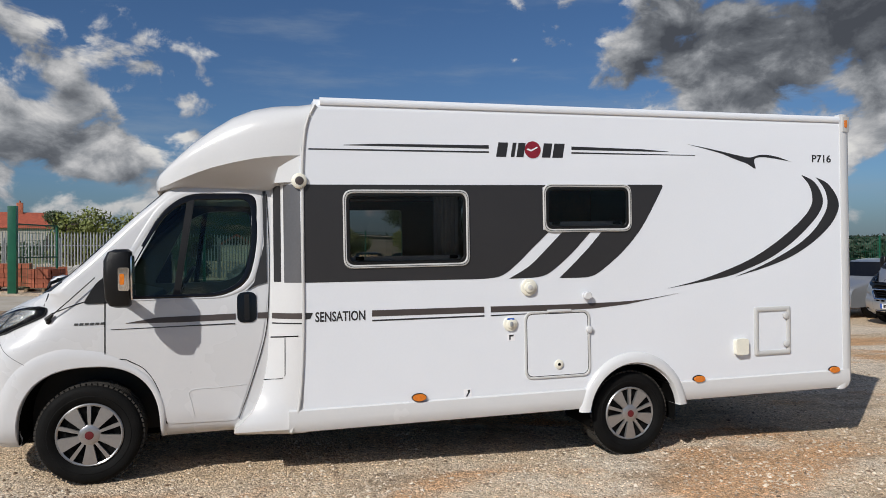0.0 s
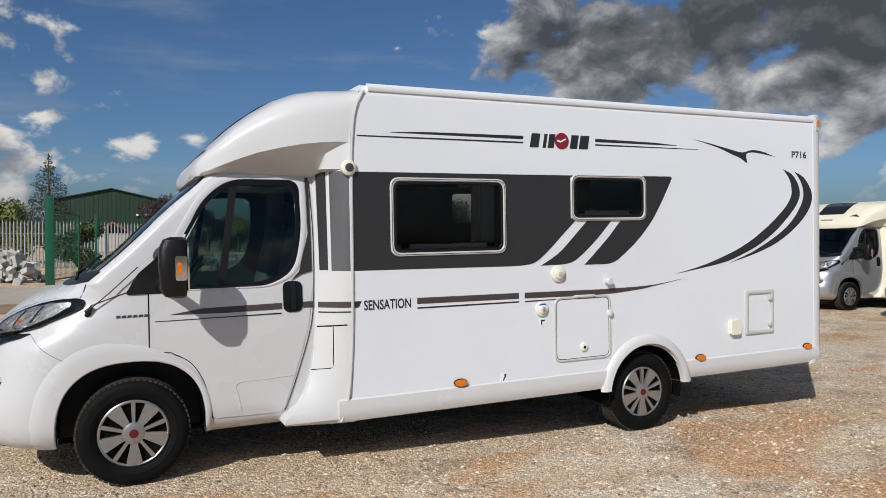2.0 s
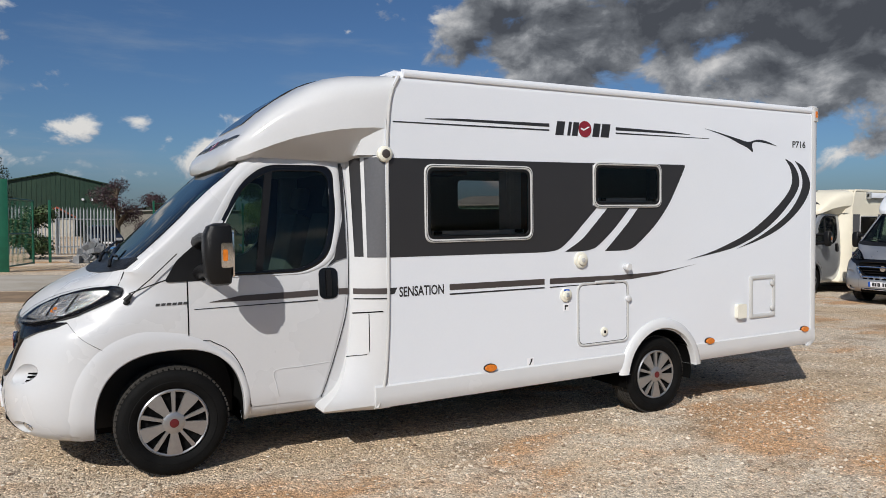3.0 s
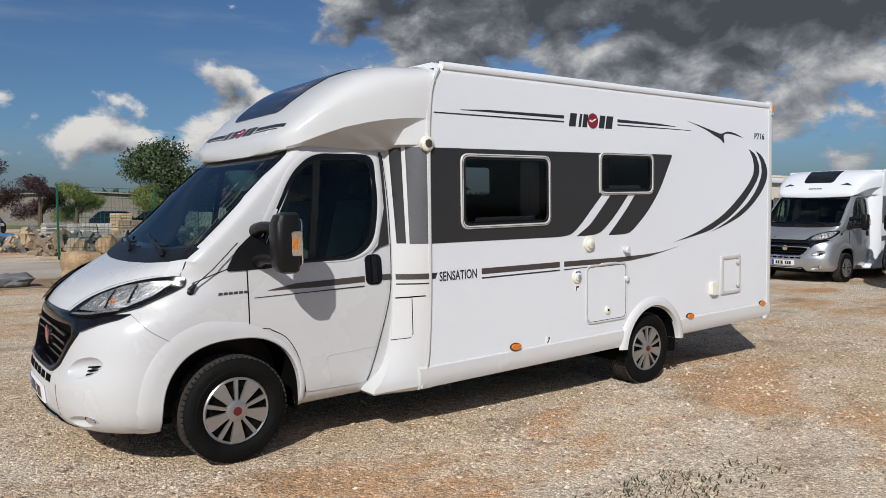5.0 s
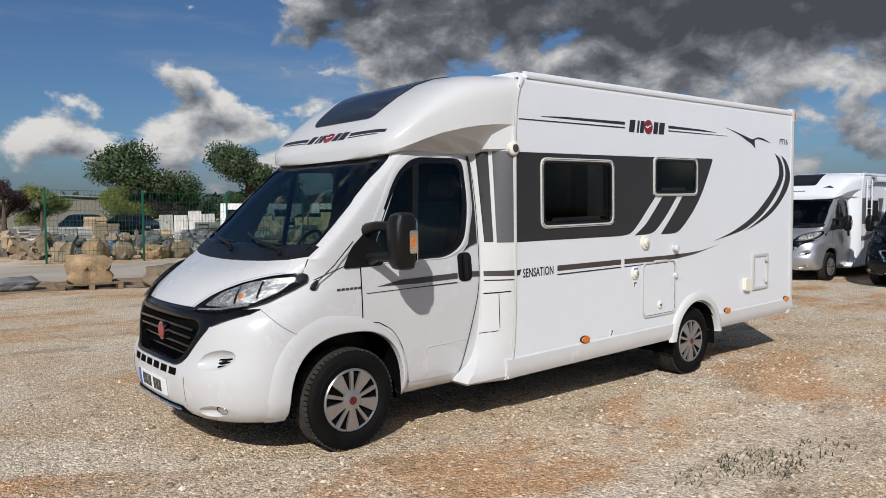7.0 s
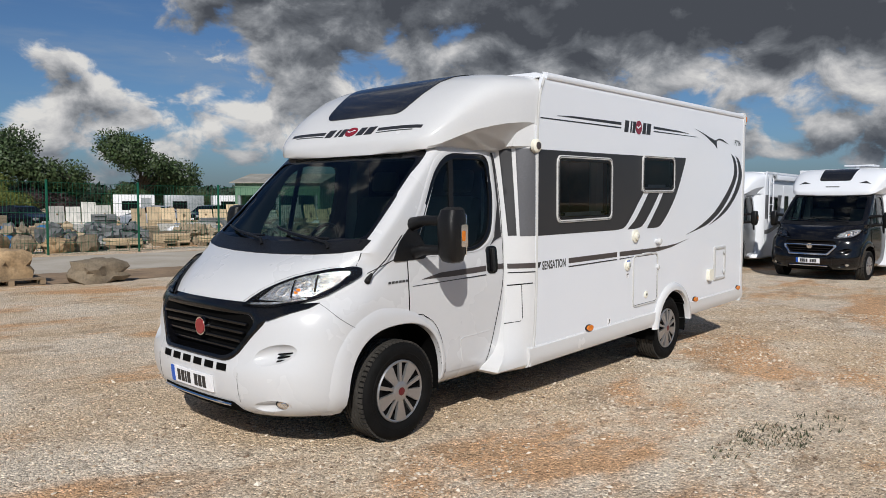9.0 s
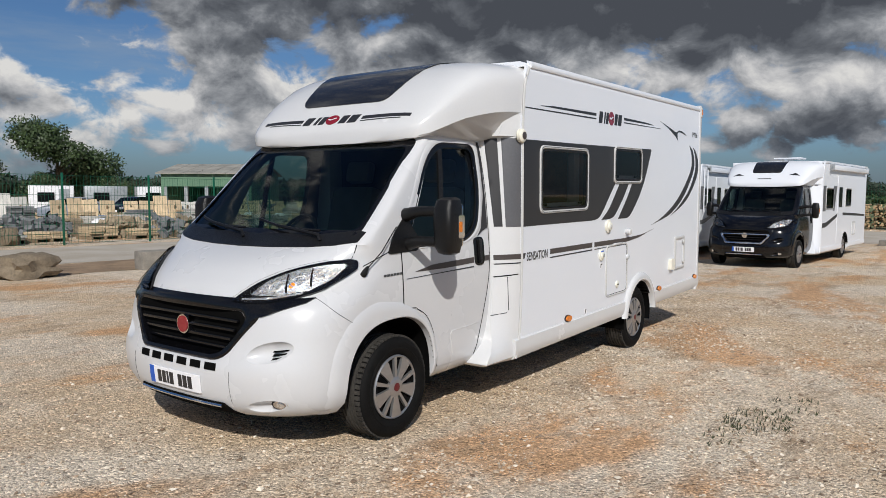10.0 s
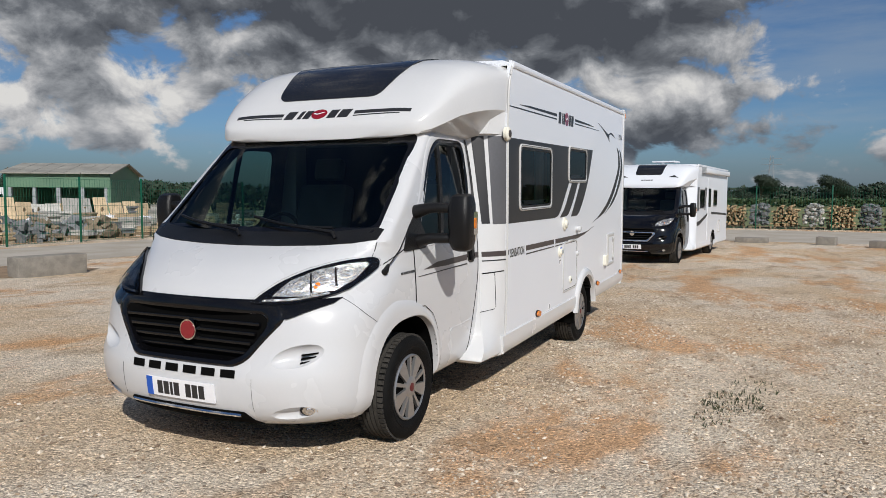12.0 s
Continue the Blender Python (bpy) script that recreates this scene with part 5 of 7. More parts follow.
def ground_material():
    m = bpy.data.materials.new("gravel_yard")
    m.use_nodes = True
    N = Nodes(m.node_tree)
    co = N.add("ShaderNodeTexCoord").outputs["Object"]
    warp = N.add("ShaderNodeTexNoise")
    warp.inputs["Scale"].default_value = 14
    N.link(co, warp.inputs["Vector"])
    bent = N.vmath("ADD", co, N.vmath("MULTIPLY", warp.outputs["Color"], (0.03, 0.03, 0.0)))

    def cells(scale):
        v = N.add("ShaderNodeTexVoronoi")
        v.inputs["Scale"].default_value = scale
        N.link(bent, v.inputs["Vector"])
        return v

    small, large = cells(95), cells(42)
    stretch = N.vmath("MULTIPLY", co, (0.55, 1.0, 1.0))
    # limestone fines, buff to pale grey, with rusty clay, dirt and worn streaks
    base = N.mix(N.step(N.noise(co, 0.35, 5, 0.6), 0.40, 0.60), (0.55, 0.42, 0.285), (0.62, 0.53, 0.42))
    base = N.mix(N.math("MULTIPLY", N.step(N.noise(stretch, 0.55, 5, 0.65), 0.50, 0.62), 0.85), base, (0.52, 0.295, 0.145))
    base = N.mix(N.math("MULTIPLY", N.step(N.noise(stretch, 1.3, 6, 0.7), 0.52, 0.68), 0.7), base, (0.31, 0.225, 0.145))
    base = N.mix(N.math("MULTIPLY", N.step(N.noise(co, 5.0, 6, 0.75), 0.54, 0.70), 0.6), base, (0.22, 0.165, 0.115))
    tone = N.add("ShaderNodeSeparateColor")
    N.link(large.outputs["Color"], tone.inputs[0])
    fine = N.add("ShaderNodeSeparateColor")
    N.link(small.outputs["Color"], fine.inputs[0])
    base = N.mix(0.8, base, N.ramp(fine.outputs[0], [(0.0, 0.5), (0.25, 0.85), (0.7, 1.1), (1.0, 1.6)]), "MULTIPLY")
    base = N.mix(0.8, base, N.ramp(tone.outputs[0], [(0.0, 0.55), (0.15, 0.9), (0.8, 1.05), (1.0, 1.45)]), "MULTIPLY")
    base = N.mix(1.0, base, N.ramp(N.noise(co, 60, 4, 0.7), [(0.30, 0.66), (0.5, 1.05), (0.7, 1.25)]), "MULTIPLY")
    p = N.add("ShaderNodeBsdfPrincipled")
    N.link(base, p.inputs["Base Color"])
    p.inputs["Roughness"].default_value = 0.95
    p.inputs["Specular IOR Level"].default_value = 0.15
    b = N.add("ShaderNodeBump")
    b.inputs["Strength"].default_value, b.inputs["Distance"].default_value = 0.8, 0.016
    h = N.math("ADD", N.math("MULTIPLY", large.outputs["Distance"], -0.9), N.math("MULTIPLY", small.outputs["Distance"], -0.6))
    N.link(N.math("ADD", h, N.math("MULTIPLY", tone.outputs[1], 0.35)), b.inputs["Height"])
    N.link(b.outputs[0], p.inputs["Normal"])
    N.link(p.outputs[0], N.add("ShaderNodeOutputMaterial").inputs[0])
    return m


def make_ground():
    bm = bmesh.new()
    ax = sorted({*np.round(np.linspace(-8, 14, 111), 3), *[-9, -11, -14, -18, -25, -40, -80, -200, -600, -2000], *[16, 18, 21, 25, 30, 36, 45, 60, 80, 120, 200, 500, 1200, 3000]})
    ay = sorted({*np.round(np.linspace(-8, 14, 111), 3), *[-9, -11, -14, -18, -25, -40, -80, -200, -600, -2000], *[16, 18, 21, 25, 30, 36, 45, 60, 80, 120, 200, 500, 1200, 3000]})
    grid = [[bm.verts.new((x, y, ground_z(x, y) + (0.012 * (noise.noise((x * 1.3, y * 1.3, 0)) + 0.5 * noise.noise((x * 4, y * 4, 2))) if abs(x - 3) < 11 and abs(y - 3) < 11 else 0))) for y in ay] for x in ax]
    for i in range(len(ax) - 1):
        for j in range(len(ay) - 1):
            bm.faces.new((grid[i][j], grid[i + 1][j], grid[i + 1][j + 1], grid[i][j + 1]))
    g = mesh_ob("ground", bm, ground_material(), smooth=60)
    return tagged(g, label="dusty tan gravel yard with reddish patches", category="ground", kind="structure")


make_ground()

# ---- other parked vehicles ----


def other_motorhome(x, y, paint, skin, trim, label, length=6.1, accent="black_vinyl", awning=False, dish=False, ladder=False, turn=0.0):
    van = thing("motorhome", label, "motorhome", None, "motorhomes parked in a row")
    cab_ob = make_cab(van, paint, badge_mat="chrome")
    part("grille_surround", ring_plate(round_poly([(-0.43, 0.59), (0.43, 0.59), (0.58, 0.80), (0.55, 0.84), (-0.55, 0.84), (-0.58, 0.80)], 0.05, 6), round_poly([(-0.40, 0.622), (0.40, 0.622), (0.525, 0.79), (0.505, 0.805), (-0.505, 0.805), (-0.525, 0.79)], 0.04, 6), on_front, 0.03, 0.045), M["chrome"], cab_ob, "chrome grille surround")
    make_fairing(van, skin)
    make_pillar(van, skin)
    W1, W2 = (1.75, 2.55, 1.40, 1.98), (3.9, 4.6, 1.45, 1.98)
    make_coach(van, skin, length, [W1, W2], (4.04, 0.34, 0.40))
    S = on_wall(1)
    for w in (W1, W2):
        window_unit("window", van, S, *w, M["glass_dark"], "dark caravan window")
        part("far_pane", plate(round_poly(rect(w[0] + 0.03, w[1] - 0.03, w[2] + 0.03, w[3] - 0.03), 0.05), on_wall(-1), 0.006, 0.0, 0.5), M["glass_dark"], van)
    for s in (1, -1):
        w = on_wall(s)
        for x0, x1 in ((1.325, 3.62), (4.47, length)):
            pr = ((-0.30, 0.262), (-0.05, 0.262), (0.012, 0.31), (0.018, 0.36), (0.012, 0.425), (-0.30, 0.435))
            part("skirt", loft(bmesh.new(), [[w(q, z, d) for d, z in pr] for q in (x0, x1)]), skin, van)
        part("roof_rail", loft(bmesh.new(), [[w(q, z, d) for d, z in ((-0.03, 2.668), (0.014, 2.655), (0.012, 2.61), (-0.03, 2.605))] for q in (1.56, length)]), skin, van)
    part("roof_window", plate(round_poly([(-0.36, 0.66), (0.36, 0.66), (0.40, 1.2), (-0.40, 1.2)], 0.07), on_fairing, 0.01, 0.006, 0.08), M["solar"], van, "dark roof window")
    for k in range(5):
        part("maker_mark_bar", plate(rect(-0.16 + 0.065 * k, -0.11 + 0.065 * k, 0.50, 0.53), on_fairing, 0.002, 0.002, 0.06), M["silver_decal"], van)
    for s in (1, -1):
        part("nose_swoosh", plate([(s * 0.55, 0.60), (s * 0.82, 0.60), (s * 0.70, 0.66)], on_fairing, 0.002, 0.003, 0.06), M["black_vinyl"], van)
    a = spline([(1.46, 1.05), (1.9, 1.08), (2.7, 1.22), (3.5, 1.30), (length - 0.1, 1.20)], 5)
    b = spline([(1.46, 0.93), (1.9, 0.96), (2.7, 1.12), (3.5, 1.22), (length - 0.1, 1.14)], 5)
    band_line(S, a, b, trim, "side_swoosh", van, 0.002, 0.5)
    band_line(S, [(1.46, 2.02), (1.76, 2.02)], [(1.46, 1.36), (1.76, 1.36)], M["silver_decal"], "window_band", van, 0.001, 0.6)
    band_line(S, [(2.54, 2.02), (2.9, 2.02)], [(2.54, 1.36), (2.7, 1.36)], M["silver_decal"], "window_band", van, 0.001, 0.6)
    door = part("entrance_door", plate(round_poly(rect(3.0, 3.62, 0.45, 2.30), 0.06), S, 0.012, 0.008, 0.6), skin, van, "habitation door")
    part("door_window", plate(round_poly(rect(3.12, 3.50, 1.45, 2.0), 0.05), S, 0.006, 0.013, 0.5), M["gloss_black"], door)
    part("service_flap", ring_plate(round_poly(rect(4.85, 5.25, 0.62, 1.02), 0.02), round_poly(rect(4.89, 5.21, 0.66, 0.98), 0.015), S, 0.02, 0.014), M["ivory_white"], van)
    part("rear_wall", boxed(length - 0.01, length + 0.05, 0.05, 2 * YC - 0.05, 0.27, 2.67, 0.02), skin, van)
    part("chassis", boxed(1.2, length - 0.2, 0.35, 2 * YC - 0.35, 0.25, 0.48), M["dark_gap"], van)
    if awning:
        aw = part("awning_case", boxed(2.0, length - 0.3, -0.11, 0.0, 2.44, 2.58, 0.03), M["wall_white"], van, "white awning case")
        for q in (2.0, length - 0.34):
            part("awning_end", boxed(q, q + 0.04, -0.12, 0.0, 2.42, 2.60, 0.01), M["galv"], aw)
    if dish:
        d = part("roof_dish", boxed(2.2, 2.75, YC - 0.4, YC + 0.3, 2.76, 2.80, 0.02, Matrix.Translation((0, 0, 0))), M["wall_white"], van, "folded white roof dish")
        part("dish_arm", tube(bmesh.new(), [(2.3, YC, 2.66), (2.3, YC, 2.78)], 0.04, 8), M["wall_white"], d)
    if ladder:
        ld = tube(bmesh.new(), [(1.62, -0.05, 1.30), (1.62, -0.05, 2.5)], 0.018, 6)
        tube(ld, [(1.95, -0.05, 1.30), (1.95, -0.05, 2.5)], 0.018, 6)
        for k in range(4):
            tube(ld, [(1.62, -0.05, 1.45 + 0.3 * k), (1.95, -0.05, 1.45 + 0.3 * k)], 0.014, 6)
        part("side_ladder", ld, M["wall_white"], van, "white bed ladder fixed to the side")
    roofbox = part("roof_vent", boxed(3.2, 3.75, YC - 0.3, YC + 0.3, 2.66, 2.74, 0.03), M["wall_white"], van)
    for wx, wz in ((0.012, 0.34), (4.035, 0.34)):
        wheel("wheel", van, wx, 0.150 if wx < 1 else 0.062, wz, 1)
        wheel("wheel", van, wx, 2 * YC - (0.150 if wx < 1 else 0.062), wz, -1)
    van.matrix_world = pose(x, y, ground_z(x + 2, y), 0, 0, turn)
    return van


other_motorhome(15.62, 0.22, M["black_paint"], M["wall_white"], M["black_vinyl"], "white motorhome with a glossy black cab, parked on gravel", 6.6, turn=-5, awning=True, dish=True)
other_motorhome(15.85, 3.25, M["silver_paint"], M["wall_white"], M["silver_decal"], "white motorhome with a silver cab and side ladder", 6.3, awning=True, ladder=True)
other_motorhome(15.95, 6.6, M["silver_paint"], M["cream"], M["blue_decal"], "cream motorhome with a silver cab and navy swoosh", 6.3, awning=True)

CAR_SIDE = [(0.0, 0.28), (0.0, 0.62), (0.08, 0.78), (0.95, 0.98), (1.55, 1.42), (2.2, 1.52), (3.2, 1.46), (3.95, 1.02), (4.3, 0.94), (4.32, 0.32)]


def make_car(x, y, rz, paint, label, plate_mat):
    car = thing("car", label, "car", on_ground(x, y, rz), "cars standing in the yards")
    body = bmesh.new()
    half = 0.88
    prof = round_poly(CAR_SIDE, [0.05, 0.1, 0.1, 0.3, 0.3, 0.5, 0.4, 0.3, 0.1, 0.05], 4)
    rings = []
    for f in (-1, -0.96, -0.8, 0, 0.8, 0.96, 1):
        k = {1: 0.93, 0.96: 0.985}.get(abs(f), 1.0)
        rings.append([(q[0] * 1.0 if 0.3 < q[1] < 1.0 else q[0], f * half * (1 - 0.22 * max(0, q[1] - 0.95) / 0.55), 0.28 + (q[1] - 0.28) * k) for q in prof])
    loft(body, rings)
    b = part("body", body, paint, car, smooth=45)
    def side(s):
        return lambda u, v, d: Vector((u, s * (half * (1 - 0.22 * max(0, v - 0.95) / 0.55) + d), v))
    for s in (1, -1):
        for poly in ([(1.12, 1.0), (1.95, 1.0), (1.95, 1.42), (1.62, 1.38)], [(2.02, 1.0), (2.85, 1.0), (2.9, 1.40), (2.02, 1.43)], [(2.95, 1.02), (3.65, 1.05), (3.2, 1.37), (3.0, 1.39)]):
            part("window", plate(round_poly(poly, 0.04), side(s), 0.004, 0.004, 0.4), M["gloss_black"], b)
    part("windscreen", plate(round_poly(rect(-0.66, 0.66, 0.08, 0.92), 0.06), lambda u, v, d: Vector((0.98 + 0.57 * v - d, u, 1.0 + 0.44 * v + d)), 0.01, 0.012, 0.4), M["gloss_black"], b)
    part("rear_window", plate(round_poly(rect(-0.62, 0.62, 0.1, 0.9), 0.06), lambda u, v, d: Vector((3.93 - 0.7 * v + d, u, 1.04 + 0.42 * v + d)), 0.01, 0.012, 0.4), M["gloss_black"], b)
    for s in (1, -1):
        part("headlamp", plate(round_poly(rect(s * 0.62 - 0.18, s * 0.62 + 0.18, 0.60, 0.76), 0.04), lambda u, v, d: Vector((0.05 - d, u, v)), 0.06, 0.05, 0.3), M["lamp_chrome"], b)
        part("tail_lamp", plate(round_poly(rect(s * 0.70 - 0.12, s * 0.70 + 0.12, 0.70, 0.95), 0.03), lambda u, v, d: Vector((4.28 + d, u, v)), 0.05, 0.035, 0.3), M["red"], b)
    part("grille", plate(round_poly(rect(-0.42, 0.42, 0.42, 0.60), 0.04), lambda u, v, d: Vector((-d, u, v)), 0.02, 0.015, 0.3), M["gloss_black"], b)
    for q, sgn in ((0.0, -1), (4.31, 1)):
        pl = part("number_plate", plate(rect(-0.26, 0.26, 0.42 if sgn < 0 else 0.62, 0.53 if sgn < 0 else 0.73), lambda u, v, d: Vector((q + sgn * d, u, v)), 0.02, 0.022, 0.3), M["plate_white"] if sgn < 0 else plate_mat, b)
    for q in (0.82, 3.45):
        for s in (1, -1):
            w = part("wheel", lathe(bmesh.new(), [(0.2, 0.0), (0.31, -0.01), (0.32, 0.03), (0.32, 0.17), (0.30, 0.2), (0.1, 0.2)], 28), M["rubber"], car)
            w.matrix_local = pose(q, -s * 0.90, 0.32, 0, 0, 0 if s > 0 else 180)
            part("rim", lathe(bmesh.new(), [(0.21, 0.01), (0.21, -0.015), (0.18, 0.0), (0.05, -0.012)], 24), M["wheel_silver"], w)
    return car


make_car(15.6, 10.4, 4, M["silver_paint"], "silver-grey hatchback parked beside the motorhomes", M["plate_yellow"])
make_car(2.2, 43.0, 95, M["black_paint"], "black car parked behind the palisade gate", M["plate_yellow"])
make_car(10.2, 45.5, 100, M["black_paint"], "dark car among the stone stacks", M["plate_yellow"])
make_car(13.2, 44.0, 110, M["black_paint"], "dark car among the stone stacks", M["plate_yellow"])
make_car(18.6, 46.0, -20, M["silver_paint"], "silver car parked under the trees", M["plate_yellow"])
make_car(24.5, 47.0, 20, M["black_paint"], "dark blue car beside wrapped goods", M["plate_yellow"])

# ---- lane ----


def strip(x0, x1, y0, y1, nx, ny, lift, mat, name, label):
    bm = bmesh.new()
    g = [[bm.verts.new((x, y, ground_z(x, y) + lift)) for y in np.linspace(y0, y1, ny)] for x in np.linspace(x0, x1, nx)]
    for i in range(nx - 1):
        for j in range(ny - 1):
            bm.faces.new((g[i][j], g[i + 1][j], g[i + 1][j + 1], g[i][j + 1]))
    return tagged(mesh_ob(name, bm, mat), label=label, category="lane", kind="structure")


M["lane"] = material("dusty_concrete", (0.40, 0.345, 0.27), 0.95, vary=0.16, scale=0.7, bump=0.3, bump_scale=40, second=(0.46, 0.42, 0.36))
strip(-60, 37.5, 14.6, 20.3, 60, 4, 0.006, M["lane"], "road", "pale dusty concrete lane along the fence")
strip(27.0, 37.5, -60, 14.6, 8, 12, 0.006, M["lane"], "road", "pale dusty concrete lane along the fence")
M["soil"] = material("bare_brown_soil", (0.24, 0.165, 0.10), 0.95, vary=0.3, scale=1.5, bump=0.8, bump_scale=14)
SOIL = strip(-14, 7.5, 12.1, 14.4, 60, 7, 0.008, M["soil"], "verge", "bare brown soil verge beside the lane")
for v in SOIL.data.vertices:
    v.co.y += 0.35 * noise.noise((v.co.x * 0.5, v.co.y, 0))
    v.co.z += 0.05 * max(0, noise.noise((v.co.x * 1.2, v.co.y * 2, 3))) if 13.0 < v.co.y < 14.3 else 0
strip(41.5, 400, -300, 120, 12, 12, 0.02, M["field"], "field", "rough green field beyond the fence")
strip(-300, 41.0, 60, 400, 12, 12, 0.02, M["field"], "field", "rough green field behind the yard")

# ---- fences ----


def mesh_fence(points, label, height=2.4, post=0.06):
    fence = thing("mesh_fence", label, "fence")
    post_bm = boxed(-post / 2, post / 2, -post / 2, post / 2, -0.1, height, 0.008)
    first = part("post", post_bm, M["green_paint"], fence)
    first.location = (points[0][0], points[0][1], ground_z(*points[0]))
    for p in points[1:]:
        o = new("post", first.data)
        o.parent = fence
        o.location = (p[0], p[1], ground_z(*p))
    for a, b in zip(points, points[1:]):
        bm = bmesh.new()
        va, vb = Vector((*a, ground_z(*a))), Vector((*b, ground_z(*b)))
        n = 26
        for k in range(1, n):
            p = va.lerp(vb, k / n)
            box(bm, p.x - 0.0035, p.x + 0.0035, p.y - 0.0035, p.y + 0.0035, p.z + 0.05, p.z + height - 0.08)
        for k in range(8):
            z = 0.06 + k * (height - 0.15) / 7
            tube(bm, [va + Vector((0, 0, z)), vb + Vector((0, 0, z))], 0.006, 4)
        part("mesh_panel", bm, M["green_paint"], fence, smooth=0)
    return fence


mesh_fence([(x, 21.2) for x in (2.3, 5.25, 8.2, 11.3, 14.1, 16.9, 19.9, 22.9, 25.9, 28.9, 31.9, 34.9, 37.9)], "green welded mesh fence along the lane")
mesh_fence([(39.2, y) for y in (21.0, 17.5, 14.0, 10.3, 6.6, 2.9, -0.8, -4.5, -8.2, -11.9, -15.6)], "green welded mesh fence in front of log stacks")


def make_gate(gx, gy):
    gate = thing("yard_gate", "green steel yard gate standing open", "gate", on_ground(gx, gy), "yard gates")
    part("gate_post", boxed(-0.13, 0.13, -0.13, 0.13, -0.05, 2.95, 0.012), M["green_paint"], gate)
    leaf = bmesh.new()
    e = Vector((0.75, 2.6, 0))
    for z in (0.15, 1.2, 2.35):
        tube(leaf, [(0, 0.13, z), (e.x, e.y, z)], 0.03, 6)
    tube(leaf, [(e.x, e.y, 0.12), (e.x, e.y, 2.38)], 0.04, 6)
    leaf_ob = part("gate_leaf", leaf, M["green_paint"], gate)
    w = bmesh.new()
    for k in range(1, 24):
        p = Vector((0, 0.13, 0)).lerp(e, k / 24)
        box(w, p.x - 0.004, p.x + 0.004, p.y - 0.004, p.y + 0.004, 0.15, 2.35)
    for k in range(9):
        tube(w, [(0, 0.13, 0.3 + 0.25 * k), (e.x, e.y, 0.3 + 0.25 * k)], 0.004, 4)
    part("gate_mesh", w, M["green_paint"], leaf_ob, smooth=0)


def lone_post():
    p2 = thing("fence_post", "slim green steel fence post", "post", on_ground(-0.8, 28.2))
    part("post", boxed(-0.05, 0.05, -0.05, 0.05, -0.05, 2.5, 0.008), M["green_paint"], p2)


make_gate(-2.05, 22.1)
make_gate(-6.6, 22.0)
lone_post()


SHARED = {}


def shared(key, maker):
    if key not in SHARED:
        me = bpy.data.meshes.new(key)
        bm = maker()
        bm.normal_update()
        bm.to_mesh(me)
        bm.free()
        SHARED[key] = me
    return SHARED[key]


def piece(name, key, maker, mat, parent, m):
    """One of many alike pieces that share a mesh."""
    me = shared(key + mat.name, maker)
    if not me.materials:
        me.materials.append(mat)
    o = new(name, me)
    o.parent = parent
    o.matrix_local = m
    return o


def add_pallet(st):
    """The boards and bearers of a pallet."""
    for k in range(5):
        piece("pallet_board", "pallet_board", lambda: boxed(-0.6, 0.6, 0, 0.12, 0.11, 0.135), M["timber"], st, Matrix.Translation((0, -0.5 + 0.22 * k, 0)))
    for q in (-0.55, 0, 0.55):
        piece("pallet_bearer", "pallet_bearer", lambda: boxed(-0.05, 0.05, -0.5, 0.5, 0.0, 0.108), M["timber"], st, Matrix.Translation((q, 0, 0)))


def make_pale():
    bm = bmesh.new()
    prof = [(-0.035, 0.0), (0.0, -0.02), (0.035, 0.0), (0.035, 0.004), (0.0, -0.014), (-0.035, 0.004)]
    loft(bm, [[(dx * w, dy, z) for dx, dy in prof] for z, w in ((0.05, 1), (2.25, 1), (2.42, 0.15))])
    return bm


def palisade(x0, y0, x1, y1, panels):
    fence = thing("palisade_fence", "grey galvanised steel palisade fence", "fence")
    a, b = Vector((x0, y0, 0)), Vector((x1, y1, 0))
    for k in range(panels):
        p, q = a.lerp(b, k / panels), a.lerp(b, (k + 1) / panels)
        n = 17
        for j in range(n):
            c = p.lerp(q, (j + 0.5) / n)
            piece("pale", "pale", make_pale, M["galv"], fence, Matrix.Translation((c.x, c.y, ground_z(c.x, c.y))))
        for z in (0.4, 1.8):
            part("rail", tube(bmesh.new(), [(p.x, p.y + 0.05, z), (q.x, q.y + 0.05, z)], 0.03, 4), M["galv"], fence)
        part("post", boxed(p.x - 0.05, p.x + 0.05, p.y + 0.08, p.y + 0.18, -0.2, 2.2), M["galv"], fence)


palisade(-30, 38.0, 2.2, 36.2, 12)

# ---- stone, pallets, rubble ----


def rock_mesh(seed, sx, sy, sz, rough=0.36, blocky=0.35, sub=2):
    bm = bmesh.new()
    bmesh.ops.create_icosphere(bm, subdivisions=sub, radius=1.0)
    for v in bm.verts:
        d = v.co.normalized()
        m = max(abs(d.x), abs(d.y), abs(d.z))
        r = 1 + blocky * (0.75 / m - 0.85) * 1.6 + rough * noise.noise(d * 1.7 + Vector((seed * 3.1, seed * 1.7, 0))) + rough * 0.4 * noise.noise(d * 4 + Vector((seed, 0, 5)))
        v.co = Vector((d.x * r * sx / 2, d.y * r * sy / 2, d.z * r * sz / 2 + sz * 0.46))
    return bm


def make_rock(name, x, y, rz, size, seed, mat, label, blocky=0.35):
    bm = rock_mesh(seed, *size, blocky=blocky, sub=3)
    return tagged(mesh_ob(name, bm, mat, smooth=38), label=label, category="rock"), None


def put_rock(x, y, rz, size, seed, mat, label, blocky=0.35, name="boulder", dz=0.0):
    ob, _ = make_rock(name, x, y, rz, size, seed, mat, label, blocky)
    ob.matrix_world = on_ground(x, y, rz, -0.03 + dz)
    return ob


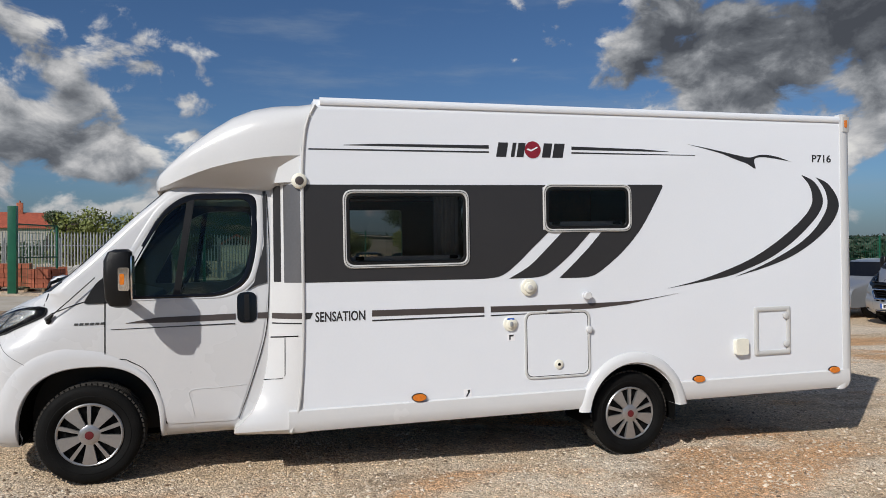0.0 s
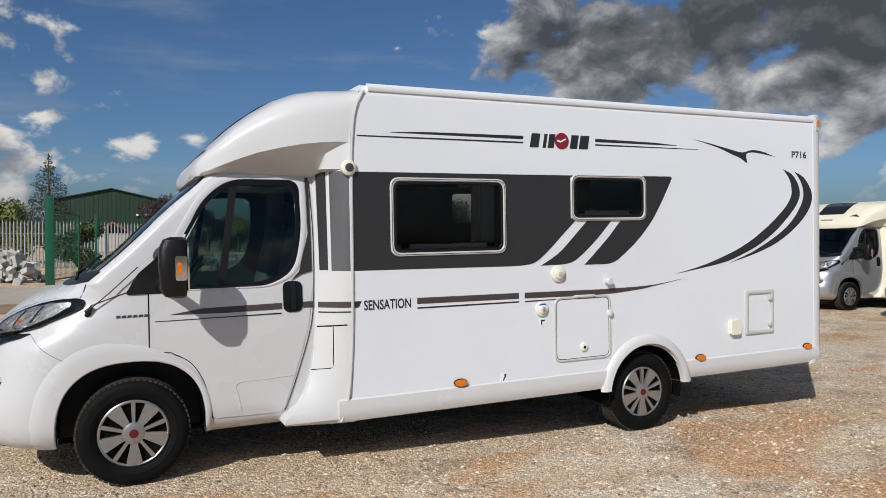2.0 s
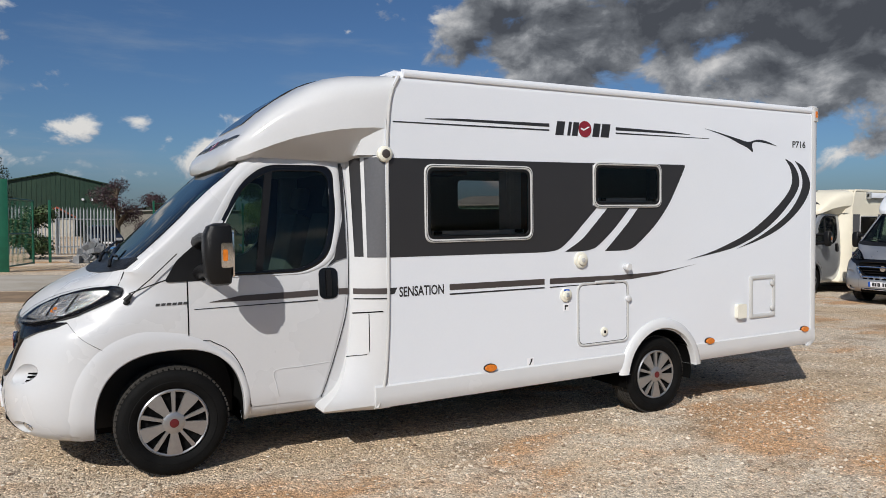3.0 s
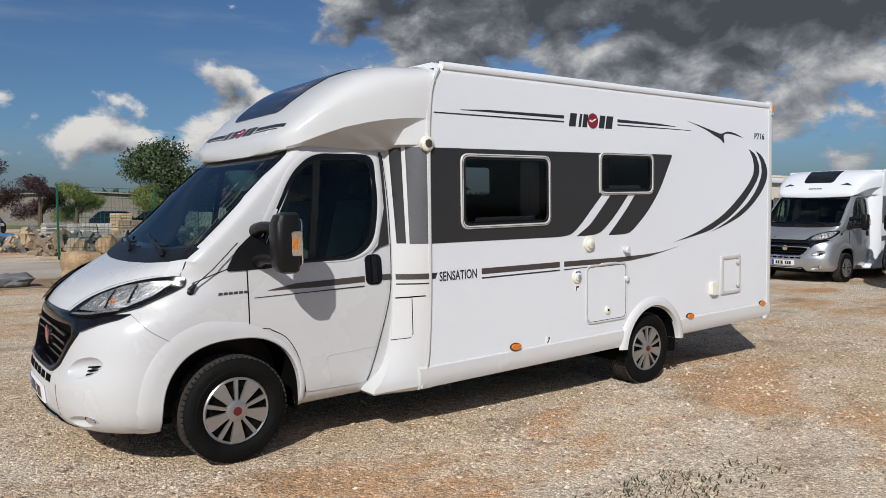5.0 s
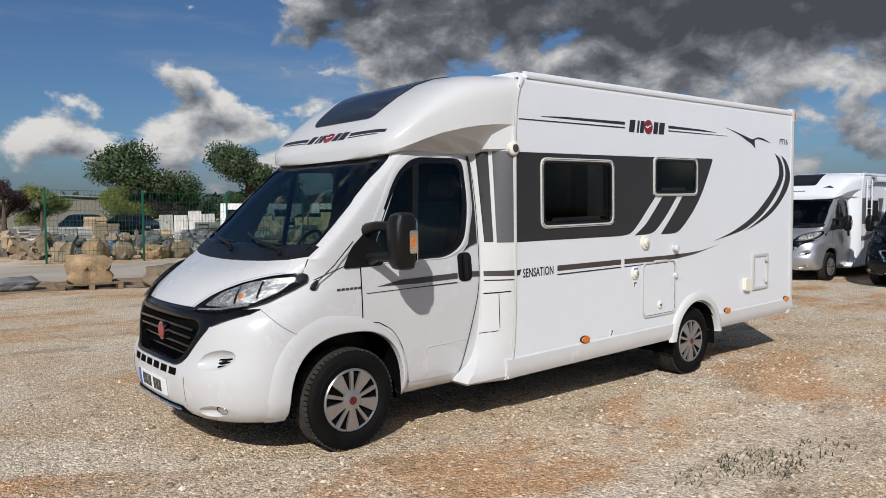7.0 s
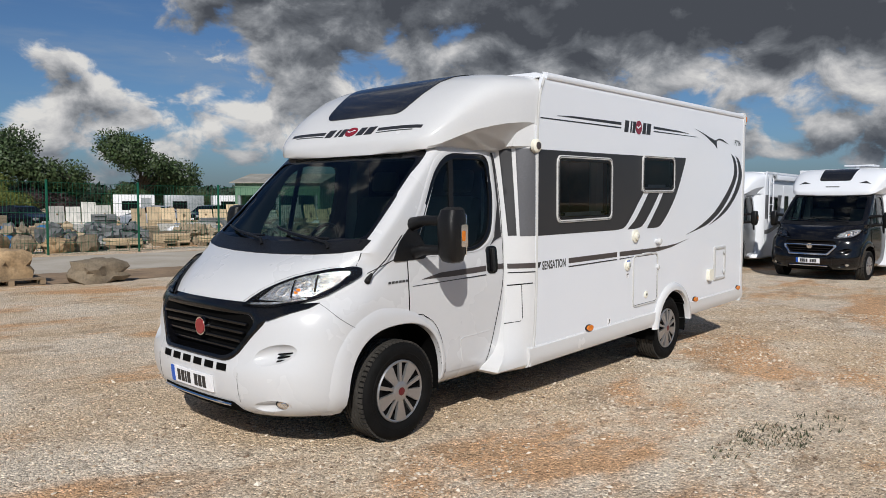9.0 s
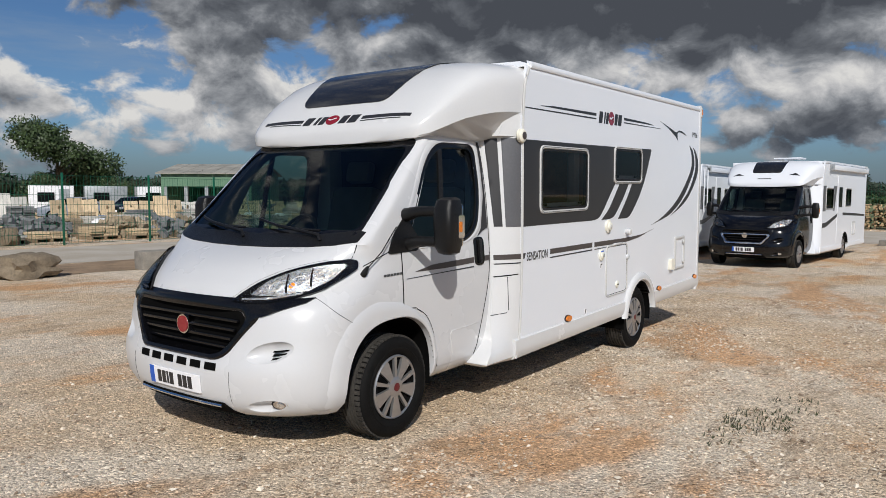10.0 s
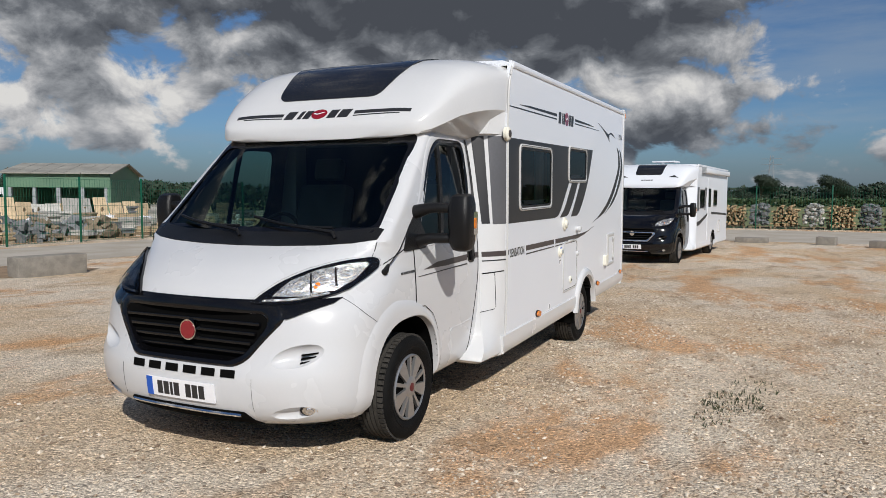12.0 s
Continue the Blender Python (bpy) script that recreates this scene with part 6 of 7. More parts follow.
M["block_stone"] = material("brown_quarry_stone", (0.33, 0.23, 0.13), 0.9, vary=0.4, scale=3.5, bump=1.0, bump_scale=22)
put_rock(0.1, 12.75, 10, (0.85, 0.6, 0.32), 2, M["slate"], "flat dark grey rock lying on the gravel")
put_rock(1.42, 12.6, -6, (0.86, 0.6, 0.66), 5, M["block_stone"], "squared brown sandstone block on a pallet", 0.8, "stone_block", 0.10)
pal = thing("pallet", "weathered low timber pallet under a stone block", "pallet", on_ground(1.42, 12.6, -6) @ Matrix.Diagonal((1, 0.9, 0.9, 1)))
add_pallet(pal)
put_rock(2.95, 12.0, 15, (1.1, 0.75, 0.52), 9, M["stone"], "large rough brown boulder on the gravel", 0.75)
for x, y, rz, sx, sy, sz in ((6.05, 11.95, -8, 1.45, 0.45, 0.42), (26.1, -1.05, 80, 1.15, 0.45, 0.2), (25.9, -3.6, 75, 0.66, 0.4, 0.3), (24.9, -5.4, 70, 1.0, 0.45, 0.25)):
    b = mesh_ob("concrete_block", boxed(-sx / 2, sx / 2, -sy / 2, sy / 2, -0.03, sz, 0.03), M["concrete"])
    b.matrix_world = on_ground(x, y, rz)
    tagged(b, label="long weathered concrete barrier block at the lane's edge", category="block", group="barrier blocks")

rng = random.Random(7)

def slab_stack(x, y, rz, mat, rows, label, tall=0.09):
    """Slabs stacked on a pallet."""
    st = thing("slab_stack", label, "stone stack", on_ground(x, y, rz), "stacks in the stone yard")
    add_pallet(st)
    z = 0.14
    for k in range(rows):
        h = tall * rng.uniform(0.7, 1.3)
        for dx in (-0.29, 0.29):
            m = Matrix.Translation((dx + rng.uniform(-0.02, 0.02), rng.uniform(-0.04, 0.04), z)) @ Matrix.Rotation(rng.uniform(-0.06, 0.06), 4, "Z") @ Matrix.Diagonal((0.56, rng.uniform(0.75, 0.95), h * 0.92, 1))
            piece("slab", "slab", lambda: boxed(-0.5, 0.5, -0.5, 0.5, 0, 1, 0.03), mat, st, m)
        z += h
    return st


def bag(x, y, rz, mat, label):
    bm = bmesh.new()
    bmesh.ops.create_icosphere(bm, subdivisions=3, radius=0.6)
    for v in bm.verts:
        d = v.co.normalized()
        m = max(abs(d.x), abs(d.y), abs(d.z))
        r = 0.36 * (0.5 + 0.45 / m) + 0.11 * noise.noise(d * 3 + Vector((x, y, 0))) + 0.06 * noise.noise(d * 9 + Vector((y, x, 0)))
        v.co = Vector((d.x * r, d.y * r, max(-0.02, d.z * r * 0.85 + 0.28)))
    o = mesh_ob("wrapped_load", bm, mat, smooth=25)
    o.matrix_world = on_ground(x, y, rz) @ Matrix.Diagonal((1.25, 1.1, 1, 1))
    return tagged(o, label=label, category="wrapped load", group="wrapped loads")


def leaning_slabs(x, y, rz, mat, n, label):
    st = thing("leaning_slabs", label, "stone slabs", on_ground(x, y, rz), "stacks in the stone yard")
    for k in range(n):
        m = Matrix.Translation((k * 0.85, rng.uniform(-0.1, 0.1), 0)) @ Matrix.Rotation(radians(-24), 4, "X") @ Matrix.Rotation(rng.uniform(-0.05, 0.05), 4, "Y") @ Matrix.Diagonal((0.8, 0.05, rng.uniform(1.3, 1.9), 1))
        piece("slab", "slab", lambda: boxed(-0.5, 0.5, -0.5, 0.5, 0, 1, 0.03), mat, st, m)
    for q in (0, (n - 1) * 0.85):
        piece("prop", "prop", lambda: boxed(-0.05, 0.05, 0, 0.06, 0, 1), M["timber"], st, Matrix.Translation((q, 0.7, 0)) @ Matrix.Rotation(radians(22), 4, "X") @ Matrix.Diagonal((1, 1, 1.1, 1)))


def heap(x, y, sx, sy, sz, n, mat, seed, label):
    """A rubble heap: uncountable stones in one mesh."""
    r = random.Random(seed)
    bm = bmesh.new()
    for _ in range(n):
        u, v = r.gauss(0, 0.4), r.gauss(0, 0.4)
        h = max(0, 1 - u * u - v * v)
        s = r.uniform(0.12, 0.42)
        m = Matrix.Translation((u * sx, v * sy, sz * h * r.uniform(0.2, 1.0))) @ Euler((r.uniform(0, 6), r.uniform(0, 6), r.uniform(0, 6))).to_matrix().to_4x4() @ Matrix.Diagonal((s, s * r.uniform(0.6, 1), s * r.uniform(0.4, 0.8), 1))
        bmesh.ops.create_cube(bm, size=1, matrix=m)
    for v in bm.verts:
        v.co += 0.05 * noise.noise_vector(v.co * 3)
    o = mesh_ob("rubble_heap", bm, mat, smooth=0)
    o.matrix_world = on_ground(x, y)
    return tagged(o, label=label, category="rubble", kind="stuff")


mats = ("sandstone", "pale_stone", "pale_stone", "slate", "stone", "sandstone")
names = {"sandstone": "buff sandstone slabs stacked on a pallet", "pale_stone": "pale grey stone slabs stacked on a pallet", "slate": "dark slate slabs stacked on a pallet", "stone": "rough brown walling stone stacked on a pallet"}
for row, y in enumerate((23.6, 26.0, 28.8, 32.0, 36.0, 40.0)):
    x = 7.0 + rng.uniform(0, 1.0) if row < 2 else 5.0
    while x < 36 + row * 1.5:
        k = rng.choice(mats)
        slab_stack(x, y + rng.uniform(-0.5, 0.5), rng.uniform(-14, 14), M[k], rng.randint(2, 5 + row), names[k], rng.uniform(0.07, 0.13))
        x += rng.uniform(1.3, 2.1) + row * 0.3
for k in range(34):
    bag(rng.uniform(1.5, 34), rng.choice((25.0, 27.4, 30.5, 34.0, 38.0)) + rng.uniform(-0.6, 0.6), rng.uniform(0, 90), M["wrap"] if k % 4 else M["blue_wrap"], "white plastic-wrapped load on the ground" if k % 4 else "blue tarpaulin-covered load on the ground")
for k in range(22):
    heap(1.0 + k * 0.75 + rng.uniform(-0.5, 0.5), 23.2 + rng.uniform(0, 5), 1.0, 0.9, 0.8, 45, M[rng.choice(("stone", "sandstone", "slate"))], k, "heap of broken brown walling stone behind the fence")
for k, (x, y) in enumerate(((16.5, 38.5), (20.0, 37.0), (23.5, 36.5), (27.0, 35.5), (13.0, 41.5), (30.5, 33.5))):
    leaning_slabs(x, y, -18, M[("sandstone", "sandstone", "pale_stone", "sandstone", "pale_stone", "sandstone")[k]], 4, "tall buff stone slabs leaning on timber props")
for k in range(5):
    put_rock(2.9 + 1.0 * k + rng.uniform(-0.2, 0.2), 22.2 + rng.uniform(-0.2, 0.3), k * 40, (rng.uniform(0.7, 1.1), 0.7, rng.uniform(0.5, 0.8)), 20 + k, M["block_stone" if k % 2 else "stone"], "rough brown boulder behind the mesh fence")
# brick packs and kerb by the gate
for k, (x, y) in enumerate(((-5.9, 23.4), (-7.2, 24.4), (-6.4, 26.2), (-9.0, 24.0), (-4.2, 25.6))):
    st = thing("brick_pack", "pack of red bricks on a pallet by the gate", "bricks", on_ground(x, y, 8 * k), "brick packs by the gate")
    add_pallet(st)
    for i in range(4):
        for j in range(4):
            for l in range(4 + (k % 2)):
                piece("brick", "brick_big", lambda: boxed(-0.125, 0.125, -0.105, 0.105, 0, 0.16, 0.008), M["brick"], st, Matrix.Translation((-0.42 + 0.27 * i + rng.uniform(-0.01, 0.01), -0.36 + 0.23 * j, 0.14 + 0.165 * l)))
for k, (x, y) in enumerate(((-5.2, 22.9), (-3.6, 24.3), (-8.0, 23.2), (-3.2, 27.5))):
    bag(x, y, 30 * k, M["wrap"], "clear-wrapped pale stone load near the gate")
heap(-3.4, 23.6, 1.2, 1.0, 1.0, 60, M["pale_stone"], 77, "heap of pale broken stone by the gate")
heap(-6.5, 30.0, 2.0, 1.2, 0.7, 60, M["pale_stone"], 78, "heap of pale broken stone by the palisade")
# log and stone crates along the far fence
for k in range(9):
    y = 1.75 - 1.36 * k
    st = thing("log_crate" if k in (0, 1, 3, 5, 7) else "stone_crate", "split pale logs piled on a pallet" if k in (0, 1, 3, 5, 7) else "grey walling stone piled on a pallet", "stack", on_ground(40.4 + (k % 2) * 0.25, y, 88 + 4 * (k % 3)), "stacks along the far fence")
    add_pallet(st)
    if k in (0, 1, 3, 5, 7):
        for i in range(10):
            for l in range(8 + (k * 7 + i * 3) % 4):
                r_ = 0.055
                piece("log", "log", lambda: lathe(bmesh.new(), [(0.055, -0.5), (0.06, 0.0), (0.055, 0.5)], 7), M["log"], st, Matrix.Translation((-0.54 + 0.12 * i + (0.06 if l % 2 else 0), rng.uniform(-0.15, 0.15), 0.20 + 0.108 * l)) @ Matrix.Rotation(rng.uniform(-0.3, 0.3), 4, "Z") @ Matrix.Rotation(rng.uniform(-0.1, 0.1), 4, "X"))
    else:
        for i in range(70):
            l = i / 70
            s = rng.uniform(0.22, 0.36)
            piece("stone", "wall_stone%d" % (i % 3), lambda: rock_mesh(i % 3 + 40, 1, 1, 0.7, 0.3, 0.4, 1), M["slate"] if k % 4 else M["pale_stone"], st, Matrix.Translation((rng.uniform(-0.5, 0.5) * (1 - 0.25 * l), rng.choice((-1, 1)) * rng.uniform(0.2, 0.42), 0.14 + 1.15 * l)) @ Euler((rng.uniform(-0.3, 0.3), rng.uniform(-0.3, 0.3), rng.uniform(0, 6))).to_matrix().to_4x4() @ Matrix.Diagonal((s, s, s, 1)))

# ---- buildings ----


def gable_building(name, label, cx, cy, rz, wide, deep, eaves, ridge, wall_mat, roof_mat, along="x", open_front=False, ribs=True):
    b = thing(name, label, "building", pose(cx, cy, -0.2, 0, 0, rz))
    h = wide / 2
    shell = bmesh.new()
    t = 0.2
    if open_front:
        box(shell, -h, h, deep - t, deep, 0, eaves)
        box(shell, -h, -h + t, 0, deep - t, 0, eaves)
        box(shell, h - t, h, 0, deep - t, 0, eaves)
        box(shell, -h + t, h - t, 0, t, eaves * 0.72, eaves)
        for q in (-h, h - t):
            part("gable_wall", loft(bmesh.new(), [[(x, 0, eaves), (x, deep, eaves), (x, deep / 2, ridge - 0.02)] for x in (q, q + t)]), wall_mat, b, smooth=0)
        for k in range(5):
            q = -h + 0.3 + (wide - 0.6) * k / 4
            part("column", boxed(q - 0.12, q + 0.12, 0.02, 0.26, 0, eaves * 0.72), M["galv"], b)
    else:
        loft(shell, [[(-h, y, 0), (h, y, 0), (h, y, eaves), (0, y, ridge - 0.1), (-h, y, eaves)] for y in (0, deep)])
    part("wall", shell, wall_mat, b, smooth=0)
    roof = bmesh.new()
    o = 0.3
    if open_front:
        for y0, y1, z0, z1 in ((-o, deep / 2, eaves, ridge), (deep + o, deep / 2, eaves, ridge)):
            n = int(wide / 0.9)
            for k in range(n):
                q0, q1 = -h - o + (wide + 2 * o) * k / n, -h - o + (wide + 2 * o) * (k + 1) / n - 0.03
                part("roof_sheet", loft(bmesh.new(), [[(q0, y0, z0), (q1, y0, z0), (q1, y0, z0 + 0.08), (q0, y0, z0 + 0.08)], [(q0, y1, z1), (q1, y1, z1), (q1, y1, z1 + 0.08), (q0, y1, z1 + 0.08)]]), roof_mat, b, smooth=0)
    else:
        for s in (1, -1):
            loft(roof, [[(s * (h + o), y, eaves - 0.12), (s * (h + o), y, eaves), (0, y, ridge + 0.08), (0, y, ridge - 0.04)] for y in (-o, deep + o)])
    if open_front:
        roof.free()
    else:
        part("roof", roof, roof_mat, b, smooth=0)
    if ribs and not open_front:
        rb = bmesh.new()
        n = int(wide / 0.5)
        for k in range(n + 1):
            q = -h + wide * k / n
            top = eaves + (ridge - eaves) * (1 - abs(q) / h) - 0.15
            box(rb, q - 0.03, q + 0.03, -0.03, 0.0, 0.0, top)
        part("cladding_ribs", rb, wall_mat, b, smooth=0)
    return b


barn = gable_building("barn", "dark green steel-clad barn with a low gable", -0.45, 95, -3, 13.4, 20, 6.5, 8.0, M["barn_green"], M["barn_green"])
for q in (3.0, 4.0):
    part("floodlight", boxed(q - 0.15, q + 0.15, -0.25, -0.04, 4.6, 4.85, 0.03), M["plate_white"], barn)
part("porch_roof", loft(bmesh.new(), [[(-1.9, y, 2.4), (0.2, y, 3.6), (2.3, y, 2.4), (2.3, y, 2.55), (0.2, y, 3.8), (-1.9, y, 2.55)] for y in (-2.0, -0.05)]), M["roof_tile"], barn)
part("porch_wall", boxed(-1.7, 2.1, -1.8, -0.05, 0, 2.4), M["render_wall"], barn)
house = gable_building("house", "house with a red tiled roof and brick chimney", -43.0, 139, -80, 8.5, 9.5, 5.6, 8.4, M["render_wall"], M["roof_tile"], ribs=False)
part("chimney", boxed(-0.5, 0.5, 4.0, 5.0, 7.2, 10.2, 0.03), M["brick"], house)
for k in range(2):
    part("chimney_pot", lathe(bmesh.new(), [(0.14, 0), (0.12, 0.4)], 10), M["brick"], house).matrix_local = pose(-0.2 + 0.4 * k, 4.5, 10.2, 90, 0, 0)
gable_building("open_shed", "pale green open-fronted shed with a grey sheet roof", 28.6, 41.8, -55, 6.6, 8, 3.2, 4.0, M["shed_green"], M["shed_roof"], open_front=True)
gable_building("low_building", "long low building with a pale flat roof", 12.5, 72, -12, 15, 8, 3.0, 3.3, M["concrete"], M["shed_roof"], ribs=False)
for k in range(3):
    c = thing("site_cabin", "white and grey site cabin behind the stone stacks", "cabin", on_ground(22.5 + 3.4 * k, 52 - 1.5 * k, -25), "site cabins")
    part("cabin_body", boxed(-1.5, 1.5, 0, 2.2, 0.1, 2.3, 0.04), M["wrap" if k != 1 else "galv"], c)
    part("cabin_window", plate(round_poly(rect(-0.9, 0.2, 1.1, 1.8), 0.03), lambda u, v, d: Vector((u, -d, v)), 0.03, 0.015, 1), M["gloss_black"], c)
    part("cabin_door", plate(rect(0.5, 1.2, 0.15, 2.05), lambda u, v, d: Vector((u, -d, v)), 0.03, 0.015, 1), M["galv"], c)

# ---- trees and hedges ----


def leaf_cloud(centres, count, size, seed, squash=0.8):
    """Many small leaf sprays round a set of clump centres."""
    r = np.random.RandomState(seed)
    cs = np.array([c[:3] for c in centres])
    rad = np.array([c[3] for c in centres])
    pick = r.choice(len(cs), count, p=rad ** 2 / (rad ** 2).sum())
    d = r.normal(size=(count, 3))
    d /= np.linalg.norm(d, axis=1, keepdims=True)
    p = cs[pick] + d * (rad[pick] * r.uniform(0.45, 1.08, count) ** 0.7)[:, None] * np.array([1, 1, squash])
    a = r.normal(size=(count, 3))
    a /= np.linalg.norm(a, axis=1, keepdims=True)
    b = np.cross(a, d)
    b /= np.linalg.norm(b, axis=1, keepdims=True) + 1e-9
    s = size * r.uniform(0.5, 1.3, count)[:, None]
    v = np.stack([p - a * s, p + b * s * 0.55, p + a * s, p - b * s * 0.55], 1).reshape(-1, 3)
    f = np.arange(count * 4).reshape(-1, 4)
    return v.tolist(), f.tolist()


def leafy(name, centres, count, size, seed, mat, parent, squash=0.8):
    me = bpy.data.meshes.new(name)
    v, f = leaf_cloud(centres, count, size, seed, squash)
    me.from_pydata(v, [], f)
    me.materials.append(mat)
    o = new(name, me)
    o.parent = parent
    return o


def make_tree(x, y, top, wide, low, leaf, label, seed, count=2600, trunk=0.2):
    """A broadleaf tree: trunk, limbs, and a crown of clumps with gaps."""
    r = random.Random(seed)
    t = thing("tree", label, "tree", on_ground(x, y, r.uniform(0, 360)), "trees behind the yard")
    wood = bmesh.new()
    fork = low + 0.25 * (top - low)
    tube(wood, [(0, 0, -0.1), (0.05, 0.02, low * 0.6), (0.0, 0.08, fork), (0.1, 0, top * 0.8)], [trunk * 1.25, trunk, trunk * 0.75, trunk * 0.2], 8)
    cl = []
    n = 34
    for k in range(n):
        a = k * 2.4 + r.uniform(-0.4, 0.4)
        h = low + (top - low) * (0.12 + 0.78 * ((k * 0.618) % 1))
        rel = (h - low) / (top - low)
        reach = wide / 2 * (0.35 + 0.65 * math.sin(math.pi * min(0.97, 0.22 + 0.72 * rel))) * r.uniform(0.45, 0.9)
        c = (reach * math.cos(a), reach * math.sin(a), h)
        tube(wood, [(0.02, 0.04, max(low * 0.7, h - 0.35 * reach - 0.6)), (c[0] * 0.5, c[1] * 0.5, h - 0.25), c], [trunk * 0.4, trunk * 0.22, 0.02], 5)
        cl.append((*c, wide * r.uniform(0.14, 0.24)))
    cl.append((0, 0, top - wide * 0.12, wide * 0.15))
    part("trunk", wood, M["bark"], t)
    leafy("crown", cl, int(count * 3.8), max(0.07, wide * 0.0165), seed, leaf, t)
    return t


def make_conifer(x, y, top, wide, label, seed):
    r = random.Random(seed)
    t = thing("conifer_tree", label, "tree", on_ground(x, y), "trees behind the yard")
    wood = tube(bmesh.new(), [(0, 0, -0.1), (0, 0, top * 0.97)], [0.2, 0.03], 8)
    cl = []
    for k in range(46):
        f = k / 46
        h = top * (0.14 + 0.82 * f)
        reach = wide / 2 * (1 - f) ** 0.8 * r.uniform(0.55, 1.1)
        a = k * 2.4
        c = (reach * math.cos(a), reach * math.sin(a), h - 0.12 * reach)
        tube(wood, [(0, 0, h), c], [0.04, 0.01], 4)
        cl.append((c[0] * 0.75, c[1] * 0.75, c[2], 0.12 + 0.20 * wide * (1 - f) ** 0.7))
    part("trunk", wood, M["bark"], t)
    leafy("crown", cl, 6000, 0.10, seed, M["leaf_dark"], t, 0.6)


make_conifer(-6.0, 76, 10.2, 6.0, "dark green conifer behind the palisade fence", 3)
make_conifer(35.0, 56.5, 4.2, 2.9, "small dark conifer behind the shed", 4)
make_tree(7.9, 65.5, 4.5, 4.0, 0.7, M["leaf_purple"], "purple-leaved tree behind the stone yard", 11, 3200)
make_tree(10.6, 65.0, 3.9, 4.4, 0.5, M["leaf_yellow"], "round yellow-green tree behind the stone yard", 12)
make_tree(18.5, 64.0, 7.5, 8.8, 0.9, M["leaf"], "tall spreading green tree behind the stone yard", 13, 5200, 0.35)
make_tree(16.3, 61.5, 4.0, 4.6, 0.7, M["leaf_yellow"], "bushy yellow-green tree below a taller tree", 14)
make_tree(19.9, 62.0, 4.1, 4.8, 0.6, M["leaf_purple"], "purple-leaved tree behind the stone yard", 15)
make_tree(27.2, 60.5, 7.8, 8.4, 0.7, M["leaf"], "tall open-crowned green tree behind the stone yard", 16, 4200, 0.3)
make_tree(25.0, 58.0, 3.4, 3.0, 0.5, M["leaf"], "small green tree in front of a taller tree", 17)
make_tree(31.0, 58.2, 3.9, 4.2, 0.5, M["leaf"], "round green tree behind the stone yard", 18)
make_tree(-12.2, 52.0, 4.3, 3.0, 0.5, M["leaf"], "grey-green tree beside a red-roofed house", 19)
make_tree(-10.5, 49, 3.4, 3.4, 0.5, M["leaf_purple"], "bushy dark tree behind the palisade fence", 20)
make_tree(3.2, 50.0, 4.8, 3.4, 1.5, M["leaf_purple"], "sparse dark tree beside the green barn", 21, 900)
make_tree(-1.6, 31.5, 2.3, 2.4, 0.2, M["leaf"], "green shrub inside the gate", 22, 1500, 0.05)


def hedge(x0, y0, x1, y1, high, deep, mat, label, seed, count, size=0.14, name="hedge"):
    r = random.Random(seed)
    cl = []
    n = int(math.hypot(x1 - x0, y1 - y0) / (deep * 0.45)) + 1
    for k in range(n):
        f = (k + 0.5) / n
        x, y = x0 + (x1 - x0) * f, y0 + (y1 - y0) * f
        for z in (0.35, 0.75):
            cl.append((x + r.uniform(-0.2, 0.2) * deep, y + r.uniform(-0.2, 0.2) * deep, ground_z(x, y) + high * z * r.uniform(0.8, 1.08), deep * r.uniform(0.38, 0.55)))
    o = leafy(name, cl, count, size, seed, mat, None, min(1.2, high / deep * 0.7))
    return tagged(o, label=label, category="hedge", kind="stuff")


hedge(-10, 45, -4.8, 44.5, 3.9, 2.2, M["leaf_yellow"], "clipped yellow-green hedge behind the palisade fence", 31, 9000, 0.11)
hedge(-60, 66, -16, 60, 2.0, 2.0, M["leaf"], "overgrown green hedge beyond the gate", 32, 9000, 0.2)
hedge(36, 66, 90, 46, 2.6, 4.0, M["leaf_dark"], "dark far hedge behind the shed", 33, 7000, 0.3)
hedge(165, 75, 185, -70, 4.6, 8.0, M["leaf_dark"], "distant dark tree line", 35, 22000, 0.5, "tree_line")
hedge(135, 45, 140, -50, 1.7, 4.0, M["leaf"], "bushes across the field", 36, 9000, 0.3, "bushes")
hedge(-30, 150, 150, 130, 4.5, 12.0, M["leaf_dark"], "distant dark tree line", 37, 16000, 0.8, "tree_line")
# two hedges out of view, added to close the yard and feed reflections
hedge(-45, -44, 60, -48, 1.8, 4.0, M["leaf"], "hedge along the far side of the yard", 38, 12000, 0.3)
hedge(-58, -46, -54, 60, 1.8, 4.0, M["leaf"], "hedge along the far side of the yard", 39, 12000, 0.3)
for k, (x, y, h) in enumerate(((160, 2, 6.3), (163, -12, 6.0), (165, 14, 5.8), (162, -24, 6.4))):
    make_tree(x, y, h, h * 1.2, 0.3, M["leaf_dark"], "dark field tree on the skyline", 50 + k, 6000, 0.3)


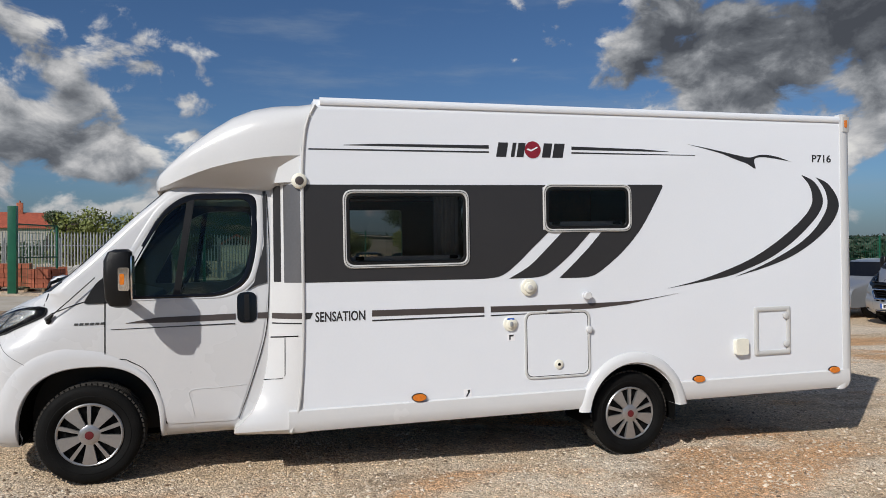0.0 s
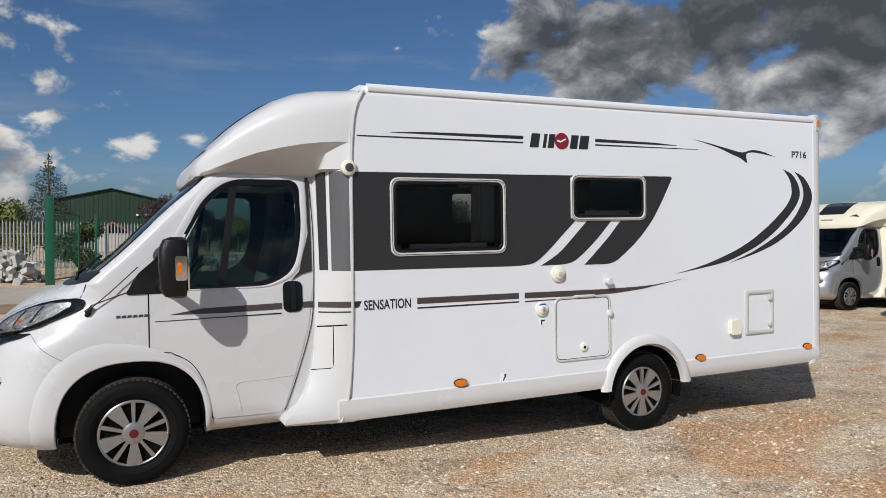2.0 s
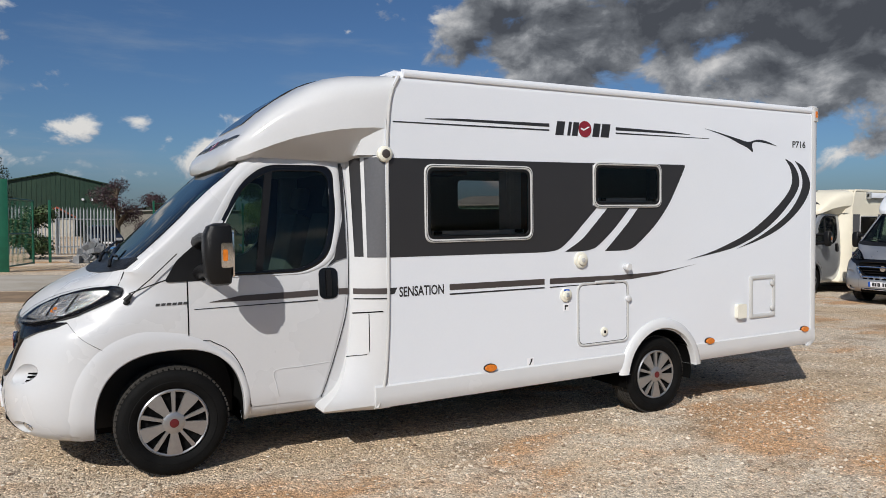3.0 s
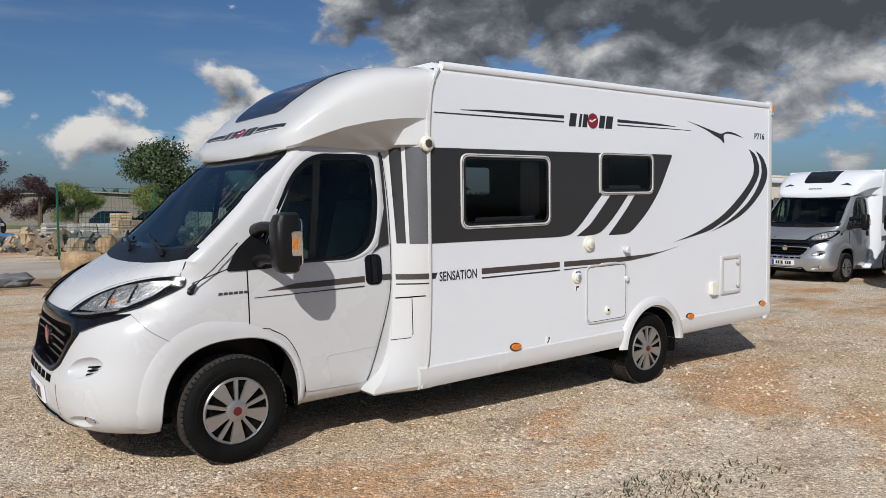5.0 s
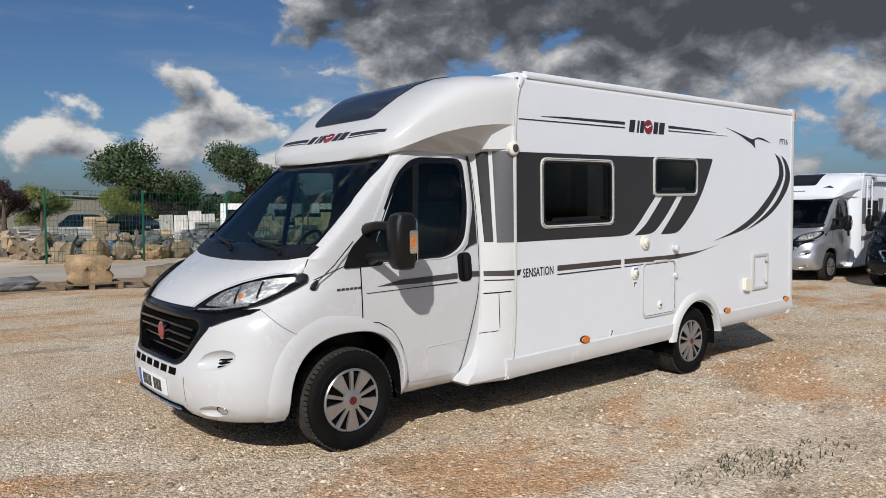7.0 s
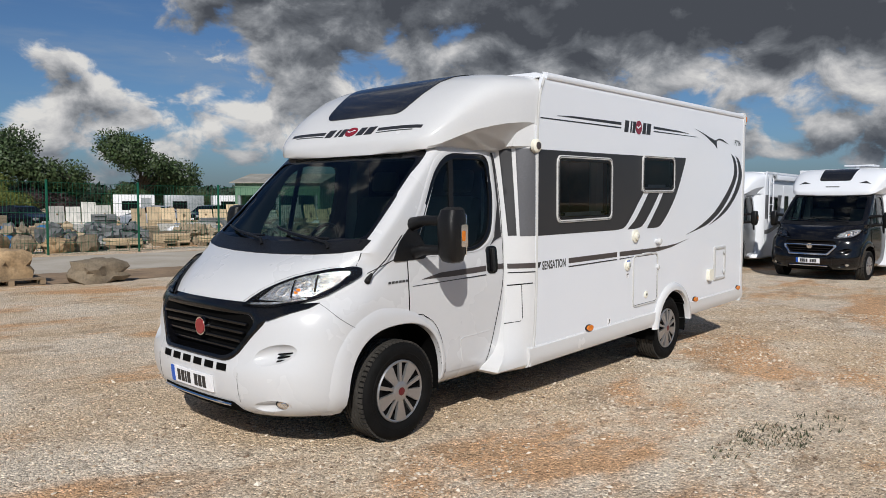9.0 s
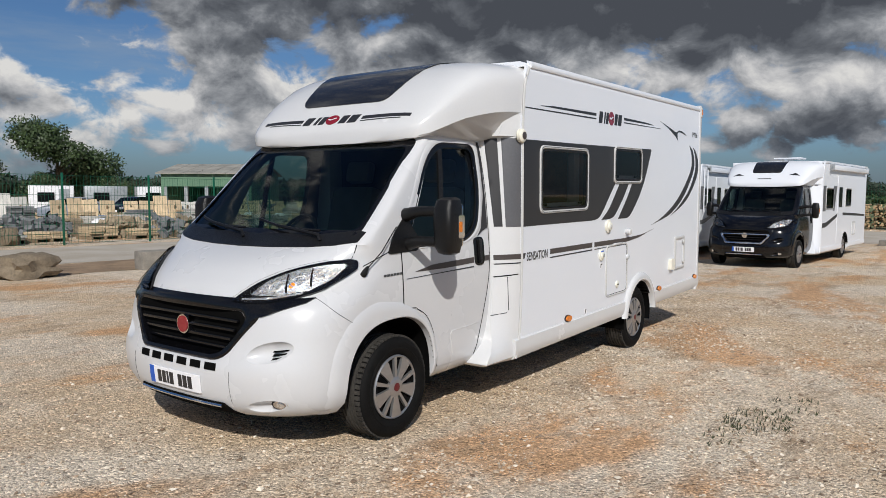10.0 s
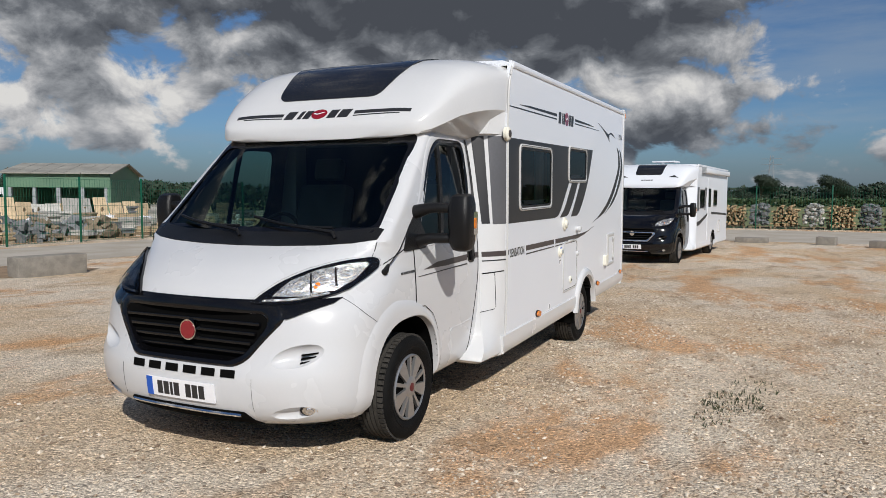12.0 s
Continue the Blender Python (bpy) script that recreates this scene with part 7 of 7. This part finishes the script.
def pylon(x, y, high):
    bm = bmesh.new()
    for sx in (-1, 1):
        for sy in (-1, 1):
            tube(bm, [(sx * 2.6, sy * 2.6, -0.5), (sx * 1.0, sy * 1.0, high * 0.6), (sx * 0.5, sy * 0.5, high)], 0.11, 4)
    for k in range(8):
        z, w = high * k / 8, 2.6 - 1.9 * k / 8
        z2, w2 = high * (k + 1) / 8, 2.6 - 1.9 * (k + 1) / 8
        for s in (-1, 1):
            tube(bm, [(-w, s * w, z), (w2, s * w2, z2)], 0.06, 4)
            tube(bm, [(s * w, w, z), (s * w2, -w2, z2)], 0.06, 4)
    for z in (0.66, 0.8, 0.93):
        tube(bm, [(-0.5, -5, high * z), (0.5, 5, high * z)], 0.1, 4)
    o = mesh_ob("pylon", bm, M["galv"], smooth=0)
    o.matrix_world = pose(x, y, 0)
    return tagged(o, label="distant steel lattice power pylon", category="pylon")


pylon(420, 3.0, 24)

# ---- gravel and weeds ----
M["weed"] = material("dry_green_weed", (0.045, 0.050, 0.020), 0.8, vary=0.4, scale=8)


def gravel():
    r = np.random.RandomState(5)
    n = 150000
    x = r.uniform(-4.2, 9.5, n)
    y = r.uniform(-3.4, 3.2, n)
    drift = np.array([noise.noise((px * 0.9, py * 1.3, 9)) + 0.6 * noise.noise((px * 3, py * 3, 4)) for px, py in zip(x, y)])
    keep = (r.uniform(0, 1, n) < np.where(y < 0.4, 1.0, 0.35)) & (r.uniform(-0.7, 0.5, n) < drift)
    x, y = x[keep], y[keep]
    n = len(x)
    s = 0.0045 + 0.015 * r.uniform(0, 1, n) ** 5
    base = np.array([(1, 0, 0), (0, 1, 0), (-1, 0, 0), (0, -1, 0), (0, 0, 1), (0, 0, -1)], float)
    off = base[None] * (s[:, None, None] * np.stack([r.uniform(0.7, 1.4, n), r.uniform(0.7, 1.3, n), r.uniform(0.35, 0.7, n)], 1)[:, None, :])
    off += r.normal(size=off.shape) * (s * 0.18)[:, None, None]
    a = r.uniform(0, 6.28, n)
    c, q = np.cos(a)[:, None], np.sin(a)[:, None]
    ox, oy = off[:, :, 0] * c - off[:, :, 1] * q, off[:, :, 0] * q + off[:, :, 1] * c
    z = -0.16 * np.tanh(x / 8)
    bump_z = np.array([0.012 * (noise.noise((px * 1.3, py * 1.3, 0)) + 0.5 * noise.noise((px * 4, py * 4, 2))) for px, py in zip(x, y)])
    v = np.stack([x[:, None] + ox, y[:, None] + oy, (z + bump_z + s * 0.2)[:, None] + off[:, :, 2]], 2).reshape(-1, 3)
    tri = np.array([(0, 1, 4), (1, 2, 4), (2, 3, 4), (3, 0, 4), (1, 0, 5), (2, 1, 5), (3, 2, 5), (0, 3, 5)])
    f = (np.arange(n)[:, None, None] * 6 + tri[None]).reshape(-1, 3)
    me = bpy.data.meshes.new("gravel")
    me.from_pydata(v.tolist(), [], f.tolist())
    m = bpy.data.materials.new("loose_stones")
    m.use_nodes = True
    N = Nodes(m.node_tree)
    rnd = N.add("ShaderNodeNewGeometry").outputs["Random Per Island"]
    p = N.add("ShaderNodeBsdfPrincipled")
    N.link(N.ramp(rnd, [(0.0, (0.16, 0.11, 0.075)), (0.25, (0.36, 0.27, 0.185)), (0.7, (0.52, 0.42, 0.31)), (1.0, (0.74, 0.66, 0.55))]), p.inputs["Base Color"])
    p.inputs["Roughness"].default_value = 0.9
    N.link(p.outputs[0], N.add("ShaderNodeOutputMaterial").inputs[0])
    me.materials.append(m)
    return tagged(new("gravel", me), label="loose pale limestone chippings on the yard", category="gravel", kind="stuff")


gravel()


def weed(x, y, wide, n, seed):
    r = random.Random(seed)
    bm = bmesh.new()
    for _ in range(n):
        a, d = r.uniform(0, 6.28), wide * math.sqrt(r.uniform(0, 1))
        px, py = x + d * math.cos(a) * 1.6, y + d * math.sin(a)
        z = ground_z(px, py)
        h, b, t = r.uniform(0.012, 0.045), r.uniform(0, 6.28), r.uniform(0.01, 0.04)
        w = 0.006
        vs = [bm.verts.new((px + w * math.cos(b + 1.57), py + w * math.sin(b + 1.57), z)), bm.verts.new((px - w * math.cos(b + 1.57), py - w * math.sin(b + 1.57), z)), bm.verts.new((px + t * math.cos(b), py + t * math.sin(b), z + h))]
        bm.faces.new(vs)
    o = mesh_ob("weeds", bm, M["weed"], smooth=0)
    return tagged(o, label="sparse low green weeds growing through the gravel", category="weeds", kind="stuff")


for x, y, wd, n, sd in ((1.9, -1.72, 0.24, 260, 1), (1.35, -1.6, 0.14, 50, 2), (2.5, -1.85, 0.2, 50, 3), (-0.3, -2.35, 0.16, 60, 4)):
    weed(x, y, wd, n, sd)
